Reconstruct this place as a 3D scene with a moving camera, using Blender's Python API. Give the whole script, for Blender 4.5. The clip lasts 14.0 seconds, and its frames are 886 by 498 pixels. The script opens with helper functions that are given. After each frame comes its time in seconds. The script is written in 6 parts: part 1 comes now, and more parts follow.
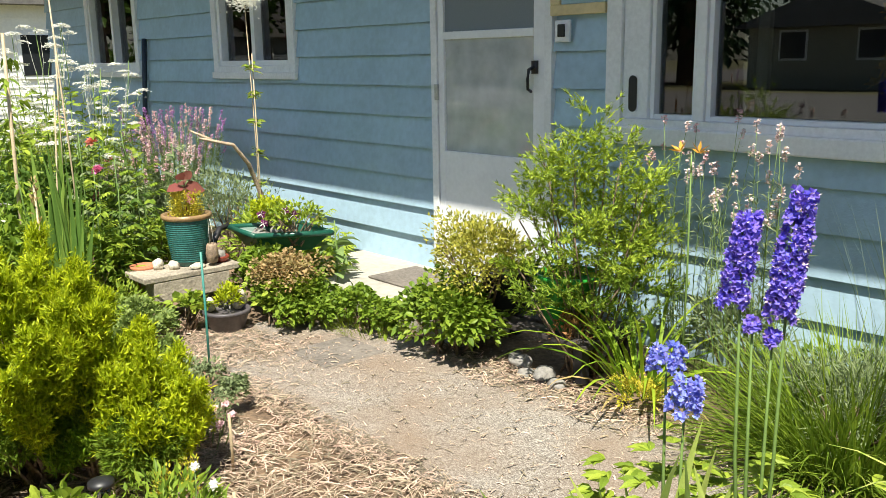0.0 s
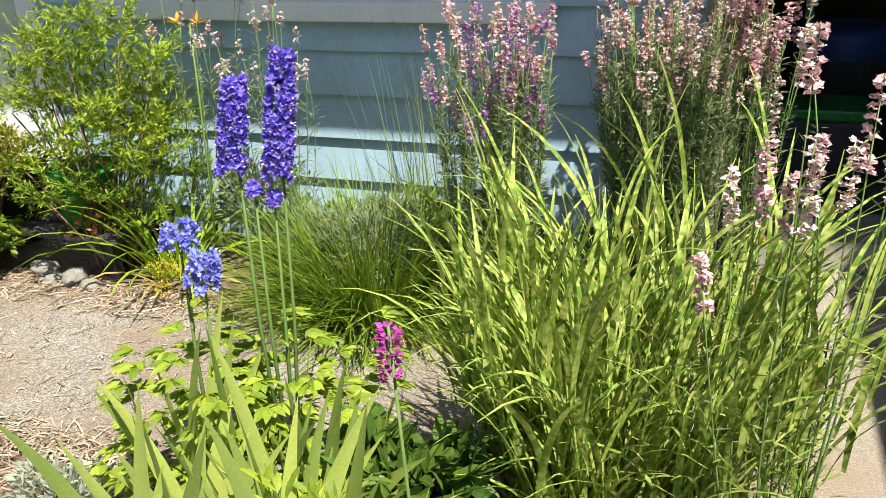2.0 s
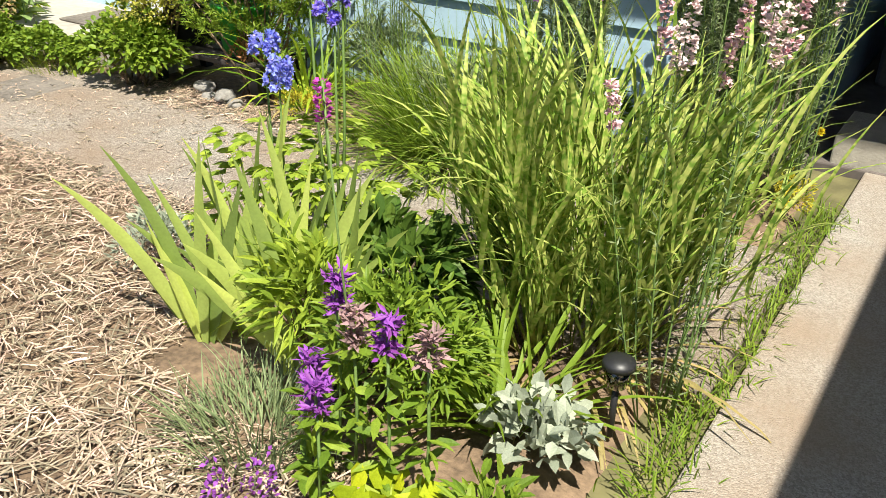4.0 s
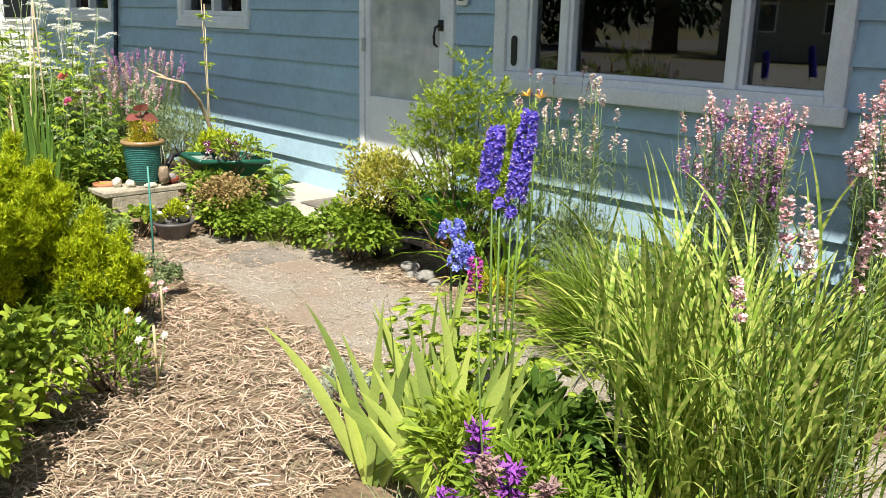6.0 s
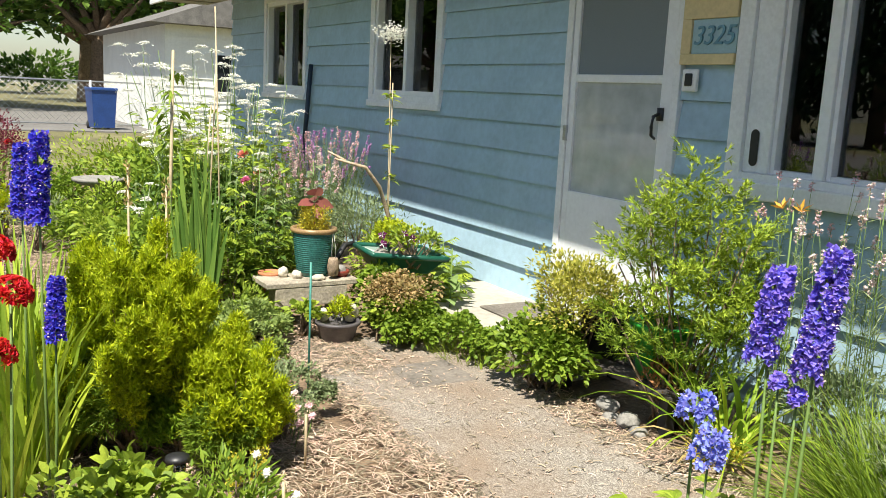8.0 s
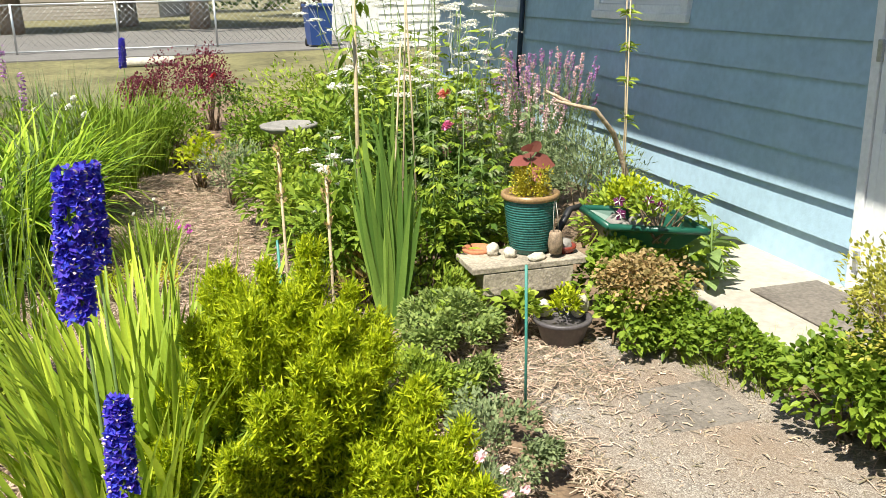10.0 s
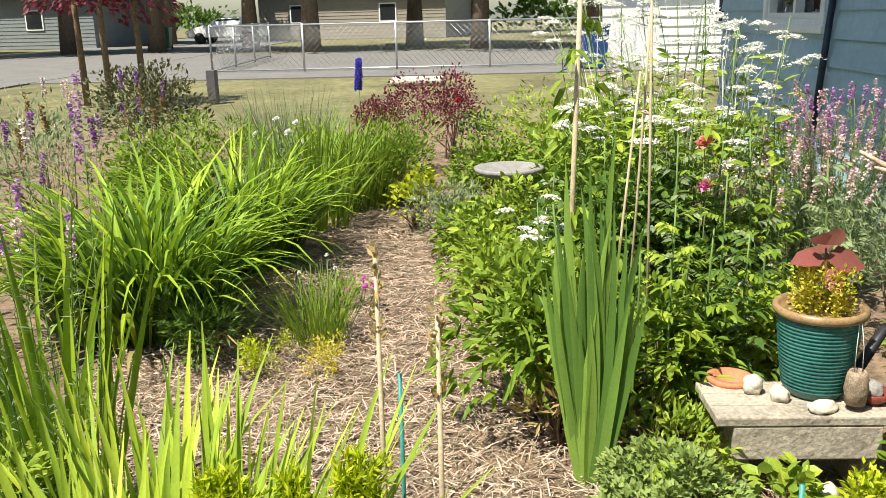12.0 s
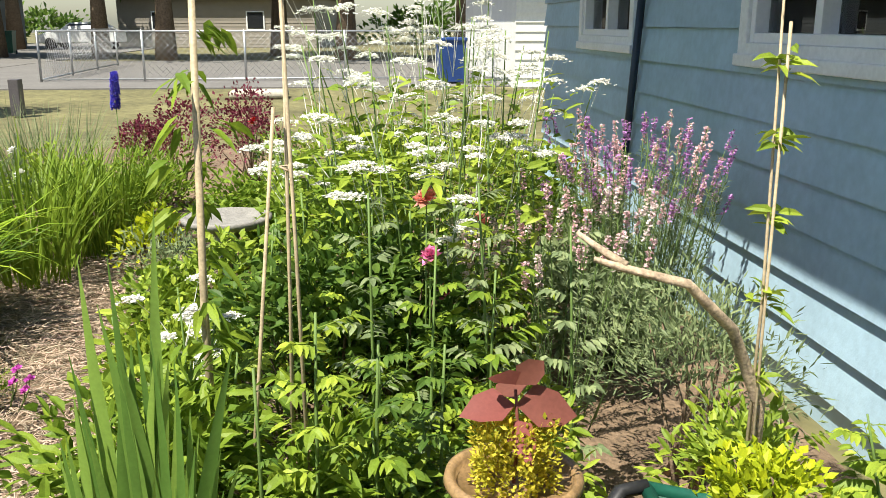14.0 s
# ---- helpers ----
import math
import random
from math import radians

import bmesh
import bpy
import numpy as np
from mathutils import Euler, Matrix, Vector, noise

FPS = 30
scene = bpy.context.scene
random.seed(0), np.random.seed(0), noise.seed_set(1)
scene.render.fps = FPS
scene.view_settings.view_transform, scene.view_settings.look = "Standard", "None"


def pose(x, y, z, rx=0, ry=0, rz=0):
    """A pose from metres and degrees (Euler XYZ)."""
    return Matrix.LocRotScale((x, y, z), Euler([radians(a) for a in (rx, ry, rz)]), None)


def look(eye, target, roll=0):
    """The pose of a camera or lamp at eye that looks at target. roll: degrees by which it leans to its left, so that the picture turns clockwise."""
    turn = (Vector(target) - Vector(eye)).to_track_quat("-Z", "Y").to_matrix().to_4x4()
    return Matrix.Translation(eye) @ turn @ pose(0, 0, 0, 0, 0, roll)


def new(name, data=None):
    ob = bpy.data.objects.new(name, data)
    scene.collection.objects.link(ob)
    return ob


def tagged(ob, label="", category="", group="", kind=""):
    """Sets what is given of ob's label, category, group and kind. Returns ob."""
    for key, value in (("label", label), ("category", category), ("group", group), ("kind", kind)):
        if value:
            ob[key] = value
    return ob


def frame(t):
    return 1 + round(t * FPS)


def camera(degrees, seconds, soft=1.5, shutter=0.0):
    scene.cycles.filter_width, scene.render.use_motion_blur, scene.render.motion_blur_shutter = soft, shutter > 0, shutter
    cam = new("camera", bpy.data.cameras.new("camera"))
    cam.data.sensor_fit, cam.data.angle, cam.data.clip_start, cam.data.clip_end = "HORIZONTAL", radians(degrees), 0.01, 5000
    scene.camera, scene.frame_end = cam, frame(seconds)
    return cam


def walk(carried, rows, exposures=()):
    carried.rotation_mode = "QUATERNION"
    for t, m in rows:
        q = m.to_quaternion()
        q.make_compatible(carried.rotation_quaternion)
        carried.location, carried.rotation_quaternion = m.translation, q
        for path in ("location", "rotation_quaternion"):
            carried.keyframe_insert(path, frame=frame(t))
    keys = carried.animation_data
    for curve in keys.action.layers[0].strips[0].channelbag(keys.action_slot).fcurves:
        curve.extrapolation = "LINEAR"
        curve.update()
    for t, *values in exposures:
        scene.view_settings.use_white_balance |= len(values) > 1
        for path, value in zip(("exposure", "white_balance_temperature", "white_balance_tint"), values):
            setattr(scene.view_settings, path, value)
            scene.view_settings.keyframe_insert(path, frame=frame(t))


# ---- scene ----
cam = camera(53.7, 14.0, 0.85)
PATH = [
    (0, (3.959, -3.367, 1.339), (2.49, -2.079, 0.911), -1.0),
    (0.5, (3.979, -3.347, 1.333), (2.85, -1.763, 0.868), -1.1),
    (1, (3.993, -3.321, 1.339), (3.085, -1.616, 0.819), -1.3),
    (1.5, (4.016, -3.296, 1.322), (3.282, -1.531, 0.734), -1.2),
    (2, (4.028, -3.284, 1.311), (3.412, -1.518, 0.602), -1.5),
    (2.5, (4.093, -3.324, 1.288), (3.48, -1.596, 0.49), -0.5),
    (3, (4.281, -3.39, 1.283), (3.486, -1.784, 0.396), 0.5),
    (3.2, (4.353, -3.419, 1.288), (3.499, -1.858, 0.375), 0.4),
    (5.3, (4.876, -3.627, 1.278), (3.744, -2.211, 0.433), 2.8),
    (5.5, (4.89, -3.637, 1.298), (3.644, -2.245, 0.585), 2.5),
    (6, (4.883, -3.637, 1.337), (3.458, -2.332, 0.823), 1.3),
    (6.5, (4.725, -3.592, 1.344), (3.246, -2.286, 1.018), 1.7),
    (7, (4.535, -3.529, 1.355), (3.073, -2.179, 1.155), 1.7),
    (7.5, (4.395, -3.353, 1.335), (2.888, -2.055, 1.123), 2.1),
    (8, (4.194, -3.215, 1.328), (2.497, -2.214, 0.98), 2.9),
    (8.2, (4.077, -3.189, 1.316), (2.343, -2.267, 0.936), 2.8),
    (10.3, (2.994, -2.721, 1.447), (1.127, -2.279, 0.883), -1.9),
    (10.5, (2.885, -2.679, 1.396), (0.988, -2.327, 0.869), -1.6),
    (11, (2.609, -2.51, 1.396), (0.681, -2.451, 0.868), -0.9),
    (11.5, (2.304, -2.447, 1.394), (0.375, -2.458, 0.869), -1.0),
    (12, (2.056, -2.369, 1.397), (0.127, -2.44, 0.877), -1.4),
    (12.5, (1.811, -2.122, 1.384), (-0.121, -2.156, 0.872), -1.1),
    (13, (1.547, -1.974, 1.37), (-0.384, -1.835, 0.868), -0.6),
    (13.5, (1.3, -1.859, 1.395), (-0.628, -1.659, 0.9), -0.6),
    (14, (1.082, -1.641, 1.376), (-0.845, -1.451, 0.877), 0.0),
]
walk(cam, [(t, look(eye, target, roll)) for t, eye, target, roll in PATH],
     [(0, 0.93, 6650, 6), (14, 0.93, 6650, 6)])

# ---- light ----
SUN = Vector((0.380, -0.388, 1.0)).normalized()
world = bpy.data.worlds.new("world")
scene.world = world
world.use_nodes = True
wn = world.node_tree.nodes
sky = wn.new("ShaderNodeTexSky")
sky.sky_type, sky.sun_disc = "NISHITA", False
sky.sun_elevation, sky.sun_rotation = radians(62), radians(135)
wn["Background"].inputs[1].default_value = 0.078
world.node_tree.links.new(sky.outputs[0], wn["Background"].inputs[0])
sun = new("sun", bpy.data.lights.new("sun", "SUN"))
sun.data.energy, sun.data.angle, sun.data.color = 5.0, radians(0.55), (1.0, 0.95, 0.86)
sun.matrix_world = look((0, 0, 30), Vector((0, 0, 30)) - SUN)


# ---- materials ----
def material(name, col, rough=0.6, var=0.15, scale=8.0, bump=0.0, bscale=60.0, metal=0.0, sheen=0.0, trans=0.0,
             island=0.0, col2=None, spec=0.5, objvar=0.0):
    """A surface with noise at two scales, optional relief, leaf translucency and tone from piece to piece."""
    m = bpy.data.materials.new(name)
    m.use_nodes = True
    nt = m.node_tree
    n, l = nt.nodes, nt.links
    b = n["Principled BSDF"]
    b.inputs["Roughness"].default_value, b.inputs["Metallic"].default_value = rough, metal
    b.inputs["Specular IOR Level"].default_value = spec
    tc = n.new("ShaderNodeTexCoord")
    n1, n2 = n.new("ShaderNodeTexNoise"), n.new("ShaderNodeTexNoise")
    n1.inputs["Scale"].default_value, n2.inputs["Scale"].default_value = scale, scale * 9
    n1.inputs["Detail"].default_value, n2.inputs["Detail"].default_value = 4, 5
    l.new(tc.outputs["Object"], n1.inputs["Vector"])
    l.new(tc.outputs["Object"], n2.inputs["Vector"])
    add = n.new("ShaderNodeMath")
    l.new(n1.outputs[0], add.inputs[0])
    l.new(n2.outputs[0], add.inputs[1])
    ramp = n.new("ShaderNodeMapRange")
    ramp.inputs[1].default_value, ramp.inputs[2].default_value = 0.75, 1.25
    l.new(add.outputs[0], ramp.inputs[0])
    mix = n.new("ShaderNodeMix")
    mix.data_type = "RGBA"
    c2 = col2 or tuple(c * (1 - 2 * var) for c in col)
    c1 = col if col2 else tuple(min(1, c * (1 + var)) for c in col)
    mix.inputs[6].default_value, mix.inputs[7].default_value = (*c1, 1), (*c2, 1)
    l.new(ramp.outputs[0], mix.inputs[0])
    out = mix.outputs[2]
    if island or objvar:
        if island:
            g = n.new("ShaderNodeNewGeometry")
            rnd = g.outputs["Random Per Island"]
        else:
            g = n.new("ShaderNodeObjectInfo")
            rnd = g.outputs["Random"]
        amount = island or objvar
        hsv = n.new("ShaderNodeHueSaturation")
        mr, mh = n.new("ShaderNodeMapRange"), n.new("ShaderNodeMapRange")
        mr.inputs[3].default_value, mr.inputs[4].default_value = 1 - amount, 1 + amount
        mh.inputs[3].default_value, mh.inputs[4].default_value = 0.5 + amount * 0.05, 0.5 - amount * 0.05
        l.new(rnd, mr.inputs[0])
        l.new(rnd, mh.inputs[0])
        l.new(mr.outputs[0], hsv.inputs["Value"])
        l.new(mh.outputs[0], hsv.inputs["Hue"])
        l.new(out, hsv.inputs["Color"])
        out = hsv.outputs[0]
    l.new(out, b.inputs["Base Color"])
    if bump:
        n3 = n.new("ShaderNodeTexNoise")
        n3.inputs["Scale"].default_value, n3.inputs["Detail"].default_value = bscale, 6
        l.new(tc.outputs["Object"], n3.inputs["Vector"])
        bp = n.new("ShaderNodeBump")
        bp.inputs["Strength"].default_value, bp.inputs["Distance"].default_value = bump, 0.01
        l.new(n3.outputs[0], bp.inputs["Height"])
        l.new(bp.outputs[0], b.inputs["Normal"])
    if trans:
        t = n.new("ShaderNodeBsdfTranslucent")
        l.new(out, t.inputs["Color"])
        ms = n.new("ShaderNodeMixShader")
        ms.inputs[0].default_value = trans
        l.new(b.outputs[0], ms.inputs[1])
        l.new(t.outputs[0], ms.inputs[2])
        l.new(ms.outputs[0], n["Material Output"].inputs["Surface"])
    return m


def leafy(name, col, var=0.3, trans=0.35, rough=0.5, single=False):
    """Leaf or petal; tone differs from leaf to leaf, or from object to object for single leaves."""
    return material(name, col, rough, 0.06 if single else 0.10, 14.0 if single else 30.0, island=0 if single else var, objvar=var if single else 0, trans=trans, spec=0.25)


def stone_speckle(name, base, light, dark, scale):
    """Exposed aggregate: cells of several greys with a relief of their own."""
    m = bpy.data.materials.new(name)
    m.use_nodes = True
    n, l = m.node_tree.nodes, m.node_tree.links
    b = n["Principled BSDF"]
    b.inputs["Roughness"].default_value = 0.85
    tc = n.new("ShaderNodeTexCoord")
    v = n.new("ShaderNodeTexVoronoi")
    v.inputs["Scale"].default_value = scale
    l.new(tc.outputs["Object"], v.inputs["Vector"])
    sep = n.new("ShaderNodeSeparateColor")
    l.new(v.outputs["Color"], sep.inputs[0])
    cr = n.new("ShaderNodeValToRGB")
    cr.color_ramp.elements[0].color, cr.color_ramp.elements[1].color = (*dark, 1), (*light, 1)
    e = cr.color_ramp.elements.new(0.5)
    e.color = (*base, 1)
    l.new(sep.outputs[0], cr.inputs[0])
    ns = n.new("ShaderNodeTexNoise")
    ns.inputs["Scale"].default_value, ns.inputs["Detail"].default_value = 2.2, 6
    l.new(tc.outputs["Object"], ns.inputs["Vector"])
    mr = n.new("ShaderNodeMapRange")
    mr.inputs[1].default_value, mr.inputs[2].default_value = 0.35, 0.7
    mr.inputs[3].default_value, mr.inputs[4].default_value = 0.0, 0.75
    l.new(ns.outputs[0], mr.inputs[0])
    mix = n.new("ShaderNodeMix")
    mix.data_type = "RGBA"
    mix.inputs[7].default_value = (base[0] * 0.88, base[1] * 0.70, base[2] * 0.56, 1)
    l.new(mr.outputs[0], mix.inputs[0])
    l.new(cr.outputs[0], mix.inputs[6])
    l.new(mix.outputs[2], b.inputs["Base Color"])
    bp = n.new("ShaderNodeBump")
    bp.inputs["Strength"].default_value, bp.inputs["Distance"].default_value = 0.6, 0.006
    bp.invert = True
    l.new(v.outputs["Distance"], bp.inputs["Height"])
    l.new(bp.outputs[0], b.inputs["Normal"])
    return m


def glass_mat(name, rough=0.0, tint=(0.9, 0.95, 0.95)):
    """Window glass: a mirror by Fresnel over clear, slightly dark glass."""
    m = bpy.data.materials.new(name)
    m.use_nodes = True
    n, l = m.node_tree.nodes, m.node_tree.links
    n.remove(n["Principled BSDF"])
    tr, gl, fr, ms = (n.new("ShaderNode" + k) for k in ("BsdfTransparent", "BsdfGlossy", "Fresnel", "MixShader"))
    tr.inputs[0].default_value = (*tint, 1)
    gl.inputs["Roughness"].default_value = rough
    fr.inputs[0].default_value = 2.0
    l.new(fr.outputs[0], ms.inputs[0])
    l.new(tr.outputs[0], ms.inputs[1])
    l.new(gl.outputs[0], ms.inputs[2])
    l.new(ms.outputs[0], n["Material Output"].inputs["Surface"])
    return m


def banded(name, c1, c2):
    """Grass blades crossed by paler bands."""
    m = leafy(name, c1, 0.3)
    n, l = m.node_tree.nodes, m.node_tree.links
    tc, wv, mx = n.new("ShaderNodeTexCoord"), n.new("ShaderNodeTexWave"), n.new("ShaderNodeMix")
    wv.bands_direction = "Z"
    wv.inputs["Scale"].default_value, wv.inputs["Distortion"].default_value, wv.inputs["Detail Scale"].default_value = 6.0, 10.0, 5.0
    mx.data_type = "RGBA"
    l.new(tc.outputs["Object"], wv.inputs["Vector"])
    l.new(wv.outputs[1], mx.inputs[0])
    old = n["Principled BSDF"].inputs["Base Color"].links[0].from_socket
    l.new(old, mx.inputs[6])
    mx.inputs[7].default_value = (*c2, 1)
    for nd in (n["Principled BSDF"], n["Translucent BSDF"]):
        l.new(mx.outputs[2], nd.inputs[0])
    return m


SIDING = material("blue_siding_paint", (0.375, 0.525, 0.635), 0.55, 0.06, 3.0, 0.12, 90, objvar=0.05)
WHITE = material("white_paint", (0.80, 0.815, 0.83), 0.5, 0.05, 6.0, 0.05, 60)
VINYL = material("white_vinyl", (0.81, 0.825, 0.845), 0.4, 0.03, 5.0)
CREAM = material("cream_yellow_paint", (0.66, 0.54, 0.30), 0.55, 0.06, 6.0, 0.05, 60)
SIGNBLUE = material("sign_blue_paint", (0.36, 0.52, 0.58), 0.5, 0.05, 10.0)
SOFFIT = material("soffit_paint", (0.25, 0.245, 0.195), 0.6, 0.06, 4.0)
ROOF = material("roof_shingle", (0.16, 0.15, 0.14), 0.9, 0.2, 6.0, 0.5, 80)
GLASS = glass_mat("window_glass", 0.0, (0.55, 0.58, 0.58))
SCREEN = material("insect_screen", (0.20, 0.23, 0.25), 0.7, 0.05, 200.0)
BLACK = material("black_plastic", (0.02, 0.02, 0.022), 0.45, 0.1, 20.0)
# Near-black colour puts the dimness of rooms and carport into their surfaces.
DARKROOM = material("dimmed_room", (0.09, 0.085, 0.08), 0.8, 0.1, 2.0)
CURTAIN = material("green_curtain", (0.30, 0.42, 0.36), 0.8, 0.1, 4.0)
CONCRETE = material("smooth_concrete", (0.40, 0.37, 0.32), 0.85, 0.10, 3.0, 0.25, 120)
AGGREGATE = stone_speckle("aggregate_walk", (0.255, 0.225, 0.19), (0.44, 0.40, 0.35), (0.135, 0.115, 0.10), 210.0)
DRIVE = stone_speckle("driveway_concrete", (0.33, 0.30, 0.26), (0.45, 0.41, 0.36), (0.22, 0.19, 0.165), 230.0)
PAVER = material("dark_paver", (0.19, 0.165, 0.14), 0.9, 0.2, 6.0, 0.6, 110)
SOIL = material("mulch_soil", (0.20, 0.135, 0.085), 0.95, 0.25, 5.0, 0.8, 60)
STRAW = material("straw", (0.43, 0.33, 0.235), 0.75, 0.2, 14.0, island=0.62)
LAWN = material("dry_lawn", (0.165, 0.15, 0.065), 0.95, 0.25, 0.7, 0.6, 30)
ASPHALT = material("pale_asphalt", (0.165, 0.155, 0.145), 0.9, 0.1, 1.0, 0.3, 60)
TEAL = material("teal_glaze", (0.035, 0.16, 0.14), 0.22, 0.2, 9.0, 0.1, 30)
TAN = material("tan_glaze", (0.30, 0.19, 0.09), 0.35, 0.2, 14.0)
TERRA = material("terracotta", (0.46, 0.17, 0.08), 0.8, 0.12, 12.0, 0.2, 90)
REDGLAZE = material("red_brown_glaze", (0.22, 0.045, 0.03), 0.25, 0.2, 14.0)
WOODGREY = material("weathered_wood", (0.37, 0.32, 0.25), 0.85, 0.22, 9.0, 0.5, 50)
DRIFT = material("driftwood", (0.52, 0.39, 0.27), 0.8, 0.25, 14.0, 0.6, 50)
BARK = material("bark", (0.20, 0.14, 0.09), 0.9, 0.25, 14.0, 0.8, 60)
CANE = material("bamboo_cane", (0.48, 0.38, 0.24), 0.6, 0.15, 16.0)
GREENPLASTIC = material("green_plastic", (0.012, 0.085, 0.055), 0.35, 0.1, 8.0)
LIMEPLASTIC = material("bright_green_plastic", (0.03, 0.30, 0.04), 0.35, 0.1, 8.0)
GREYPLASTIC = material("grey_plastic", (0.09, 0.08, 0.085), 0.5, 0.15, 8.0)
STONE = material("pale_stone", (0.55, 0.50, 0.40), 0.8, 0.18, 14.0, 0.5, 40)
STONEGREY = material("grey_stone", (0.25, 0.235, 0.215), 0.85, 0.15, 12.0, 0.6, 40)
METAL = material("galvanised_metal", (0.52, 0.53, 0.54), 0.4, 0.1, 12.0, metal=0.8)
TEALSTAKE = material("green_stake", (0.05, 0.24, 0.20), 0.5, 0.1, 20.0)
BLUEBIN = material("blue_bin_plastic", (0.02, 0.06, 0.22), 0.4, 0.1, 4.0)
BINGREEN = material("green_bin_plastic", (0.02, 0.13, 0.07), 0.4, 0.1, 4.0)
CARWHITE = material("white_car_paint", (0.7, 0.7, 0.7), 0.2, 0.02, 3.0)
CARRED = material("red_car_paint", (0.45, 0.03, 0.03), 0.2, 0.02, 3.0)
CARDARK = material("dark_car_glass", (0.02, 0.022, 0.025), 0.08, 0.02, 3.0)
RUBBER = material("rubber", (0.02, 0.02, 0.02), 0.8, 0.1, 9.0)
PALESIDING = material("cream_siding", (0.31, 0.30, 0.23), 0.6, 0.05, 3.0)

G_MID = leafy("leaf_mid_green", (0.19, 0.285, 0.03))
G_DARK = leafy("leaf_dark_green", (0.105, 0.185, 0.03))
G_LIGHT = leafy("leaf_light_green", (0.29, 0.385, 0.045))
G_GOLD = leafy("leaf_gold_green", (0.41, 0.475, 0.02))
G_HEATH = leafy("leaf_heath_gold", (0.44, 0.52, 0.02), 0.35, 0.45)
G_YELLOW = leafy("leaf_yellow", (0.56, 0.50, 0.05))
G_GREY = leafy("leaf_grey_green", (0.235, 0.295, 0.14))
G_SILVER = leafy("leaf_silver", (0.38, 0.42, 0.32))
G_IRIS = leafy("leaf_iris", (0.42, 0.52, 0.13), 0.42, single=True)
G_DAY = leafy("leaf_daylily", (0.25, 0.38, 0.03), 0.4, single=True)
G_CROC = leafy("leaf_sword", (0.19, 0.32, 0.06), 0.35, single=True)
G_ZEBRA = banded("leaf_zebra_grass", (0.20, 0.33, 0.045), (0.50, 0.54, 0.15))
G_RED = leafy("leaf_burgundy", (0.24, 0.085, 0.065), 0.25, single=True)
G_PURPLE = leafy("leaf_smoke_purple", (0.19, 0.04, 0.06), 0.3)
G_BROWN = leafy("leaf_brown", (0.34, 0.19, 0.07), 0.35)
G_DRY = leafy("leaf_dry_straw", (0.50, 0.38, 0.16), 0.3)
F_VIOLET = leafy("petal_violet", (0.26, 0.19, 0.78), 0.3, 0.3)
F_BLUE = leafy("petal_deep_blue", (0.085, 0.065, 0.60), 0.3, 0.3)
F_PERI = leafy("petal_periwinkle", (0.28, 0.31, 0.84), 0.25, 0.3)
F_LILAC = leafy("petal_lilac", (0.56, 0.28, 0.60), 0.25, 0.3)
F_PINK = leafy("petal_pink", (0.84, 0.57, 0.60), 0.2, 0.3)
F_PALE = leafy("petal_pale_pink", (0.84, 0.68, 0.66), 0.15, 0.3)
F_MAGENTA = leafy("petal_magenta", (0.52, 0.08, 0.42), 0.3, 0.3)
F_PURPLE = leafy("petal_purple", (0.33, 0.09, 0.45), 0.3, 0.3)
F_FADED = leafy("petal_faded_mauve", (0.42, 0.27, 0.27), 0.3, 0.3)
F_WHITE = leafy("petal_white", (0.84, 0.83, 0.76), 0.12, 0.3)
F_RED = leafy("petal_red", (0.62, 0.02, 0.02), 0.2, 0.25)
F_ROSE = leafy("petal_rose", (0.78, 0.22, 0.42), 0.25, 0.25)
F_SALMON = leafy("petal_salmon", (0.85, 0.34, 0.27), 0.25, 0.25)
F_ORANGE = leafy("petal_orange", (0.72, 0.38, 0.06), 0.25, 0.3)
F_YELLOW = leafy("petal_yellow", (0.75, 0.60, 0.03), 0.2, 0.3)
F_WINE = leafy("petal_wine", (0.10, 0.012, 0.06), 0.3, 0.2)
STEM = leafy("stem_green", (0.16, 0.25, 0.07), 0.2, 0.1)


# ---- mesh tools ----
JOINED = {"foliage", "lower_foliage", "branchwork", "stems", "leaves", "crown", "limbs", "flower_heads", "buds", "dry_foliage", "wire_mesh", "flower_eye"}

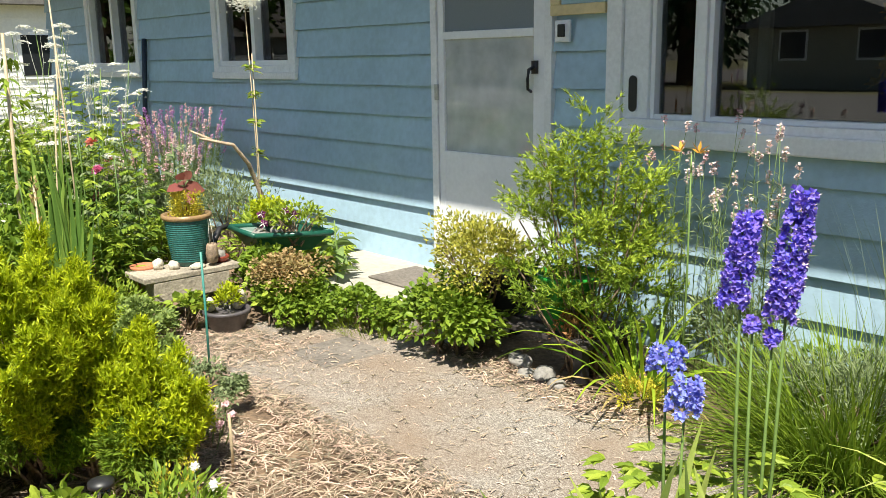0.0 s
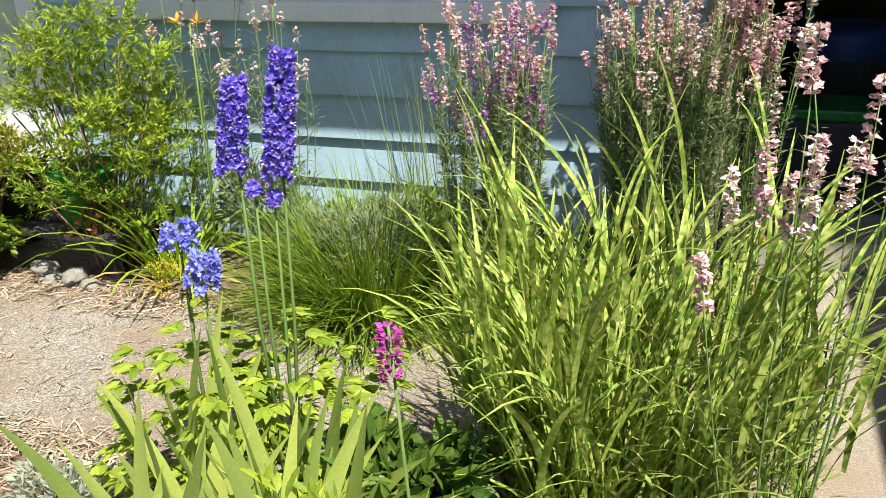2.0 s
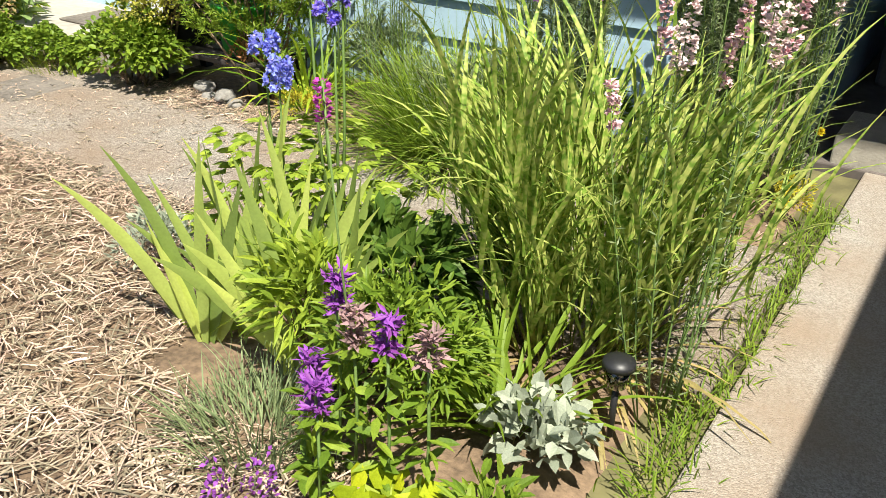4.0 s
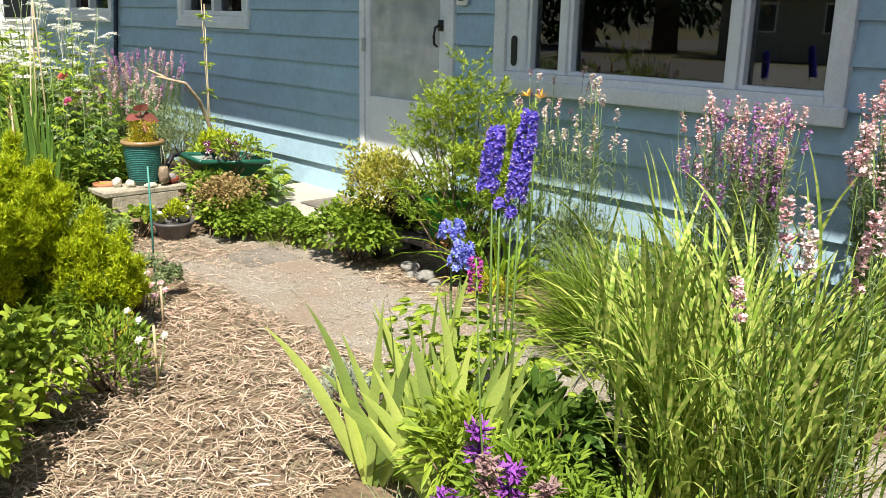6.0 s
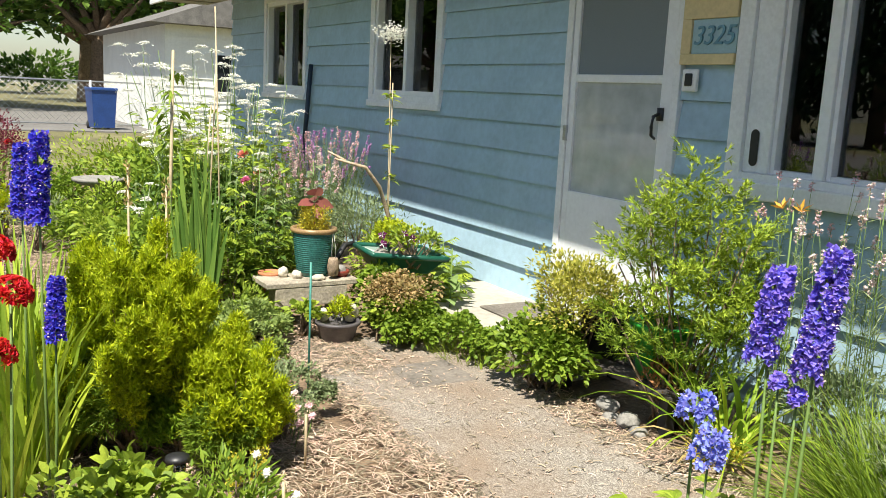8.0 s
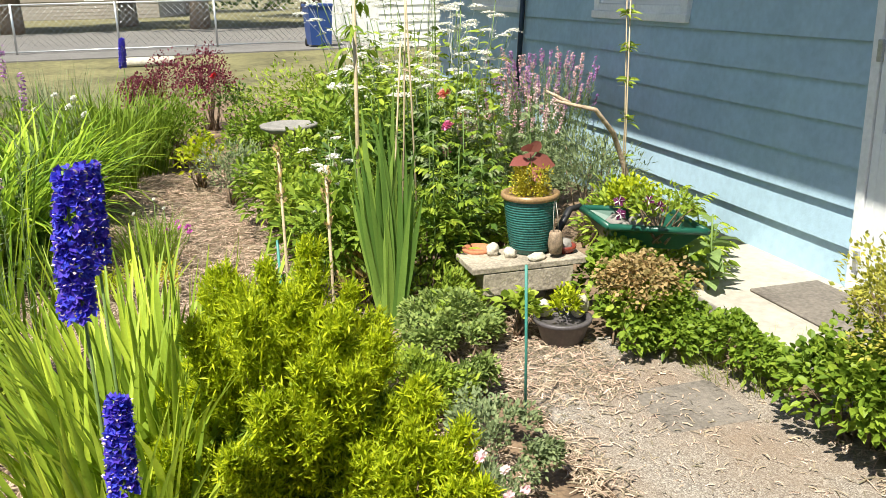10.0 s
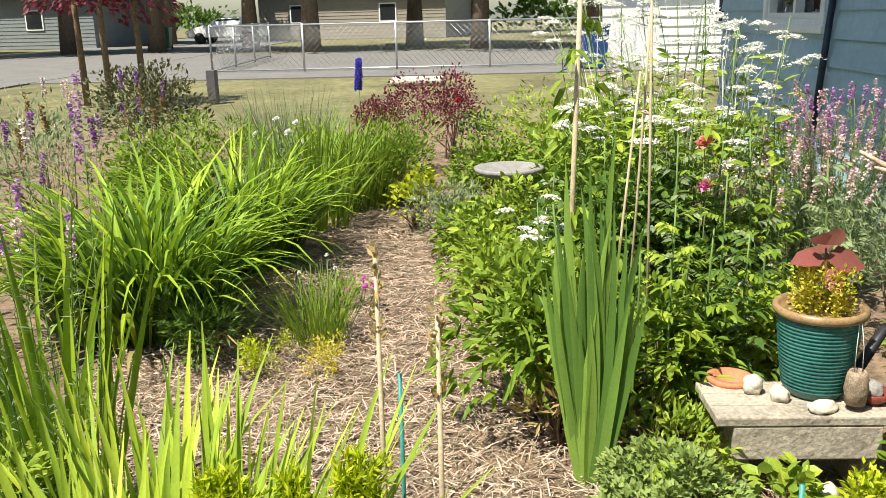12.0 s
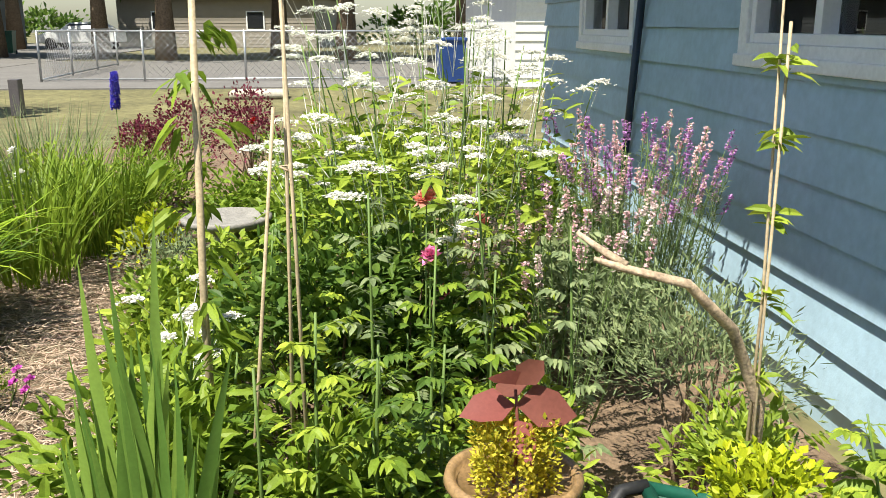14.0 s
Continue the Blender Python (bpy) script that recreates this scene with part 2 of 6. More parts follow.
class Mesh:
    """Gathers vertices and faces in numpy blocks."""

    def __init__(self):
        self.v, self.f, self.n = [], [], 0

    def add(self, verts, faces):
        verts = np.asarray(verts, float).reshape(-1, 3)
        self.v.append(verts)
        self.f += [tuple(int(i) + self.n for i in f) for f in faces]
        self.n += len(verts)
        return self

    def many(self, verts, faces):
        """verts (n, k, 3), the same faces over each k."""
        n, k = verts.shape[:2]
        base = self.n + np.arange(n) * k
        for f in faces:
            self.f += (base[:, None] + np.array(f)[None]).tolist()
        self.v.append(verts.reshape(-1, 3))
        self.n += n * k
        return self

    def box(self, lo, hi):
        x0, y0, z0 = lo
        x1, y1, z1 = hi
        return self.add([(x0, y0, z0), (x1, y0, z0), (x1, y1, z0), (x0, y1, z0), (x0, y0, z1), (x1, y0, z1), (x1, y1, z1), (x0, y1, z1)],
                        [(0, 3, 2, 1), (4, 5, 6, 7), (0, 1, 5, 4), (1, 2, 6, 5), (2, 3, 7, 6), (3, 0, 4, 7)])

    def tube(self, pts, r0, r1=None, sides=6):
        pts = np.asarray(pts, float)
        r1 = r0 if r1 is None else r1
        k = len(pts)
        tang = np.gradient(pts, axis=0)
        tang /= np.linalg.norm(tang, axis=1)[:, None] + 1e-9
        ref = np.array([0.31, 0.9, 0.2]) if abs(tang[0][2]) > 0.7 else np.array([0.0, 0.05, 1.0])
        u = np.cross(tang, ref)
        u /= np.linalg.norm(u, axis=1)[:, None] + 1e-9
        w = np.cross(tang, u)
        a = np.linspace(0, 2 * np.pi, sides, endpoint=False)
        rad = np.linspace(r0, r1, k)[:, None, None]
        ring = pts[:, None] + rad * (np.cos(a)[None, :, None] * u[:, None] + np.sin(a)[None, :, None] * w[:, None])
        faces = []
        for i in range(k - 1):
            for j in range(sides):
                j2 = (j + 1) % sides
                faces.append((i * sides + j, i * sides + j2, (i + 1) * sides + j2, (i + 1) * sides + j))
        faces += [tuple(range(sides))[::-1], tuple((k - 1) * sides + j for j in range(sides))]
        return self.add(ring.reshape(-1, 3), faces)

    def lathe(self, profile, sides=28, centre=(0, 0, 0), wob=0.0):
        a = np.linspace(0, 2 * np.pi, sides, endpoint=False)
        prof = np.asarray(profile, float)
        v = np.stack([prof[:, 0:1] * np.cos(a), prof[:, 0:1] * np.sin(a), np.repeat(prof[:, 1:2], sides, 1)], -1) + np.asarray(centre)
        faces = []
        for i in range(len(prof) - 1):
            for j in range(sides):
                j2 = (j + 1) % sides
                faces.append((i * sides + j, i * sides + j2, (i + 1) * sides + j2, (i + 1) * sides + j))
        return self.add(v.reshape(-1, 3), faces)

    def make(self, name, mat, parent=None, label="", smooth=True, loc=None):
        me = bpy.data.meshes.new(name)
        v = np.concatenate(self.v) if self.v else np.zeros((0, 3))
        me.from_pydata(v.tolist(), [], self.f)
        if smooth:
            me.polygons.foreach_set("use_smooth", [True] * len(me.polygons))
        me.materials.append(mat)
        ob = new(name, me)
        if parent is not None:
            ob.parent = parent
        if loc is not None:
            ob.location = loc
        if label:
            tagged(ob, label)
        if name in JOINED:
            tagged(ob, kind="stuff")
        return ob


def bevel(ob, width=0.006, segments=2):
    m = ob.modifiers.new("bevel", "BEVEL")
    m.width, m.segments, m.limit_method = width, segments, "ANGLE"
    return ob


def thing(name, label, category, x, y, z=0.0, group="", kind="", turn=0.0):
    ob = new(name)
    ob.location, ob.rotation_euler = (x, y, z), (0, 0, radians(turn))
    ob.empty_display_size = 0.1
    return tagged(ob, label, category, group, kind)


rng = np.random.default_rng(7)


def unit(a):
    return a / (np.linalg.norm(a, axis=-1, keepdims=True) + 1e-9)


def rand_dirs(n, zmin=-0.2, zmax=1.0):
    z = rng.uniform(zmin, zmax, n)
    a = rng.uniform(0, 2 * np.pi, n)
    r = np.sqrt(np.maximum(0, 1 - z * z))
    return np.stack([r * np.cos(a), r * np.sin(a), z], 1)


def leaves(mesh, p, d, length, width, fold=0.25, small=True, droop=0.25):
    """Folded leaves at p along d: two triangles each, or eight with a drooping tip."""
    n = len(p)
    d = unit(d)
    side = unit(np.cross(d, np.array([0, 0, 1.0]) + 0.5 * rng.normal(size=(n, 3))))
    up = np.cross(side, d)
    L, W = np.broadcast_to(length, n)[:, None], np.broadcast_to(width, n)[:, None] / 2
    if small:
        mid = p + d * L * 0.45 + up * W * fold
        v = np.stack([p, mid - side * W, p + d * L, mid + side * W], 1)
        return mesh.many(v, [(0, 2, 1), (0, 3, 2)])
    def at(s):
        return p + d * L * s - np.array([0, 0, 1.0]) * L * droop * s * s
    m1, m2, tip = at(0.33), at(0.7), at(1.0)
    lift = up * W * fold
    v = np.stack([p, m1 - side * W + lift, m1, m1 + side * W + lift, m2 - side * W * 0.8 + lift, m2, m2 + side * W * 0.8 + lift, tip], 1)
    return mesh.many(v, [(0, 2, 1), (0, 3, 2), (1, 2, 5, 4), (2, 3, 6, 5), (4, 5, 7), (5, 6, 7)])


def blades(mesh, p, az, elev, length, width, droop, seg=6, taper=0.9, fold=0.3, twist=0.0, fan=False):
    """Strap or grass blades that rise at elev and bend over by droop (radians) along their length."""
    n = len(p)
    az, elev, length, width, droop = (np.broadcast_to(np.asarray(a, float), n) for a in (az, elev, length, width, droop))
    out = np.stack([np.cos(az), np.sin(az), np.zeros(n)], 1)
    face = az + np.pi / 2 + twist * rng.normal(size=n)
    side = np.stack([np.cos(face), np.sin(face), np.zeros(n)], 1)
    pos = p.copy()
    rows = []
    for i in range(seg + 1):
        s = i / seg
        w = width * min(1.0, 0.55 + s * 2) * (1 - taper * max(0.0, (s - 0.45) / 0.55) ** 1.6) / 2
        e = elev - droop * s ** 1.5
        nrm = np.stack([-np.sin(e) * np.cos(az), -np.sin(e) * np.sin(az), np.cos(e)], 1)
        if fan:
            rows += [pos - nrm * w[:, None], pos + side * (w * fold)[:, None], pos + nrm * w[:, None]]
        else:
            rows += [pos - side * w[:, None] + nrm * (w * fold)[:, None], pos, pos + side * w[:, None] + nrm * (w * fold)[:, None]]
        step = length / seg
        pos = pos + (out * np.cos(e)[:, None] + np.array([0, 0, 1.0]) * np.sin(e)[:, None]) * step[:, None]
    v = np.stack(rows, 1)
    faces = []
    for i in range(seg):
        a = 3 * i
        faces += [(a, a + 1, a + 4, a + 3), (a + 1, a + 2, a + 5, a + 4)]
    return mesh.many(v, faces)


def rosettes(mesh, p, normal, radius, petals=5, wide=0.75, cup=0.35):
    """Small open flowers: petals round a centre."""
    n = len(p)
    normal = unit(normal)
    u = unit(np.cross(normal, np.array([0.3, 0.2, 0.9])))
    w = np.cross(normal, u)
    a0 = rng.uniform(0, 6.28, n)
    r = np.broadcast_to(radius, n)
    for k in range(petals):
        a = a0 + 2 * np.pi * k / petals
        d = u * np.cos(a)[:, None] + w * np.sin(a)[:, None] + normal * cup
        leaves(mesh, p, d, r, r * wide)
    return mesh


def stems(mesh, a, b, r0, r1, bend=0.05, sides=4, k=4):
    """Thin bent stems from each a to each b."""
    for p, q in zip(a, b):
        s = np.linspace(0, 1, k)[:, None]
        off = rng.normal(size=3) * bend * np.linalg.norm(q - p)
        mesh.tube(p + (q - p) * s + off * (s * (1 - s)), r0, r1, sides)
    return mesh


def lumps(n, size, k, zlow=0.15):
    """Points near the surface of k lumps that fill a box of that size, standing on z = 0, with outward directions."""
    sx, sy, sz = size
    c = rand_dirs(k, -0.3, 1.0) * np.array([sx, sy, sz]) * 0.5 * rng.uniform(0.35, 0.78, (k, 1)) + np.array([0, 0, sz * 0.5])
    r = rng.uniform(0.17, 0.34, k) * min(sx, sy, sz)
    i = rng.integers(0, k, n)
    d = rand_dirs(n, -0.6, 1.0)
    p = c[i] + d * (r[i] * rng.uniform(0.55, 1.0, n) ** 0.6)[:, None]
    p[:, 2] = np.maximum(p[:, 2], zlow * rng.uniform(0, 1, n))
    return p, unit(d * 0.6 + unit(p - np.array([0, 0, sz * 0.3])))

# ---- setting: ground, walk, porch ----
def slab(name, lo, hi, mat, label="", category="", parent=None, edge=0.008, kind="structure"):
    ob = Mesh().box(lo, hi).make(name, mat, parent, smooth=False)
    if edge:
        bevel(ob, edge)
    return tagged(ob, label, category, "", kind) if not parent else ob


gm = bmesh.new()
bmesh.ops.create_grid(gm, x_segments=90, y_segments=90, size=90)
for v in gm.verts:
    v.co.x, v.co.y = v.co.x * abs(v.co.x) / 90 * 1.6, v.co.y * abs(v.co.y) / 90 * 1.6
    far = max(0.0, math.hypot(v.co.x, v.co.y) - 8)
    v.co.z = -0.03 + 0.006 * noise.noise(v.co * 1.3) * min(1, far)
me = bpy.data.meshes.new("ground")
gm.to_mesh(me)
gm.free()
me.materials.append(LAWN)
ground = tagged(new("ground", me), "dry yellow-green lawn and earth round the house", "ground", "", "structure")

bed = Mesh()
bm_n = 70
xs, ys = np.linspace(-9.5, 4.22, bm_n), np.linspace(-7.5, -0.02, bm_n)
gx, gy = np.meshgrid(xs, ys, indexing="ij")
gz = np.array([[0.012 * noise.noise((x * 2.1, y * 2.1, 0)) - 0.006 for y in ys] for x in xs])
edge_in = np.minimum(np.minimum(gx - xs[0], xs[-1] - gx), np.minimum(gy - ys[0], ys[-1] - gy))
gz = np.where(edge_in < 0.05, -0.06, gz)
bed.add(np.stack([gx, gy, gz], -1), [(i * bm_n + j, (i + 1) * bm_n + j, (i + 1) * bm_n + j + 1, i * bm_n + j + 1) for i in range(bm_n - 1) for j in range(bm_n - 1)])
tagged(bed.make("mulch_ground", SOIL), "brown mulched soil of the garden beds and paths", "ground", "", "structure")

slab("walkway", (0.05, -1.70, -0.08), (4.22, -0.82, 0.014), AGGREGATE, "worn exposed-aggregate concrete garden walk with straw on it", "walkway")
slab("driveway", (4.26, -9.0, -0.08), (8.2, 0.1, 0.012), DRIVE, "pale worn concrete driveway partly in shade", "driveway")
slab("porch_slab", (-0.66, -0.70, -0.05), (1.03, -0.005, 0.10), CONCRETE, "smooth pale concrete porch slab below the front door", "porch")
slab("paving_slab", (0.56, -1.365, 0.0), (0.885, -1.03, 0.018), PAVER, "square dark brown paving slab on the garden walk", "paver", kind="")
slab("door_mat", (-0.02, -0.46, 0.101), (0.62, -0.10, 0.113), PAVER, "thin brown woven door mat on the porch", "door mat", kind="")

PALEWALL0 = material("pale_cloth", (0.6, 0.6, 0.56), 0.8, 0.05, 6.0)

# ---- house ----
X0, X1, WZ1 = -6.47, 3.97, 2.38
DOOR = (0.09, 1.005, 0.0, 2.188)
W2, W3, PIC = (-2.54, -1.349, 1.225, 2.26), (-5.235, -3.985, 1.225, 2.265), (1.345, 3.335, 0.965, 2.30)
OPENINGS = [W3, W2, DOOR, PIC]
core = Mesh()
x = X0
for a, b, c, d in OPENINGS:
    core.box((x, 0.0, -0.05), (a + 0.03, 0.14, WZ1))
    if c > 0.05:
        core.box((a + 0.03, 0.0, -0.05), (b - 0.03, 0.14, c + 0.03))
    core.box((a + 0.03, 0.0, d - 0.03), (b - 0.03, 0.14, WZ1))
    x = b - 0.03
core.box((x, 0.0, -0.05), (X1, 0.14, WZ1))
wall_front = tagged(core.make("wall_front", SIDING, smooth=False), "house front of blue painted horizontal lap siding", "wall", "", "structure")
core = Mesh().box((X1 - 0.14, 0.14, -0.05), (X1, 5.2, 2.9))
tagged(core.make("wall_right", SIDING, smooth=False), "blue painted side wall of the house by the carport", "wall", "", "structure")
core = Mesh().box((X0, 0.14, -0.05), (X0 + 0.14, 8.0, 2.9))
tagged(core.make("wall_left", SIDING, smooth=False), "blue painted far end wall of the house", "wall", "", "structure")
tagged(Mesh().box((X0, 8.0, -0.05), (X1, 8.14, 2.9)).make("wall_back", SIDING, smooth=False), "back wall of the house", "wall", "", "structure")
tagged(Mesh().box((X0 + 0.14, 3.4, 0.0), (X1 - 0.14, 3.5, 2.4)).make("wall_inside", DARKROOM, smooth=False), "inner wall of the rooms, coloured dark for dimness", "wall", "", "structure")
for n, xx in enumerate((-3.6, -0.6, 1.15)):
    tagged(Mesh().box((xx, 0.145, 0.0), (xx + 0.1, 3.4, 2.4)).make("wall_partition_%d" % (n + 1), DARKROOM, smooth=False), "partition wall between rooms, coloured dark for dimness", "wall", "", "structure")
tagged(Mesh().box((X0 + 0.14, 0.14, 0.02), (X1 - 0.14, 3.4, 0.1)).make("floor", DARKROOM, smooth=False), "floor inside the house, coloured dark for dimness", "floor", "", "structure")
tagged(Mesh().box((X0 + 0.14, 0.14, 2.4), (X1 - 0.14, 3.4, 2.44)).make("ceiling", DARKROOM, smooth=False), "ceiling inside the house, coloured dark for dimness", "ceiling", "", "structure")

PITCH = 0.18


def board(x0, x1, z0, z1, full0, full1):
    """One lap board, proud at its lower edge."""
    def yy(z):
        return -0.031 + 0.024 * (z - full0) / (full1 - full0)
    m = Mesh().add([(x0, yy(z0), z0), (x1, yy(z0), z0), (x1, -0.001, z0), (x0, -0.001, z0), (x0, yy(z1), z1), (x1, yy(z1), z1), (x1, -0.001, z1), (x0, -0.001, z1)],
                   [(0, 3, 2, 1), (4, 5, 6, 7), (0, 1, 5, 4), (1, 2, 6, 5), (2, 3, 7, 6), (3, 0, 4, 7)])
    return m.make("siding_board", SIDING, wall_front, smooth=False)


# ---- roof ----
rf = Mesh().add([(-7.7, -0.70, 2.39), (5.37, -0.70, 2.39), (5.37, 4.0, 3.9), (-7.7, 4.0, 3.9), (-7.7, -0.70, 2.425), (5.37, -0.70, 2.425), (5.37, 4.0, 3.96), (-7.7, 4.0, 3.96),
                 (-7.7, 8.7, 2.39), (5.37, 8.7, 2.39), (5.37, 8.7, 2.425), (-7.7, 8.7, 2.425)],
                [(4, 5, 6, 7), (0, 3, 2, 1), (0, 1, 5, 4), (7, 6, 10, 11), (3, 8, 9, 2), (8, 11, 10, 9), (0, 4, 7, 3), (3, 7, 11, 8), (1, 2, 6, 5), (2, 9, 10, 6)])
roof = tagged(rf.make("roof", ROOF, smooth=False), "low-pitched grey shingle roof with a wide eave", "roof", "", "structure")
bevel(Mesh().box((-7.72, -0.72, 2.27), (5.37, -0.685, 2.40)).make("fascia", WHITE, roof, smooth=False), 0.004)
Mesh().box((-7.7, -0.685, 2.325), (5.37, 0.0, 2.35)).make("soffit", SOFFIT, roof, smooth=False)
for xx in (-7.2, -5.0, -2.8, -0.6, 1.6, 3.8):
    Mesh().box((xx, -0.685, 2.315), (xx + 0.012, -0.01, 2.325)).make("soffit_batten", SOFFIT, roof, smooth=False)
Mesh().add([(-7.0, 0.1, 2.4), (-7.0, 8.0, 2.4), (-7.0, 4.0, 3.85), (-7.05, 0.1, 2.4), (-7.05, 8.0, 2.4), (-7.05, 4.0, 3.85)], [(0, 1, 2), (3, 5, 4), (0, 3, 4, 1), (1, 4, 5, 2), (2, 5, 3, 0)]).make("gable", SIDING, roof, smooth=False)


def framed(parent, name, x0, x1, z0, z1, w, y0, y1, mat, bev=0.004):
    """A rectangular frame of four bars, as one mesh."""
    m = Mesh().box((x0, y0, z0), (x0 + w, y1, z1)).box((x1 - w, y0, z0), (x1, y1, z1))
    m.box((x0 + w, y0, z1 - w), (x1 - w, y1, z1)).box((x0 + w, y0, z0), (x1 - w, y1, z0 + w))
    return bevel(m.make(name, mat, parent, smooth=False), bev)


def pane(parent, x0, x1, z0, z1, y, mat=GLASS, name="pane"):
    ob = Mesh().box((x0, y, z0), (x1, y + 0.006, z1)).make(name, mat, parent, smooth=False)
    if mat is GLASS:
        ob.visible_shadow = False
    return ob


def slider(name, o, label):
    """A two-light sliding window: casing, vinyl frame, two sashes, a screen over one."""
    a, b, c, d = o
    win = thing(name, label, "window", a, 0, c, kind="structure")
    w, h = b - a, d - c
    framed(win, "casing", 0, w, 0, h, 0.075, -0.045, 0.05, WHITE)
    framed(win, "window_frame", 0.075, w - 0.075, 0.075, h - 0.075, 0.04, -0.03, 0.09, VINYL)
    mid = w / 2
    Mesh().box((mid - 0.025, -0.02, 0.115), (mid + 0.025, 0.06, h - 0.115)).make("meeting_stile", VINYL, win, smooth=False)
    pane(win, 0.115, mid - 0.025, 0.115, h - 0.115, 0.03)
    pane(win, mid + 0.025, w - 0.115, 0.115, h - 0.115, 0.045)
    bevel(Mesh().box((-0.01, -0.06, -0.02), (w + 0.01, -0.03, 0.03)).make("window_sill", WHITE, win, smooth=False))
    return win


slider("window_1", W3, "white two-light sliding window in the blue siding")
win2 = slider("window_2", W2, "white two-light sliding window with a green curtain behind")
cu = Mesh()
xs = np.linspace(-1.93, -1.46, 60)
cy = 0.20 + 0.03 * np.sin(xs * 62) + 0.012 * np.sin(xs * 25)
cu.add(np.concatenate([np.stack([xs, cy, np.full(60, z)], 1) for z in (1.2, 2.3)] + [np.stack([xs, cy + 0.004, np.full(60, z)], 1) for z in (1.2, 2.3)]),
       [(i, i + 1, 61 + i, 60 + i) for i in range(59)] + [(121 + i, 120 + i, 180 + i, 181 + i) for i in range(59)])
tagged(cu.make("curtain", CURTAIN), "hanging green curtain behind the window", "curtain")

a, b, c, d = PIC
pic = thing("window_3", "large white-framed picture window with three lights", "window", a, 0, c, kind="structure")
w, h = b - a, d - c
framed(pic, "casing", 0, w, 0, h, 0.085, -0.05, 0.06, WHITE)
bevel(Mesh().box((0.085, -0.03, 0.085), (0.225, 0.05, h - 0.085)).make("side_panel", WHITE, pic, smooth=False))
m = Mesh().add(*(lambda k: ([(0.145 + 0.030 * math.cos(t) * 0.8, -0.034, 0.197 + (0.058 if math.sin(t) > 0 else -0.058) + 0.024 * math.sin(t)) for t in [i * math.tau / k for i in range(k)]], [tuple(range(k))[::-1]]))(20))
m.make("vent_slot", BLACK, pic, "dark oval finger slot", smooth=False)
for n, (p, q) in enumerate(((0.225, 0.465), (0.512, 1.444), (1.494, 1.905))):
    framed(pic, "sash", p, q, 0.085, h - 0.085, 0.022, -0.012, 0.07, VINYL, 0.003)
    pane(pic, p + 0.022, q - 0.022, 0.107, h - 0.107, 0.03)
for p, q in ((0.465, 0.512), (1.444, 1.494)):
    bevel(Mesh().box((p, -0.03, 0.085), (q, 0.07, h - 0.085)).make("mullion", VINYL, pic, smooth=False), 0.004)
bevel(Mesh().box((-0.02, -0.075, -0.03), (w + 0.02, -0.04, 0.05)).make("window_sill", WHITE, pic, smooth=False), 0.008)

blind = Mesh().box((2.02, 0.10, 1.0), (2.07, 0.13, 2.3)).make("blind_edge", PALEWALL0, smooth=False)
tagged(blind, "pale edge of a drawn-back curtain behind the picture window", "curtain")
vase = thing("flower_vase", "vase of orange flowers standing inside the window", "vase", 2.48, 0.55, 1.0)
Mesh().lathe([(0, 0), (0.05, 0), (0.07, 0.1), (0.04, 0.2), (0.05, 0.24), (0.04, 0.24), (0, 0.1)], 18).make("vase_body", WHITE, vase)
for i in range(20):
    rosettes(Mesh(), np.array([[0, 0, 0.36]]) + rng.normal(size=(1, 3)) * [0.13, 0.08, 0.10], rand_dirs(1, -0.1, 1) + np.array([[0, -0.6, 0]]), 0.05, 6, 0.8, 0.3).make("bloom", F_ORANGE, vase, smooth=False)
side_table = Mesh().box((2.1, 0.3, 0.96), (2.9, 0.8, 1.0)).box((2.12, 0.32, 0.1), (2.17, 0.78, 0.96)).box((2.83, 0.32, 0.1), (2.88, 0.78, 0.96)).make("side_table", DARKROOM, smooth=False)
tagged(side_table, "side table inside the window, coloured dark for the dim room", "table")

# ---- front door with its storm door ----
door = thing("door_1", "white storm door with glass over a solid kick panel", "door", 0.09, 0, 0.10, kind="structure")
DW, DH = 0.915, 2.088
m = Mesh().box((0, -0.045, 0), (0.05, 0.06, DH)).box((DW - 0.05, -0.045, 0), (DW, 0.06, DH)).box((0.05, -0.045, DH - 0.05), (DW - 0.05, 0.06, DH))
bevel(m.make("door_frame", WHITE, door, smooth=False), 0.004)
m = Mesh().box((0.054, -0.035, 0.02), (0.10, 0.005, DH - 0.055)).box((0.785, -0.035, 0.02), (DW - 0.054, 0.005, DH - 0.055))
m.box((0.10, -0.035, DH - 0.10), (0.785, 0.005, DH - 0.055)).box((0.10, -0.035, 1.335), (0.785, 0.005, 1.377))
bevel(m.make("storm_door_frame", VINYL, door, smooth=False), 0.004)
bevel(Mesh().box((0.10, -0.035, 0.02), (0.785, 0.005, 0.715)).make("kick_panel", VINYL, door, smooth=False), 0.004)
for zz in (0.1, 1.0, 1.85):
    bevel(Mesh().box((0.035, -0.052, zz), (0.062, -0.036, zz + 0.09)).make("hinge", METAL, door, "small metal hinge", smooth=False), 0.003)
STORM = glass_mat("storm_glass", 0.02, (0.96, 0.97, 0.97))
sn, sl = STORM.node_tree.nodes, STORM.node_tree.links
# Pale diffuse layer: cloudy glass plus bright outdoor reflection painted into the pane.
haze_glare, hmix, hn = sn.new("ShaderNodeBsdfDiffuse"), sn.new("ShaderNodeMixShader"), sn.new("ShaderNodeTexNoise")
haze_glare.inputs[0].default_value = (0.62, 0.66, 0.66, 1)
hn.inputs["Scale"].default_value, hn.inputs["Detail"].default_value = 5.0, 6
hr = sn.new("ShaderNodeMapRange")
hr.inputs[1].default_value, hr.inputs[2].default_value, hr.inputs[3].default_value, hr.inputs[4].default_value = 0.3, 0.7, 0.62, 0.95
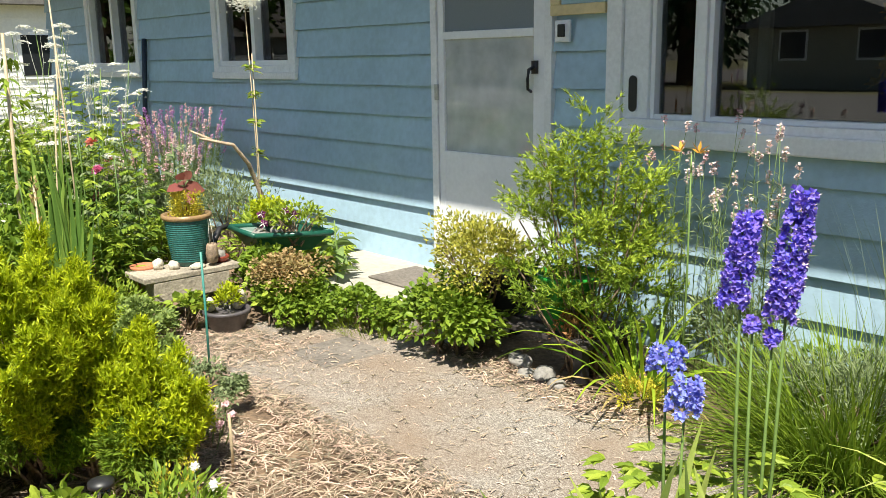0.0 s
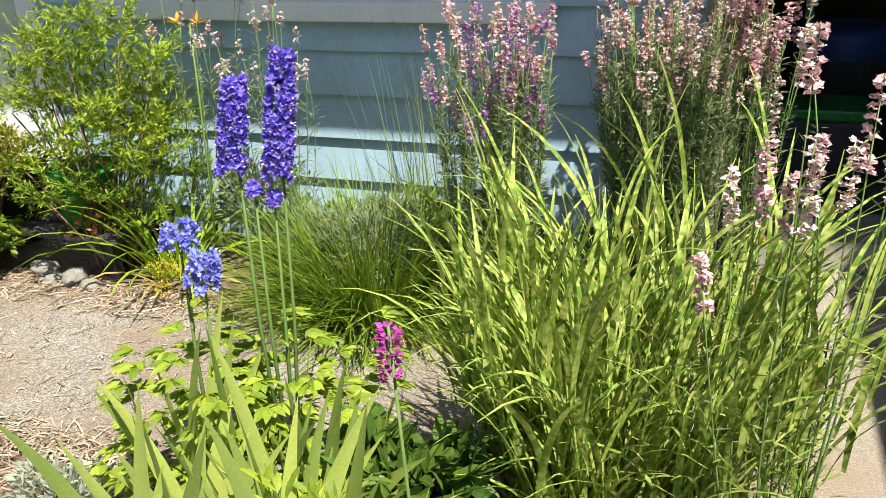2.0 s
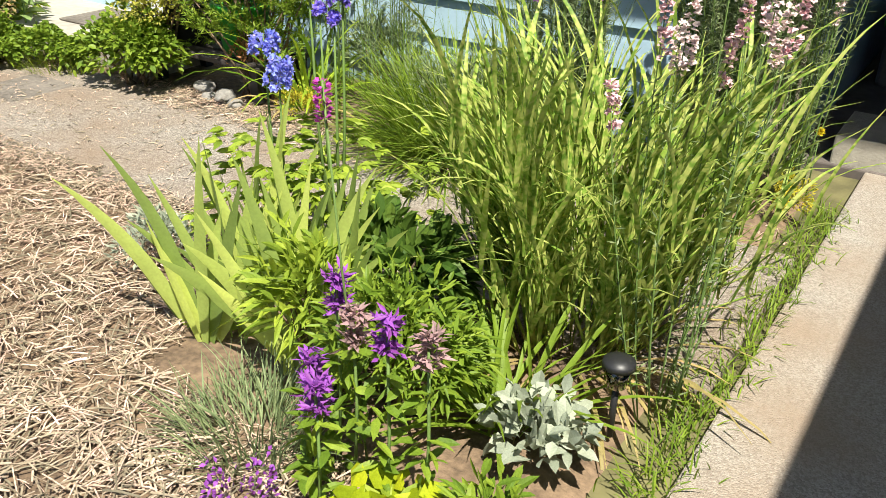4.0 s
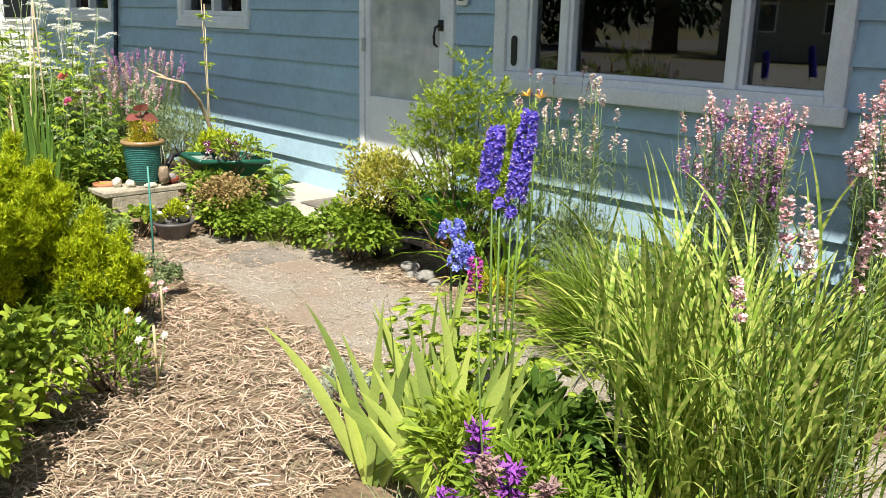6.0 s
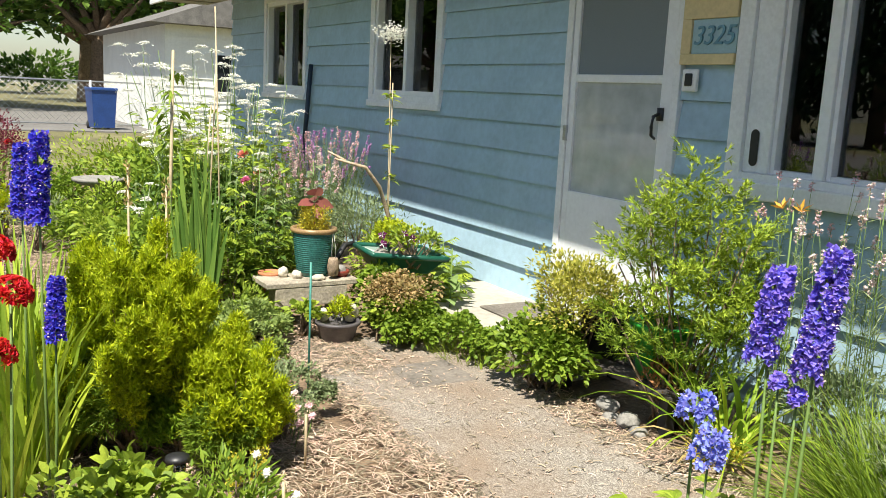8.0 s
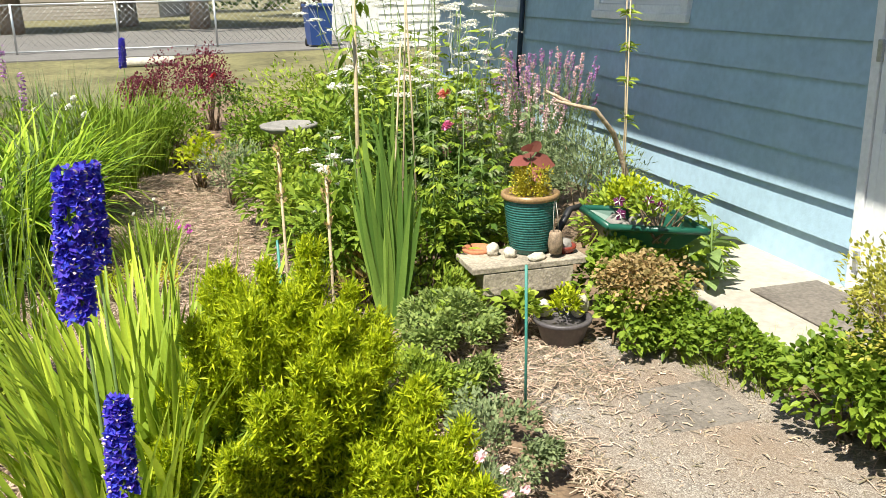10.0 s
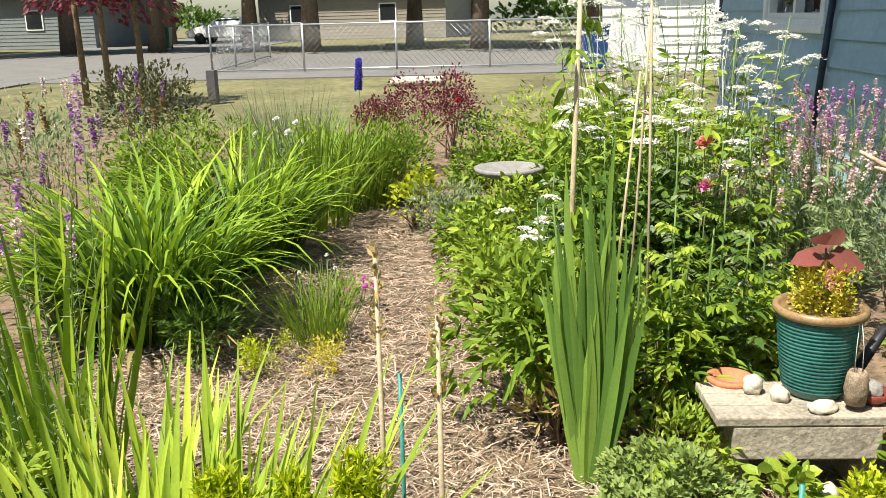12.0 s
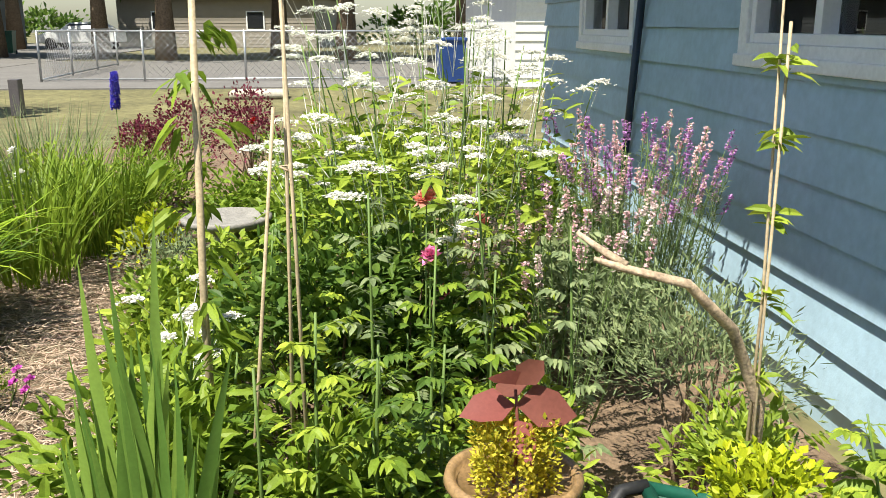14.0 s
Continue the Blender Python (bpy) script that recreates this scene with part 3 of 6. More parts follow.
sl.new(hn.outputs[0], hr.inputs[0])
sl.new(hr.outputs[0], hmix.inputs[0])
sl.new(sn["Transparent BSDF"].outputs[0], hmix.inputs[1])
sl.new(haze_glare.outputs[0], hmix.inputs[2])
sl.new(hmix.outputs[0], sn["Mix Shader"].inputs[1])
pane(door, 0.10, 0.785, 0.715, 1.335, -0.018, STORM).visible_shadow = False
pane(door, 0.10, 0.785, 1.377, DH - 0.10, -0.018, SCREEN, "insect_screen")
bevel(Mesh().box((0.05, 0.03, 0.0), (DW - 0.05, 0.07, DH - 0.05)).make("inner_door", VINYL, door, smooth=False), 0.004)
m = Mesh().tube([(0.80, -0.045, 1.185), (0.80, -0.085, 1.17), (0.797, -0.09, 1.12), (0.795, -0.085, 1.075), (0.795, -0.06, 1.06)], 0.010, 0.008, 8).box((0.785, -0.05, 1.15), (0.82, -0.034, 1.215))
m.make("door_handle", BLACK, door)

# ---- trim between door and window: cream boards with the number ----
panel = thing("number_panel", "cream painted board with a blue house number plate", "house number", 1.006, -0.03, 0)
def bx(n, lo, hi, mat, par, e=0.004):
    return bevel(Mesh().box(lo, hi).make(n, mat, par, smooth=False), e)
bx("lower_board", (0.0, -0.03, 1.526), (0.335, 0.0, 1.576), CREAM, panel)
bx("middle_board", (0.0, -0.03, 1.737), (0.335, 0.0, 1.855), CREAM, panel)
bx("left_board", (0.0, -0.03, 1.576), (0.062, 0.0, 1.737), CREAM, panel)
bx("left_board", (0.0, -0.03, 1.855), (0.062, 0.0, 2.30), CREAM, panel)
bx("number_plate", (0.062, -0.02, 1.576), (0.335, -0.004, 1.737), SIGNBLUE, panel)
fc = bpy.data.curves.new("house_number", "FONT")
fc.body, fc.size, fc.extrude, fc.align_x, fc.align_y, fc.shear = "3325", 0.125, 0.004, "CENTER", "CENTER", 0.25
num = new("house_number", fc)
num.parent, num.location, num.rotation_euler = panel, (0.20, -0.026, 1.656), (radians(90), 0, 0)
fc.materials.append(material("number_paint", (0.14, 0.30, 0.40), 0.5, 0.1, 20.0))
bx("door_bell_plate", (0.03, -0.03, 1.40), (0.125, -0.012, 1.505), WHITE, panel, 0.006)
bx("bell_push", (0.055, -0.04, 1.425), (0.10, -0.03, 1.485), BLACK, panel, 0.005)

lamp = thing("wall_lantern", "ornate white metal wall lantern beside the door", "wall lamp", 1.06, -0.02, 1.93)
bx("back_plate", (0.02, -0.035, 0.02), (0.11, 0.0, 0.14), WHITE, lamp, 0.015)
Mesh().tube([(0.065, -0.03, 0.10), (0.06, -0.09, 0.04), (0.03, -0.13, 0.06), (0.02, -0.13, 0.13)], 0.010, 0.008, 8).make("arm", WHITE, lamp)
Mesh().lathe([(0.005, 0.11), (0.055, 0.15), (0.06, 0.17), (0.045, 0.175), (0.045, 0.165)], 12, (0.02, -0.13, 0)).make("basket", WHITE, lamp)
for k in range(6):
    a = k * math.tau / 6
    Mesh().tube([(0.02 + 0.05 * math.cos(a), -0.13 + 0.05 * math.sin(a), 0.17), (0.02 + 0.075 * math.cos(a), -0.13 + 0.075 * math.sin(a), 0.28), (0.02 + 0.05 * math.cos(a), -0.13 + 0.05 * math.sin(a), 0.33)], 0.005, 0.005, 5).make("cage_bar", WHITE, lamp)
Mesh().lathe([(0.0, 0.18), (0.045, 0.19), (0.065, 0.27), (0.045, 0.32), (0.0, 0.33)], 16, (0.02, -0.13, 0)).make("glass_shade", GLASS, lamp)

corner = slab("corner_trim", (3.885, -0.045, -0.02), (3.985, 0.02, 2.34), material("tan_trim_paint", (0.34, 0.29, 0.22), 0.7, 0.1, 6.0), "tan corner board of the house", "trim")
conduit = thing("cable_conduit", "thin dark blue pipe leaning on the siding", "pipe", -4.08, -0.055, 0.0)
Mesh().tube([(0, 0, 0.0), (0.14, 0, 0.8), (0.275, 0.0, 1.545)], 0.022, 0.022, 8).make("pipe", material("navy_plastic", (0.015, 0.03, 0.05), 0.5), conduit)

# ---- carport and wing on the driveway side ----
wing = slab("wing_roof", (5.37, -9.0, 2.30), (9.2, 4.9, 2.46), WHITE, "flat white-edged roof over the driveway side", "roof", edge=0.01)
slab("wall_wing", (6.6, -9.0, -0.05), (6.74, 5.0, 2.30), SIDING, "blue painted wall of the wing", "wall", edge=0)
slab("wall_carport_back", (3.97, 4.6, -0.05), (6.6, 4.74, 2.40), material("dark_brown_boards", (0.10, 0.075, 0.055), 0.85, 0.2, 3.0), "dark brown boarded back wall of the carport", "wall", edge=0)
slab("carport_ceiling", (3.97, 0.0, 2.375), (6.6, 4.7, 2.42), DARKROOM, "carport ceiling, coloured dark for the shaded recess", "ceiling", edge=0)
slab("carport_floor", (3.97, 0.105, -0.06), (6.6, 4.6, 0.012), material("dark_concrete", (0.13, 0.11, 0.10), 0.85, 0.15, 3.0), "dark concrete carport floor", "floor")
slab("concrete_step", (4.12, 0.12, 0.0), (4.62, 0.50, 0.13), CONCRETE, "pale concrete block step at the carport", "step", kind="")
tote = thing("storage_tote", "dark storage bin with a bright green lid in the carport", "storage box", 4.35, 1.6, 0.012)
bx("body", (-0.28, -0.2, 0), (0.28, 0.2, 0.30), GREYPLASTIC, tote, 0.02)
bx("lid", (-0.30, -0.22, 0.30), (0.30, 0.22, 0.36), LIMEPLASTIC, tote, 0.015)
rack = thing("storage_rack", "grey metal shelf rack standing in the carport", "shelf", 4.8, 3.2, 0.012)
for sx in (-0.4, 0.4):
    for sy in (-0.2, 0.2):
        bx("post", (sx - 0.015, sy - 0.015, 0), (sx + 0.015, sy + 0.015, 1.8), METAL, rack, 0.003)
for z in (0.3, 0.8, 1.3, 1.78):
    bx("shelf", (-0.42, -0.22, z), (0.42, 0.22, z + 0.03), METAL, rack, 0.003)
bag = Mesh().lathe([(0.0, 0), (0.2, 0.02), (0.24, 0.18), (0.2, 0.36), (0.06, 0.44), (0, 0.45)], 20).make("brown_sack", material("brown_sack_cloth", (0.17, 0.08, 0.035), 0.9, 0.2, 9.0), loc=(4.75, 3.1, 0.842))
tagged(bag, "bulging brown sack on the rack shelf", "sack")
bin_ = thing("rubbish_bin", "dark grey bin with a blue bag in the carport", "bin", 4.55, 2.3, 0.012)
Mesh().lathe([(0.0, 0.0), (0.2, 0.0), (0.26, 0.6), (0.28, 0.62), (0.26, 0.64), (0.24, 0.62), (0.0, 0.55)], 24).make("bin_body", GREYPLASTIC, bin_)
Mesh().lathe([(0.265, 0.50), (0.285, 0.62), (0.26, 0.68), (0.18, 0.66), (0.0, 0.62)], 17).make("bag", BLUEBIN, bin_)

# ---- beyond the garden ----
slab("road", (-34.0, -70.0, -0.2), (-19.0, 60.0, 0.0), ASPHALT, "pale sunlit asphalt street", "road", edge=0)
slab("street", (-80.0, -24.0, -0.2), (60.0, -13.0, 0.008), ASPHALT, "pale asphalt street in front of the garden", "road", edge=0)


def chain_fence(x0, y0, x1, y1, n, height):
    f = thing("chain_link_fence", "galvanised chain-link fence with round posts and rails", "fence", x0, y0, 0.0)
    dx, dy = x1 - x0, y1 - y0
    for i in range(n + 1):
        p = np.array([dx * i / n, dy * i / n, 0])
        Mesh().tube([p, p + [0, 0, height + 0.03]], 0.03, 0.03, 8).make("post", METAL, f)
    for z in (height, 0.06):
        Mesh().tube([(0, 0, z), (dx, dy, z)], 0.022, 0.022, 6).make("rail", METAL, f)
    wire, length = Mesh(), math.hypot(dx, dy)
    k = int(length / 0.16)
    for i in range(-8, k):
        for s in (1, -1):
            a0, a1 = (i * 0.16, i * 0.16 + height - 0.06) if s > 0 else (i * 0.16 + height - 0.06, i * 0.16)
            p0, p1 = np.array([dx * a0 / length, dy * a0 / length, 0.06]), np.array([dx * a1 / length, dy * a1 / length, height])
            if min(a0, a1) > 0 and max(a0, a1) < length:
                wire.tube([p0, p1], 0.004, 0.004, 3)
    wire.make("wire_mesh", METAL, f)
    return f


chain_fence(-21.3, -9.2, -21.3, 3.0, 5, 1.2)
chain_fence(-21.3, -9.2, -30.0, -9.6, 3, 1.2)


def house_far(x, y, turn, w, dpt, h, mat, name="neighbour_house", label="white neighbouring house with a gabled roof across the street"):
    hse = thing(name, label, "house", x, y, 0, turn=turn)
    Mesh().box((-w / 2, -dpt / 2, -0.05), (w / 2, dpt / 2, h)).make("wall", mat, hse, smooth=False)
    for i in range(int(h / 0.2)):
        Mesh().box((-w / 2 - 0.02, -dpt / 2 - 0.02, i * 0.2), (w / 2 + 0.02, -dpt / 2, i * 0.2 + 0.03)).make("siding_lap", mat, hse, smooth=False)
    e = 0.5
    Mesh().add([(-w / 2 - e, -dpt / 2 - e, h - 0.1), (w / 2 + e, -dpt / 2 - e, h - 0.1), (w / 2 + e, dpt / 2 + e, h - 0.1), (-w / 2 - e, dpt / 2 + e, h - 0.1), (0, -dpt / 2 - e, h + w * 0.2), (0, dpt / 2 + e, h + w * 0.2)],
               [(0, 3, 2, 1), (0, 1, 4), (2, 3, 5), (0, 4, 5, 3), (1, 2, 5, 4)]).make("roof", ROOF, hse, smooth=False)
    Mesh().add([(-w / 2, -dpt / 2 - 0.01, h - 0.1), (w / 2, -dpt / 2 - 0.01, h - 0.1), (0, -dpt / 2 - 0.52, h + w * 0.19), (0, -dpt / 2 - 0.01, h + w * 0.19)], [(0, 1, 3)]).make("gable", mat, hse, smooth=False)
    for sx in (-w * 0.28, w * 0.2):
        wd = Mesh().box((sx - 0.55, -dpt / 2 - 0.06, 1.0), (sx + 0.55, -dpt / 2 - 0.02, 2.1)).make("window", WHITE, hse, smooth=False)
        Mesh().box((sx - 0.47, -dpt / 2 - 0.075, 1.08), (sx + 0.47, -dpt / 2 - 0.062, 2.02)).make("pane", CARDARK, wd, smooth=False)
    return hse


PALEWALL = material("white_house_paint", (0.80, 0.80, 0.78), 0.6, 0.04, 2.0)


def car(x, y, turn, mat, label):
    c = thing("parked_car", label, "car", x, y, 0, turn=turn)
    prof = [(-2.2, 0.35), (-2.25, 0.7), (-1.5, 0.95), (-0.9, 1.02), (-0.35, 1.42), (1.1, 1.45), (1.75, 1.05), (2.15, 0.95), (2.2, 0.4)]
    v = [(px, s * (0.82 if pz < 1.1 else 0.66), pz) for s in (-1, 1) for px, pz in prof]
    k = len(prof)
    bevel(Mesh().add(v, [tuple(range(k))[::-1], tuple(range(k, 2 * k))] + [(i, (i + 1) % k, k + (i + 1) % k, k + i) for i in range(k)]).make("body", mat, c, smooth=False), 0.05)
    for s in (-1, 1):
        Mesh().add([(-0.75, s * 0.79, 1.04), (-0.28, s * 0.70, 1.36), (1.02, s * 0.70, 1.38), (1.5, s * 0.79, 1.06)], [(0, 1, 2, 3) if s < 0 else (3, 2, 1, 0)]).make("side_window", CARDARK, c, smooth=False)
        for px in (-1.4, 1.4):
            Mesh().tube([(px, s * 0.62, 0.32), (px, s * 0.84, 0.32)], 0.32, 0.32, 18).make("wheel", RUBBER, c)
    return c


def wheelie_bin(x, y, mat, label, turn=0, s=1.0):
    b = thing("wheelie_bin", label, "bin", x, y, 0, turn=turn)
    Mesh().add([(-0.26 * s, -0.28 * s, 0.05), (0.26 * s, -0.28 * s, 0.05), (0.26 * s, 0.28 * s, 0.05), (-0.26 * s, 0.28 * s, 0.05), (-0.31 * s, -0.34 * s, 0.98 * s), (0.31 * s, -0.34 * s, 0.98 * s), (0.31 * s, 0.36 * s, 0.98 * s), (-0.31 * s, 0.36 * s, 0.98 * s)],
               [(0, 3, 2, 1), (4, 5, 6, 7), (0, 1, 5, 4), (1, 2, 6, 5), (2, 3, 7, 6), (3, 0, 4, 7)]).make("body", mat, b, smooth=False)
    bx("lid", (-0.33 * s, -0.37 * s, 0.98 * s), (0.33 * s, 0.38 * s, 1.06 * s), mat, b, 0.02)
    for sx in (-0.25, 0.25):
        Mesh().tube([(sx * s - 0.03, 0.30 * s, 0.1), (sx * s + 0.03, 0.30 * s, 0.1)], 0.1, 0.1, 12).make("wheel", RUBBER, b)
    return b


wheelie_bin(-20.0, 0.62, BLUEBIN, "blue recycling bin standing on the lawn by the house", 95)
wheelie_bin(-42.0, -17.5, BINGREEN, "green wheeled bin beside the far street", 95)
house_far(-23.0, 5.9, 90, 8.0, 9.0, 2.8, PALEWALL)
house_far(-58.0, -9.0, 80, 12.0, 9.0, 2.9, material("tan_house_paint", (0.30, 0.27, 0.23), 0.6, 0.05, 2.0), label="tan neighbouring house with a gabled roof")
house_far(-52.0, -28.0, 80, 12.0, 9.0, 2.9, material("grey_house_paint", (0.22, 0.24, 0.25), 0.6, 0.05, 2.0), label="grey neighbouring house with a gabled roof")
house_far(-11.0, -31.0, 180, 6.0, 6.0, 2.3, PALESIDING, label="cream sided house across the street with a gabled roof")
car(-50.0, -16.5, 80, CARWHITE, "white car parked across the street")
curbrock = Mesh().box((-0.35, -0.55, -0.02), (0.35, 0.55, 0.13)).make("pale_kerb_stone", STONE, loc=(-16.4, -3.5, 0))
bevel(curbrock, 0.06, 3)
tagged(curbrock, "flat pale stone block lying on the dry lawn", "stone")

# ---- plants: kinds ----
def leaf_bush(name, label, cat, x, y, size, mat, n=1500, L=0.05, W=0.025, k=14, small=True, wood=BARK, z=0.0, group="", branches=14):
    """A leafy mound or shrub: bent branches from the base, leaves on uneven lumps."""
    t = thing(name, label, cat, x, y, z, group)
    p, d = lumps(n, size, k)
    m = Mesh()
    leaves(m, p, d + rng.normal(size=(n, 3)) * 0.5, rng.uniform(0.6, 1.2, n) * L, W * rng.uniform(0.7, 1.2, n), small=small)
    m.make("foliage", mat, t, smooth=False)
    if branches:
        b = Mesh()
        idx = rng.integers(0, n, branches)
        stems(b, rng.normal(size=(branches, 3)) * [size[0] * 0.06, size[1] * 0.06, 0], p[idx] * 0.92, 0.006 + 0.006 * size[2], 0.002, 0.12)
        b.make("branchwork", wood, t)
    return t


def grass_clump(name, label, cat, x, y, n, L, W, mat, spread=0.12, elev=(1.0, 1.5), droop=(0.6, 1.6), group="", seg=6, fold=0.3, dry=0):
    t = thing(name, label, cat, x, y, 0, group)
    m = Mesh()
    a = rng.uniform(0, 2 * np.pi, n)
    r = spread * np.sqrt(rng.uniform(0, 1, n))
    p = np.stack([r * np.cos(a), r * np.sin(a), np.zeros(n)], 1)
    az = a + rng.normal(size=n) * 0.6
    if n > 360:
        blades(m, p, az, rng.uniform(*elev, n), L * rng.uniform(0.55, 1.1, n), W * rng.uniform(0.7, 1.2, n), rng.uniform(*droop, n), seg, fold=fold, twist=0.5)
    if n <= 360:
        for i in range(n):
            m = Mesh()
            blades(m, np.zeros((1, 3)), [0.0], rng.uniform(*elev, 1), L * rng.uniform(0.55, 1.1, 1), W * rng.uniform(0.7, 1.2, 1), rng.uniform(*droop, 1), seg, fold=fold, twist=0.5)
            ob = m.make("leaf", mat, t)
            ob.location, ob.rotation_euler = p[i], (0, 0, az[i])
    else:
        m.make("foliage", mat, t)
    if dry:
        m = Mesh()
        a = rng.uniform(0, 2 * np.pi, dry)
        blades(m, np.stack([np.cos(a), np.sin(a), 0 * a], 1) * spread, a, rng.uniform(0.2, 0.9, dry), L * rng.uniform(0.3, 0.7, dry), W, rng.uniform(0.8, 1.8, dry), 5)
        m.make("dry_foliage", G_DRY, t)
    return t


def sword_clump(name, label, cat, x, y, specs, mat, group=""):
    """Single large leaves, each a part: (azimuth, elevation, length, width, droop, dx, dy)."""
    t = thing(name, label, cat, x, y, 0, group)
    for az, el, L, W, dr, dx, dy in specs:
        m = Mesh()
        blades(m, np.zeros((1, 3)), [0.0], [el], [L], [W], [dr], 9, taper=0.97, fold=0.16, fan=True)
        ob = m.make("leaf", mat, t)
        ob.location, ob.rotation_euler = (dx, dy, 0), (0, 0, az)
    return t


def spire_plant(name, label, cat, x, y, n, height, radius, fol, petal, petal2=None, needle=0.035, spike=0.18, floret=0.011, group="", lean=0.25, dens=60, z=0.0):
    """Upright stems with fine leaves and a spike of small flowers on each."""
    t = thing(name, label, cat, x, y, z, group)
    lf = Mesh()
    for i in range(n):
        a, r = rng.uniform(0, 6.283), radius * math.sqrt(rng.uniform(0, 1))
        base = np.array([math.cos(a), math.sin(a), 0]) * r * 0.5
        h = height * rng.uniform(0.72, 1.05)
        tip = np.array([math.cos(a) * r * (1 + lean), math.sin(a) * r * (1 + lean), h])
        tip[:2] += rng.normal(size=2) * 0.03
        off = rng.normal(size=3) * 0.02
        s = np.linspace(0, 1, 6)[:, None]
        stem = Mesh().tube(base + (tip - base) * s + off * s * (1 - s) * 4, 0.0028, 0.0012, 4).make("stem", STEM, t)
        k = dens
        q = rng.uniform(0.05, 0.86, k)[:, None]
        p = base + (tip - base) * q + off * q * (1 - q) * 4
        d = rand_dirs(k, 0.1, 0.9)
        leaves(lf, p, d, needle * rng.uniform(0.6, 1.2, k), 0.0045)
        k = int(spike / 0.0032)
        q = 1 - rng.uniform(0, spike / h, k)[:, None] * rng.uniform(0.6, 1)
        p = base + (tip - base) * q
        d = rand_dirs(k, -0.3, 0.5)
        fl = Mesh()
        leaves(fl, p, d, floret * rng.uniform(0.8, 1.5, k), floret * 0.9, fold=0.6)
        leaves(fl, p + d * floret * 0.6, d + rng.normal(size=(k, 3)) * 0.5, floret * 0.8, floret)
        fl.make("flower_spike", petal2 if petal2 is not None and rng.uniform() < 0.45 else petal, stem, smooth=False)
    lf.make("foliage", fol, t, smooth=False)
    return t


def delphinium(x, y, spikes, label, petal, foliage=True, group="delphiniums", lean=(0.11, 0.08)):
    """Tall stems, each topped by a dense spike: (dx, dy, z0, z1, radius)."""
    t = thing("delphinium", label, "flower", x, y, 0, group)
    for dx, dy, z0, z1, r in spikes:
        Mesh().tube([(dx * 0.2, dy * 0.2, 0), (dx * 0.8, dy * 0.8, z0 * 0.6), (dx, dy, z1)], 0.006, 0.002, 6).make("stem", STEM, t)
        k = int(320 * (z1 - z0) / 0.25)
        q = rng.uniform(0, 1, k)
        a = rng.uniform(0, 6.283, k)
        rr = r * (0.62 + 0.38 * np.sqrt(1 - np.clip(q, 0, 0.99) ** 2.2)) * rng.uniform(0.72, 1.08, k)
        p = np.stack([dx + rr * np.cos(a) + lean[0] * (z1 - z0) * (q - 0.5), dy + rr * np.sin(a) + lean[1] * (z1 - z0) * (q - 0.5), z0 + (z1 - z0) * q], 1)
        nrm = np.stack([np.cos(a), np.sin(a), 0.25 + 0 * a], 1) + rng.normal(size=(k, 3)) * 0.3
        m = Mesh()
        rosettes(m, p, nrm, 0.0125 * rng.uniform(0.8, 1.25, k), 5, 0.95, 0.3)
        f = m.make("flower_spike", petal, t, smooth=False)
        m = Mesh()
        leaves(m, (p + nrm * 0.004)[::2], nrm[::2], 0.008, 0.006)
        m.make("flower_eye", F_PALE, f, smooth=False)
    if foliage:
        m = Mesh()
        k = 130
        p = np.stack([rng.uniform(-0.2, 0.2, k), rng.uniform(-0.2, 0.2, k), rng.uniform(0.03, 0.45, k)], 1)
        for s in (-0.9, -0.45, 0, 0.45, 0.9):
            a = np.arctan2(p[:, 1], p[:, 0]) + s
            d = np.stack([np.cos(a), np.sin(a), 0.25 + 0 * a], 1)
            leaves(m, p, d, rng.uniform(0.035, 0.065, k), 0.02, small=False, droop=0.3)
        m.make("foliage", G_LIGHT, t, smooth=False)
    return t


def umbel_plant(name, label, x, y, n, height, spread, petal=F_WHITE, fol=G_MID, head=0.05, leafn=500, group=""):
    t = thing(name, label, "flower", x, y, 0, group)
    lf = Mesh()
    for i in range(n):
        a, r = rng.uniform(0, 6.283), spread * math.sqrt(rng.uniform(0, 1))
        h = height * rng.uniform(0.62, 1.03)
        base, tip = np.array([math.cos(a) * r * 0.5, math.sin(a) * r * 0.5, 0]), np.array([math.cos(a) * r, math.sin(a) * r, h])
        stem = stems(Mesh(), [base], [tip], 0.005, 0.0025, 0.1, 5, 5).make("stem", STEM, t)
        for j in range(rng.integers(2, 5)):
            c = tip + np.array([rng.normal() * 0.06, rng.normal() * 0.06, rng.uniform(-0.16, 0.03)])
            fl = stems(Mesh(), [base + (tip - base) * 0.72], [c], 0.0016, 0.001, 0.1, 3, 3)
            k = 70
            u = rng.normal(size=(k, 3)) * [head * 0.36, head * 0.36, head * 0.05]
            u[:, 2] -= 4.0 * (u[:, 0] ** 2 + u[:, 1] ** 2)
            rosettes(fl, c + u, np.array([0, 0, 1.0]) + rng.normal(size=(k, 3)) * 0.25, 0.0095, 4, 0.95, 0.15)
            fl.make("flower_head", petal, stem, smooth=False)
    k = leafn
    a, r = rng.uniform(0, 6.283, k), spread * np.sqrt(rng.uniform(0, 1, k))
    p = np.stack([np.cos(a) * r, np.sin(a) * r, height * rng.uniform(0.05, 0.72, k)], 1)
    leaves(lf, p, rand_dirs(k, -0.2, 0.6), rng.uniform(0.05, 0.12, k), 0.028, small=False)
    lf.make("foliage", fol, t, smooth=False)
    return t


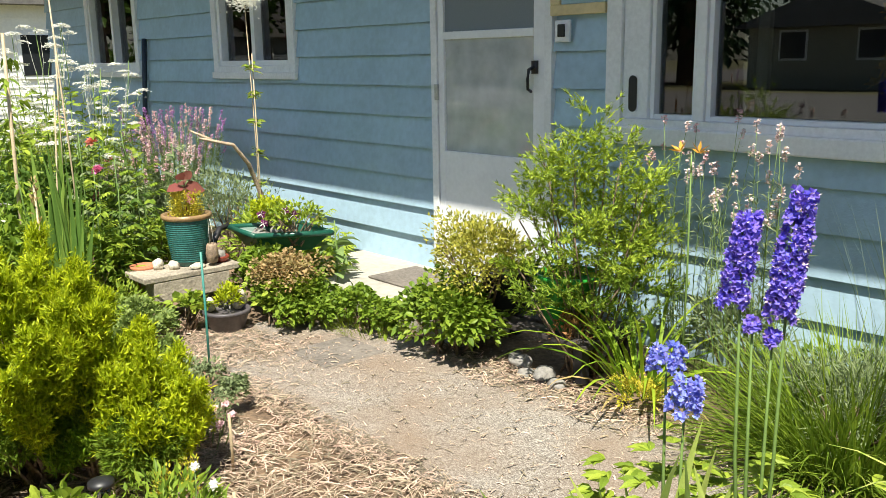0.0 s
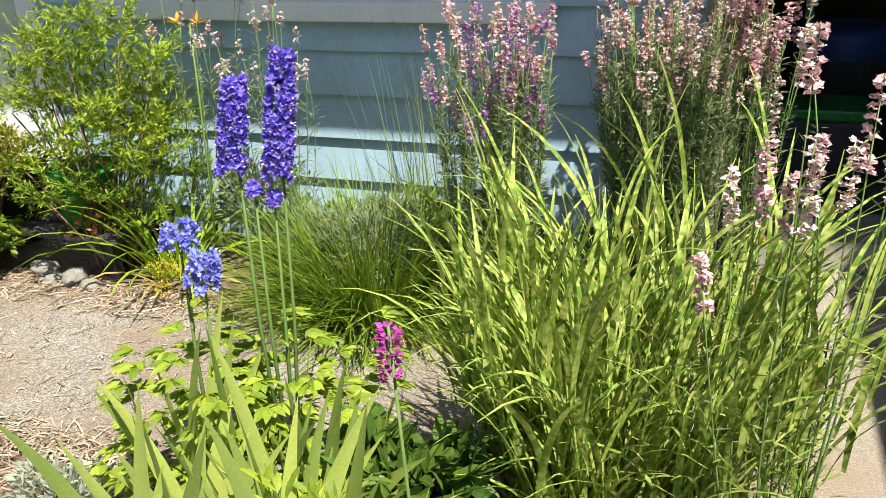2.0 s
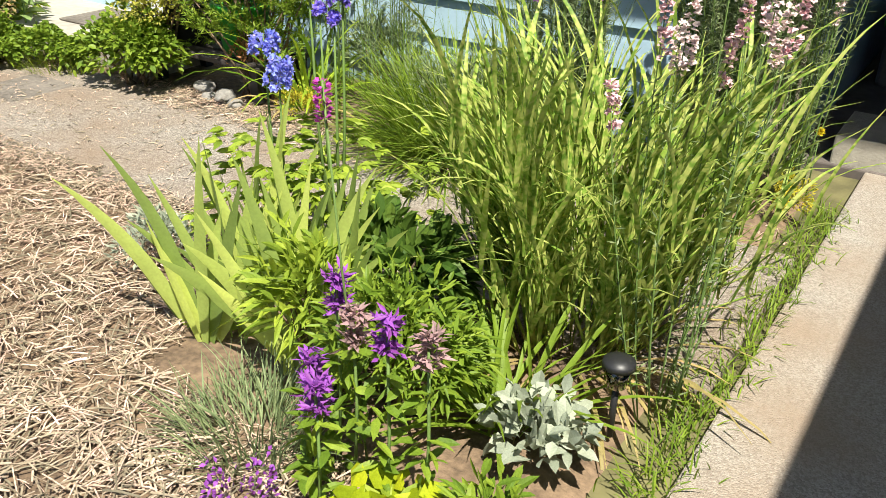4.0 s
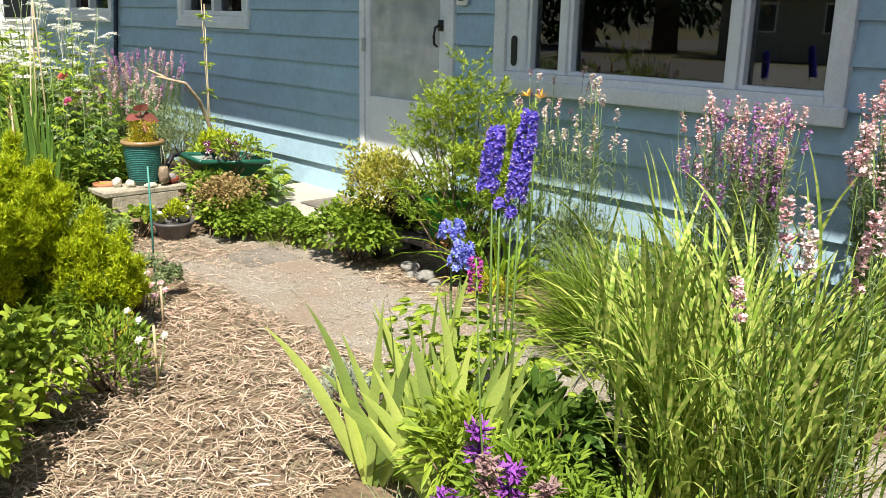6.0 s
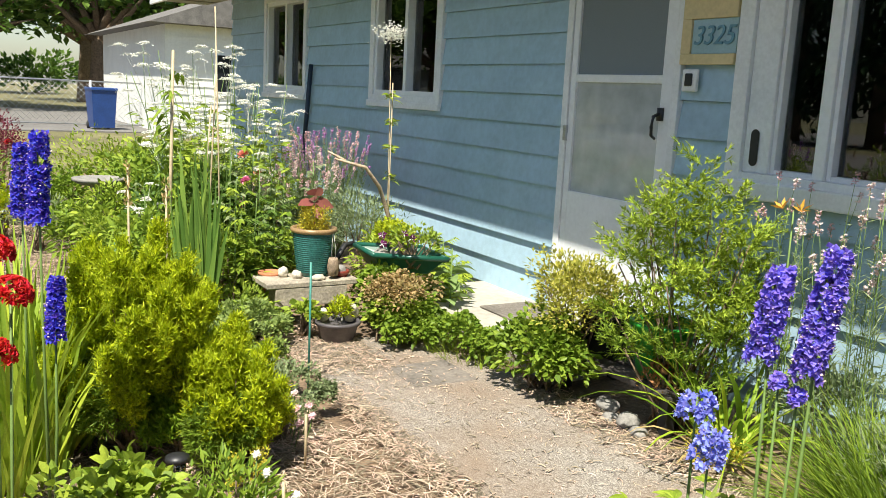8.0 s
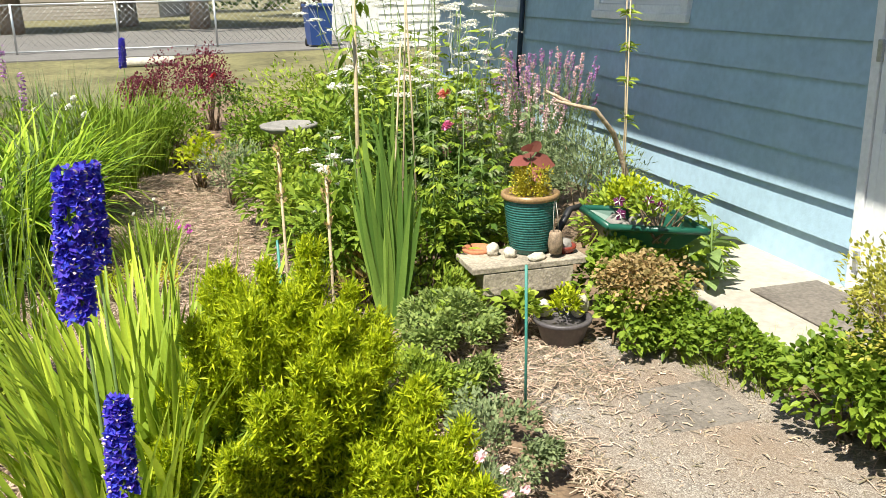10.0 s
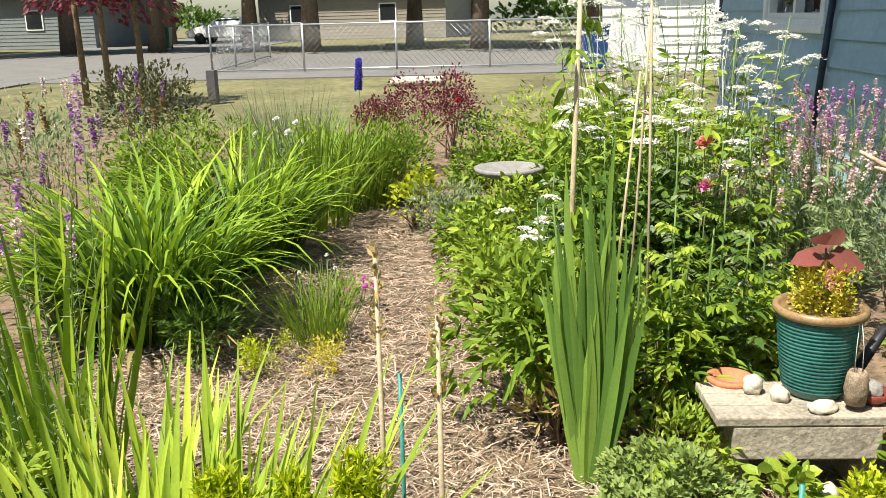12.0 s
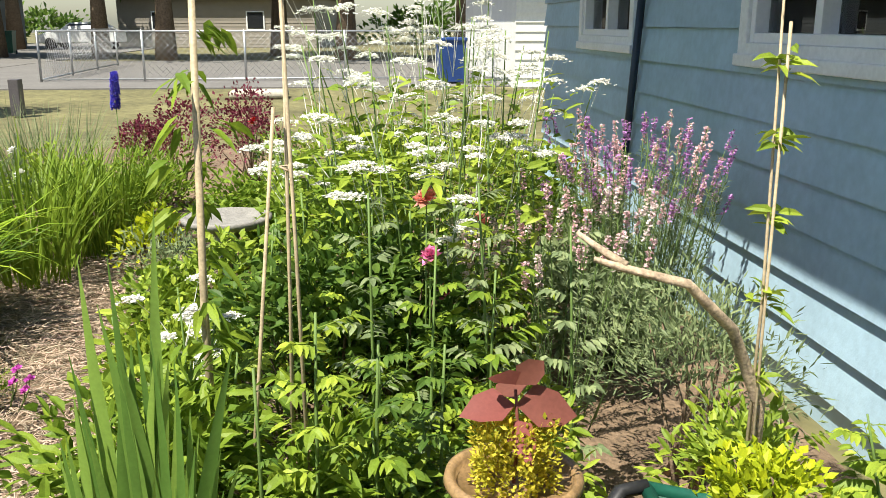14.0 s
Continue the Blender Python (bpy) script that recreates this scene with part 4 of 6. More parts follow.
def blooms(parent, pts, petal, r=0.03, layers=3, name="bloom"):
    """Many-petalled round flowers, one part each, on thin stems."""
    for q in pts:
        q = np.asarray(q, float)
        m = Mesh()
        for i in range(layers):
            rosettes(m, q[None] + [[0, 0, 0.004 * i]], np.array([[0.1, -0.2, 1.0]]), r * (1 - 0.2 * i), 7, 0.8, 0.25 + 0.5 * i)
            rosettes(m, q[None] + [[0, 0, 0.004 * i]], np.array([[0.3, -0.6, 0.6]]), r * (1 - 0.25 * i), 7, 0.8, 0.3 + 0.5 * i)
        m.make(name, petal, parent, smooth=False)
        Mesh().tube([q * [0.75, 0.75, 0], q * [0.95, 0.95, 0.6], q], 0.003, 0.002, 5).make("flower_stem", STEM, parent)


def needle_shrub(name, label, x, y, size, mat, n, sprig=0.045, z=0.0, k=16, under=None):
    """Fine-needled upright shrub: sprigs of thin needles that point up and out on uneven lumps."""
    t = thing(name, label, "shrub", x, y, z)
    k = k * 3
    zz = np.linspace(0.98, 0.0, k)
    aa = np.arange(k) * 2.4 + rng.normal(size=k) * 0.3
    tips = np.stack([np.sqrt(1 - zz * zz) * np.cos(aa), np.sqrt(1 - zz * zz) * np.sin(aa), zz], 1)
    tips = tips * np.array(size) * [0.53, 0.53, 0.63] * rng.uniform(0.72, 1.05, (k, 1)) + np.array([0, 0, size[2] * 0.36])
    feet = tips * [0.4, 0.4, 0.3]
    i = rng.integers(0, k, n)
    q = rng.uniform(0.42, 1.0, (n, 1))
    ax = unit(tips - feet)[i]
    girth = rng.uniform(0.040, 0.072, k)[i][:, None] * np.clip(np.sin(np.pi * (q - 0.30) / 0.76), 0.1, 1) ** 0.7
    p = feet[i] + (tips - feet)[i] * q + rand_dirs(n, -1, 1) * girth * rng.uniform(0, 1, (n, 1)) ** 0.4
    p[:, 2] = np.maximum(p[:, 2], 0.01)
    d = unit(ax + np.array([0, 0, 0.25]) + rng.normal(size=(n, 3)) * 0.45)
    m = Mesh()
    for i in range(7):
        dd = d + rng.normal(size=(n, 3)) * 0.9
        leaves(m, p + d * sprig * rng.uniform(0, 0.7, (n, 1)), dd, sprig * rng.uniform(0.35, 0.7, n), 0.0055)
    leaves(m, p, d, sprig * 1.2, 0.005)
    m.make("foliage", mat, t, smooth=False)
    b = Mesh()
    idx = rng.integers(0, n, 46)
    q = p[idx] * 0.95
    root = np.stack([rng.normal(size=46) * 0.03, rng.normal(size=46) * 0.03, np.zeros(46)], 1)
    stems(b, root, q, 0.009, 0.002, 0.12, 5, 5)
    b.make("branchwork", BARK, t)
    if under is not None:
        m = Mesh()
        k2 = n // 2
        p2, d2 = lumps(k2, (size[0] * 0.9, size[1] * 0.9, size[2] * 0.55), 12)
        for i in range(5):
            leaves(m, p2, d2 + rng.normal(size=(k2, 3)) * 0.5, sprig * 0.8, 0.005)
        m.make("lower_foliage", under, t, smooth=False)
    return t


def pot(name, label, x, y, z, profile, mat, cat="pot", sides=32):
    ob = Mesh().lathe(profile, sides).make(name, mat, loc=(x, y, z))
    return tagged(ob, label, cat)


def simple_pot(r0, r1, h, wall=0.012):
    return [(0, 0), (r0 - 0.006, 0), (r0, 0.006), (r1 - 0.004, h - 0.02), (r1 + 0.006, h - 0.018), (r1 + 0.008, h - 0.002), (r1, h), (r1 - wall, h), (r1 - wall, h - 0.03), (0, h - 0.03)]


def rock(x, y, z, s, mat=STONE, label="rounded pale stone", turn=0.0, name="stone"):
    bm = bmesh.new()
    bmesh.ops.create_icosphere(bm, subdivisions=3, radius=1)
    o = rng.uniform(0, 50)
    for v in bm.verts:
        k = 1 + 0.28 * noise.noise(v.co * 1.4 + Vector((o, 0, 0)))
        v.co = Vector((v.co.x * s[0], v.co.y * s[1], v.co.z * s[2])) * k
    low = min(v.co.z for v in bm.verts)
    for v in bm.verts:
        v.co.z = max(v.co.z - low * 0.85, 0) - 0.003
    me = bpy.data.meshes.new(name)
    bm.to_mesh(me)
    bm.free()
    me.polygons.foreach_set("use_smooth", [True] * len(me.polygons))
    me.materials.append(mat)
    ob = tagged(new(name, me), label, "stone")
    ob.location, ob.rotation_euler = (x, y, z), (0, 0, turn)
    return ob


# ---- bed before the big window ----
delphinium(3.105, -1.745, [(0.040, 0.01, 0.81, 1.075, 0.027), (-0.047, -0.03, 0.83, 1.022, 0.027), (0.022, -0.01, 0.765, 0.785, 0.012), (-0.018, -0.02, 0.785, 0.805, 0.012)], "tall violet-blue delphinium with two dense flower spikes", F_VIOLET)
delphinium(2.925, -1.79, [(-0.03, 0.01, 0.655, 0.705, 0.040), (0.03, 0.0, 0.57, 0.65, 0.034)], "short periwinkle-blue delphinium with round flower heads", F_PERI)
t = thing("betony", "thin stem with a magenta-purple flower spike above the irises", "flower", 3.655, -2.42, 0)
Mesh().tube([(0.05, 0.04, 0), (0.02, 0.01, 0.5), (0, 0, 0.86)], 0.003, 0.002, 5).make("stem", STEM, t)
m = Mesh()
q = rng.uniform(0, 1, 90)
a = rng.uniform(0, 6.283, 90)
p = np.stack([0.007 * np.cos(a), 0.007 * np.sin(a), 0.785 + 0.075 * q], 1)
leaves(m, p, np.stack([np.cos(a), np.sin(a), 0.3 + 0 * a], 1), 0.012, 0.008)
m.make("flower_spike", F_MAGENTA, t, smooth=False)

r_ = random.Random(4)
iris = []
for i in range(19):
    bx0, by0, turn = r_.uniform(-0.24, 0.22), r_.uniform(-0.20, 0.16), r_.uniform(-0.9, 0.9)
    for j in range(5):
        s = -1 + 0.45 * j + r_.uniform(-0.15, 0.15)
        el = 1.52 - abs(s) * r_.uniform(0.25, 0.75)
        iris.append(((3.4 if s < 0 else 0.25) + turn, max(el, 0.95), (0.60 - 0.20 * abs(s)) * r_.uniform(0.62, 1.08), r_.uniform(0.030, 0.044), r_.uniform(0.0, 0.5), bx0 + 0.025 * s, by0 + r_.uniform(-0.02, 0.02)))
sword_clump("iris_clump", "broad pale green iris leaves fanning from one clump", "plant", 3.18, -2.06, iris, G_IRIS)

t = thing("zebra_grass", "tall arching clump of yellow-green striped ornamental grass", "grass", 3.83, -1.66, 0)
zm = Mesh()
for i in range(130):
    a, r0 = rng.uniform(0, 6.283), 0.19 * math.sqrt(rng.uniform(0, 1))
    base = np.array([math.cos(a) * r0, math.sin(a) * r0, 0])
    lean = 0.20 + 0.18 * max(0.0, math.cos(a))
    h = rng.uniform(0.30, 0.58)
    tip = np.array([math.cos(a) * (r0 + lean * rng.uniform(0.2, 1)), math.sin(a) * (r0 + 0.2 * rng.uniform(0, 1)), h])
    Mesh().tube([base, (base + tip) / 2 + [0, 0, 0.04], tip], 0.003, 0.002, 4).make("stalk", G_ZEBRA, t)
    k = 7
    q = np.linspace(0.12, 1.0, k)[:, None] + rng.uniform(-0.05, 0.05, (k, 1))
    p = base + (tip - base) * q
    az = a + np.where(np.arange(k) % 2 == 0, 0.9, -0.9) * rng.uniform(0.3, 1.6, k) + rng.normal(size=k) * 0.4
    blades(zm, p, az, rng.uniform(1.2, 1.54, k), rng.uniform(0.30, 0.52, k), rng.uniform(0.009, 0.016, k), rng.uniform(0.3, 1.7, k), 8, twist=0.6)
zm.make("foliage", G_ZEBRA, t)
m = Mesh()
a = rng.uniform(0, 6.283, 40)
blades(m, np.stack([np.cos(a), np.sin(a), 0 * a], 1) * 0.16, a, rng.uniform(0.2, 0.9, 40), rng.uniform(0.2, 0.5, 40), 0.012, rng.uniform(0.8, 1.8, 40), 5)
m.make("dry_foliage", G_DRY, t)
grass_clump("strap_leaf_clump", "low clump of fresh green strap leaves in the bed", "plant", 3.86, -2.05, 90, 0.36, 0.014, G_MID, 0.08, (0.5, 1.3), (0.5, 1.4))
spire_plant("toadflax", "tall thin pink toadflax stems beside the driveway", "flower", 4.14, -1.84, 12, 1.10, 0.12, G_GREY, F_PINK, F_PALE, 0.03, 0.16, 0.0135, "toadflax plants", 0.7, 50)
for x, y, hgt in ((3.635, -2.39, 0.445), (3.825, -2.48, 0.46), (3.73, -2.57, 0.34), (3.90, -2.46, 0.45), (3.66, -2.50, 0.33), (3.70, -2.42, 0.40)):
    t = thing("bee_balm", "purple bee balm with shaggy whorled flower heads", "flower", x, y, 0, "bee balm")
    Mesh().tube([(0, 0, 0), (0.01, 0, hgt * 0.5), (0, 0.01, hgt)], 0.004, 0.003, 5).make("stem", STEM, t)
    m = Mesh()
    for dz in (0.0, -0.045):
        k = 70
        leaves(m, np.array([0, 0.01, hgt + dz]) + rng.normal(size=(k, 3)) * 0.009, rand_dirs(k, -0.3, 0.8), rng.uniform(0.018, 0.034, k), 0.009)
    m.make("flower_head", F_FADED if x in (3.90, 3.70) else F_PURPLE, t, smooth=False)
    m = Mesh()
    k = 34
    leaves(m, np.stack([rng.normal(size=k) * 0.01, rng.normal(size=k) * 0.01, rng.uniform(0.02, hgt * 0.85, k)], 1), rand_dirs(k, 0, 0.6), 0.06, 0.018, small=False)
    m.make("foliage", G_MID, t, smooth=False)
grass_clump("pink_dianthus", "grey-green dianthus cushion with a few pink flowers", "plant", 3.42, -2.42, 420, 0.17, 0.004, G_GREY, 0.16, (0.5, 1.5), (0.2, 0.9), seg=4)
leaf_bush("daisy_foliage", "bright green lobed leaves of a bushy perennial", "plant", 3.62, -2.14, (0.52, 0.40, 0.34), G_MID, 1700, 0.055, 0.010, 16, False)
leaf_bush("goldenrod_foliage", "narrow light green leaves of an upright perennial", "plant", 3.42, -2.18, (0.36, 0.3, 0.42), G_LIGHT, 500, 0.09, 0.014, 10, False)
leaf_bush("coral_bells", "rounded yellow-green leaves low at the bed edge", "plant", 3.84, -2.58, (0.32, 0.26, 0.12), G_GOLD, 70, 0.07, 0.06, 8, False, branches=0)
leaf_bush("lambs_ear", "soft silver-grey rosettes of leaves at the bed edge", "plant", 3.99, -2.18, (0.34, 0.3, 0.14), G_SILVER, 160, 0.06, 0.03, 8, False, branches=0)
leaf_bush("phlox_foliage", "fresh bright green narrow leaves at the bed edge", "plant", 4.07, -2.50, (0.34, 0.3, 0.18), G_MID, 260, 0.06, 0.016, 8, False, branches=0)
leaf_bush("catmint", "low violet-flowered catmint spilling on the straw", "plant", 3.56, -2.62, (0.18, 0.14, 0.09), F_PURPLE, 140, 0.016, 0.010, 6, branches=0)
leaf_bush("white_alyssum", "mat of pale cream-leaved variegated ground cover beside the iris", "plant", 2.66, -2.0, (0.34, 0.40, 0.16), G_SILVER, 700, 0.03, 0.010, 9)
# Filler leaves whose dark green stands in for shade behind the iris.
leaf_bush("shadow_foliage", "leaves filling the bed behind the iris, coloured dark for shade", "plant", 3.42, -1.92, (0.40, 0.3, 0.40), G_DARK, 500, 0.09, 0.03, 9, False)

# ---- strip along the house ----
t = grass_clump("lavender", "wide rounded lavender mound of thin green stems", "plant", 2.85, -0.66, 2000, 0.52, 0.006, G_MID, 0.22, (0.10, 1.45), (0.2, 1.2), seg=5, dry=40)
leaf_bush("lavender", "dense grey-green lavender foliage inside the mound", "plant", 2.85, -0.62, (0.80, 0.55, 0.40), G_GREY, 2600, 0.05, 0.005, 22)
t = grass_clump("tall_grass", "sparse tall thin grass stems with seed heads before the siding", "grass", 3.02, -0.30, 90, 0.98, 0.0035, G_GREY, 0.22, (1.25, 1.55), (0.0, 0.5), seg=6)
spire_plant("toadflax", "purple and pink toadflax clump before the blue siding", "flower", 3.33, -0.80, 90, 1.06, 0.15, G_GREY, F_PINK, F_LILAC, 0.034, 0.10, 0.011, "toadflax plants", 0.25, 170)
spire_plant("toadflax", "dense pale pink toadflax clump at the house corner", "flower", 3.80, -0.42, 170, 1.12, 0.20, G_GREY, F_PALE, F_PINK, 0.036, 0.085, 0.012, "toadflax plants", 0.2, 210)
spire_plant("toadflax", "pink toadflax clump beside the carport", "flower", 4.06, -0.36, 44, 1.14, 0.12, G_GREY, F_PINK, F_PALE, 0.034, 0.18, 0.013, "toadflax plants", 0.4, 90)
spire_plant("toadflax", "thin silvery toadflax stems with pale tips under the window", "flower", 2.36, -0.42, 22, 1.08, 0.28, G_GREY, F_PALE, None, 0.05, 0.07, 0.012, "toadflax plants", 0.1, 80)
spire_plant("toadflax", "thin silvery toadflax stems with pale tips beside the lily", "flower", 1.98, -0.30, 16, 1.10, 0.20, G_GREY, F_PALE, F_PINK, 0.04, 0.06, 0.012, "toadflax plants", 0.1, 70)
# Shade at the wall foot is put into this darker leaf colour.
leaf_bush("border_foliage", "green foliage along the foot of the siding, coloured dark for shade", "plant", 3.1, -0.25, (1.5, 0.3, 0.30), G_DARK, 1100, 0.06, 0.022, 18)
leaf_bush("border_foliage", "grey-green foliage along the foot of the siding", "plant", 2.25, -0.28, (0.8, 0.34, 0.45), G_GREY, 900, 0.05, 0.012, 14)
grass_clump("daylily", "arching yellow-green daylily leaves under the window", "plant", 1.98, -0.60, 46, 0.62, 0.020, G_DAY, 0.09, (0.6, 1.35), (0.8, 1.9), "daylilies", dry=6)
lily = thing("orange_lily", "orange lily flower on a tall leafy stem", "flower", 2.17, -0.60, 0)
Mesh().tube([(0, 0, 0), (0.01, 0, 0.5), (0.02, -0.02, 0.99)], 0.005, 0.003, 6).make("stem", STEM, lily)
for dx in (-0.025, 0.05):
    m = Mesh()
    rosettes(m, np.array([[dx, -0.02, 0.99]]), np.array([[dx * 10, -0.4, 0.9]]), 0.048, 6, 0.34, 0.8)
    m.make("bloom", F_ORANGE, lily, smooth=False)
leaf_bush("yellow_sedum", "golden-yellow sedum mound at the edge of the walk", "plant", 2.13, -0.80, (0.34, 0.22, 0.15), G_YELLOW, 900, 0.016, 0.006, 10, branches=0)
leaf_bush("dwarf_spruce", "small brown-tipped seedling conifer by the walk", "plant", 3.22, -0.80, (0.16, 0.14, 0.2), G_GOLD, 300, 0.03, 0.006, 6)
leaf_bush("yellow_sedum", "yellow-green flowering sedum mat beside the driveway", "plant", 3.96, -0.48, (0.56, 0.52, 0.11), G_YELLOW, 2600, 0.018, 0.006, 14, branches=0)
m = thing("marigold", "small yellow marigold in the sedum mat", "flower", 4.13, -0.33, 0)
blooms(m, [(0, 0, 0.27)], F_YELLOW, 0.02)
for x, y, s in ((1.44, -0.72, 0.055), (1.53, -0.78, 0.04), (1.62, -0.76, 0.06), (1.72, -0.80, 0.045), (1.36, -0.66, 0.04)):
    rock(x, y, 0.0, (s, s * 0.8, s * 0.6), STONEGREY, "grey-white rough stone edging the walk", x * 9)

# ---- potted shrubs by the porch ----
stand = thing("low_plant_stand", "low dark wooden stand that carries the flower pots", "stand", 1.38, -0.52, 0)
for dy in (-0.14, 0.0, 0.14):
    bx("slat", (-0.42, dy - 0.055, 0.16), (0.42, dy + 0.055, 0.185), material("dark_wood", (0.06, 0.05, 0.045), 0.8, 0.2, 9.0), stand)
for dx in (-0.30, 0.36):
    for dy in (-0.15, 0.15):
        bx("leg", (dx - 0.025, dy - 0.025, 0), (dx + 0.025, dy + 0.025, 0.16), BLACK, stand)
pot("flower_pot", "black plastic nursery pot with a golden shrub", 1.20, -0.55, 0.185, simple_pot(0.10, 0.13, 0.20), BLACK)
pot("flower_pot", "bright green plastic pot on the stand", 1.56, -0.55, 0.185, simple_pot(0.10, 0.14, 0.24), LIMEPLASTIC)
leaf_bush("golden_spirea", "small golden-yellow leaved shrub in a pot", "shrub", 1.16, -0.70, (0.62, 0.50, 0.42), leafy("leaf_spirea", (0.42, 0.41, 0.07)), 4200, 0.024, 0.013, 22, z=0.21)
t = thing("heavenly_bamboo", "feathery bright green bushy shrub beside the porch", "shrub", 1.68, -0.56, 0)
m, m2 = Mesh(), Mesh()
for i in range(120):
    a, rr = rng.uniform(0, 6.283), 0.31 * math.sqrt(rng.uniform(0, 1))
    h = rng.uniform(0.3, 1.12) * (1 - 0.35 * (rr / 0.31) ** 2)
    base, tip = np.array([rng.normal() * 0.05, rng.normal() * 0.05, 0.0]), np.array([math.cos(a) * rr, math.sin(a) * rr, h])
    if i % 4 == 0:
        stems(Mesh(), [base], [tip], 0.007, 0.003, 0.06).make("branch", BARK, t)
    for j in range(9):
        az = rng.uniform(0, 6.283)
        d0 = np.array([math.cos(az), math.sin(az), rng.uniform(0.1, 0.9)])
        k = 24
        s = rng.uniform(0.15, 1, (k, 1))
        p = tip + d0 * s * 0.11
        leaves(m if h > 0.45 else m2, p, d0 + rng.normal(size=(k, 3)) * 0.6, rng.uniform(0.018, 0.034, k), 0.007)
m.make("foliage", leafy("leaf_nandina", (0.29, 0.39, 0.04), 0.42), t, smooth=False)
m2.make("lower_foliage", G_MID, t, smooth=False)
leaf_bush("dry_stems", "russet dry leafy stems at the foot of the shrub", "plant", 1.68, -0.64, (0.26, 0.18, 0.36), G_BROWN, 260, 0.03, 0.012, 8)
leaf_bush("mint", "bushy dark green mint beside the walk", "plant", 1.10, -0.84, (0.74, 0.36, 0.36), G_MID, 3200, 0.038, 0.024, 24, False)
leaf_bush("mint", "low green mint creeping along the porch edge", "plant", 0.48, -0.88, (0.80, 0.30, 0.19), G_MID, 2200, 0.032, 0.02, 22, False)
leaf_bush("mint", "mint and weeds spilling onto the edge of the walk", "plant", 0.22, -1.02, (0.60, 0.34, 0.17), G_MID, 1800, 0.032, 0.019, 18, False)
leaf_bush("mint", "mint stems standing round the foot of the stonecrop", "plant", 0.16, -1.16, (0.50, 0.30, 0.22), G_MID, 1300, 0.034, 0.02, 14, False)
grass_clump("lawn_tuft", "soft tuft of fine green grass at the porch edge", "grass", 0.52, -0.78, 700, 0.13, 0.003, G_LIGHT, 0.26, (0.6, 1.5), (0.3, 1.2), seg=4)
leaf_bush("mint", "leafy mint stems round the sedum", "plant", 0.02, -0.98, (0.60, 0.44, 0.26), G_MID, 1100, 0.042, 0.024, 14, False)

# ---- bench corner ----
bench = thing("plank_bench", "low weathered grey plank bench with thick legs", "bench", -0.36, -1.42, 0)
for k in range(3):
    bx("plank", (-0.12 + k * 0.085, -0.27, 0.245), (-0.038 + k * 0.085, 0.27, 0.275), WOODGREY, bench, 0.005)
bx("front_board", (0.11, -0.22, 0.14), (0.13, 0.20, 0.245), WOODGREY, bench, 0.005)
for dy in (-0.2, 0.16):
    bx("leg", (-0.1, dy, 0), (0.1, dy + 0.04, 0.245), WOODGREY, bench, 0.005)
prof = [(0.0, 0.0), (0.075, 0.0), (0.083, 0.01)]
for i in range(19):
    z = 0.025 + i * 0.0115
    rr = 0.085 + 0.035 * (z / 0.26) ** 0.8
    prof += [(rr, z), (rr + 0.0035, z + 0.003), (rr + 0.0035, z + 0.0065), (rr, z + 0.0095)]
tp = thing("glazed_pot", "ribbed teal glazed pot with a tan rim on the bench", "pot", -0.40, -1.36, 0.275)
Mesh().lathe(prof + [(0.121, 0.25)], 40).make("body", TEAL, tp)
Mesh().lathe([(0.118, 0.248), (0.129, 0.252), (0.134, 0.262), (0.131, 0.275), (0.122, 0.278), (0.112, 0.27), (0.110, 0.255), (0, 0.252)], 40).make("rim", TAN, tp)
leaf_bush("yellow_sedum", "yellow sedum spilling over the teal pot", "plant", -0.40, -1.36, (0.25, 0.25, 0.045), G_YELLOW, 2600, 0.014, 0.008, 60, z=0.515, branches=0)
t = thing("burgundy_plant", "young plant with large burgundy leaves in the teal pot", "plant", -0.40, -1.36, 0.53)
Mesh().tube([(0, 0, 0), (0.004, 0.006, 0.1), (0, 0, 0.19)], 0.004, 0.003, 6).make("stem", G_RED, t)
for az, z, L, el in ((0.3, 0.13, 0.085, -0.6), (1.6, 0.16, 0.12, -0.05), (-1.4, 0.16, 0.11, 0.1), (3.1, 0.17, 0.10, 0.2), (-0.9, 0.20, 0.085, 0.8), (1.9, 0.20, 0.08, 0.9)):
    m = Mesh()
    leaves(m, np.array([[0, 0, z]]), np.array([[math.cos(az), math.sin(az), el]]), L, L * 0.68, 0.2, False, 0.2)
    m.make("leaf", G_RED, t)
rock(-0.40, -1.54, 0.275, (0.035, 0.03, 0.03), STONE, "rough white quartz stone on the bench")
rock(-0.34, -1.48, 0.275, (0.03, 0.025, 0.026), STONE, "smooth round pale stone on the bench", 1.0)
rock(-0.27, -1.38, 0.275, (0.03, 0.05, 0.018), STONE, "flat pale stone against the pot", 0.4)
pot("terracotta_bowl", "small terracotta pot half full of soil", -0.49, -1.58, 0.16, simple_pot(0.045, 0.065, 0.13), TERRA)
pot("red_saucer", "small red-brown glazed dish on the bench", -0.33, -1.22, 0.275, [(0, 0), (0.035, 0), (0.05, 0.02), (0.052, 0.035), (0.046, 0.035), (0.04, 0.015), (0, 0.012)], REDGLAZE, "dish")
rock(-0.33, -1.22, 0.295, (0.035, 0.03, 0.025), STONEGREY, "grey stone in the red dish")
t = thing("hanging_shoe", "small clay shoe ornament tied by a string to the pot", "ornament", -0.275, -1.29, 0.34)
bm = Mesh().lathe([(0, -0.055), (0.028, -0.045), (0.034, 0.0), (0.028, 0.045), (0.022, 0.055), (0.018, 0.05), (0.02, 0.0), (0, -0.03)], 16).make("shoe", material("brown_clay", (0.30, 0.22, 0.15), 0.7, 0.3, 30.0, 0.4, 60), t)
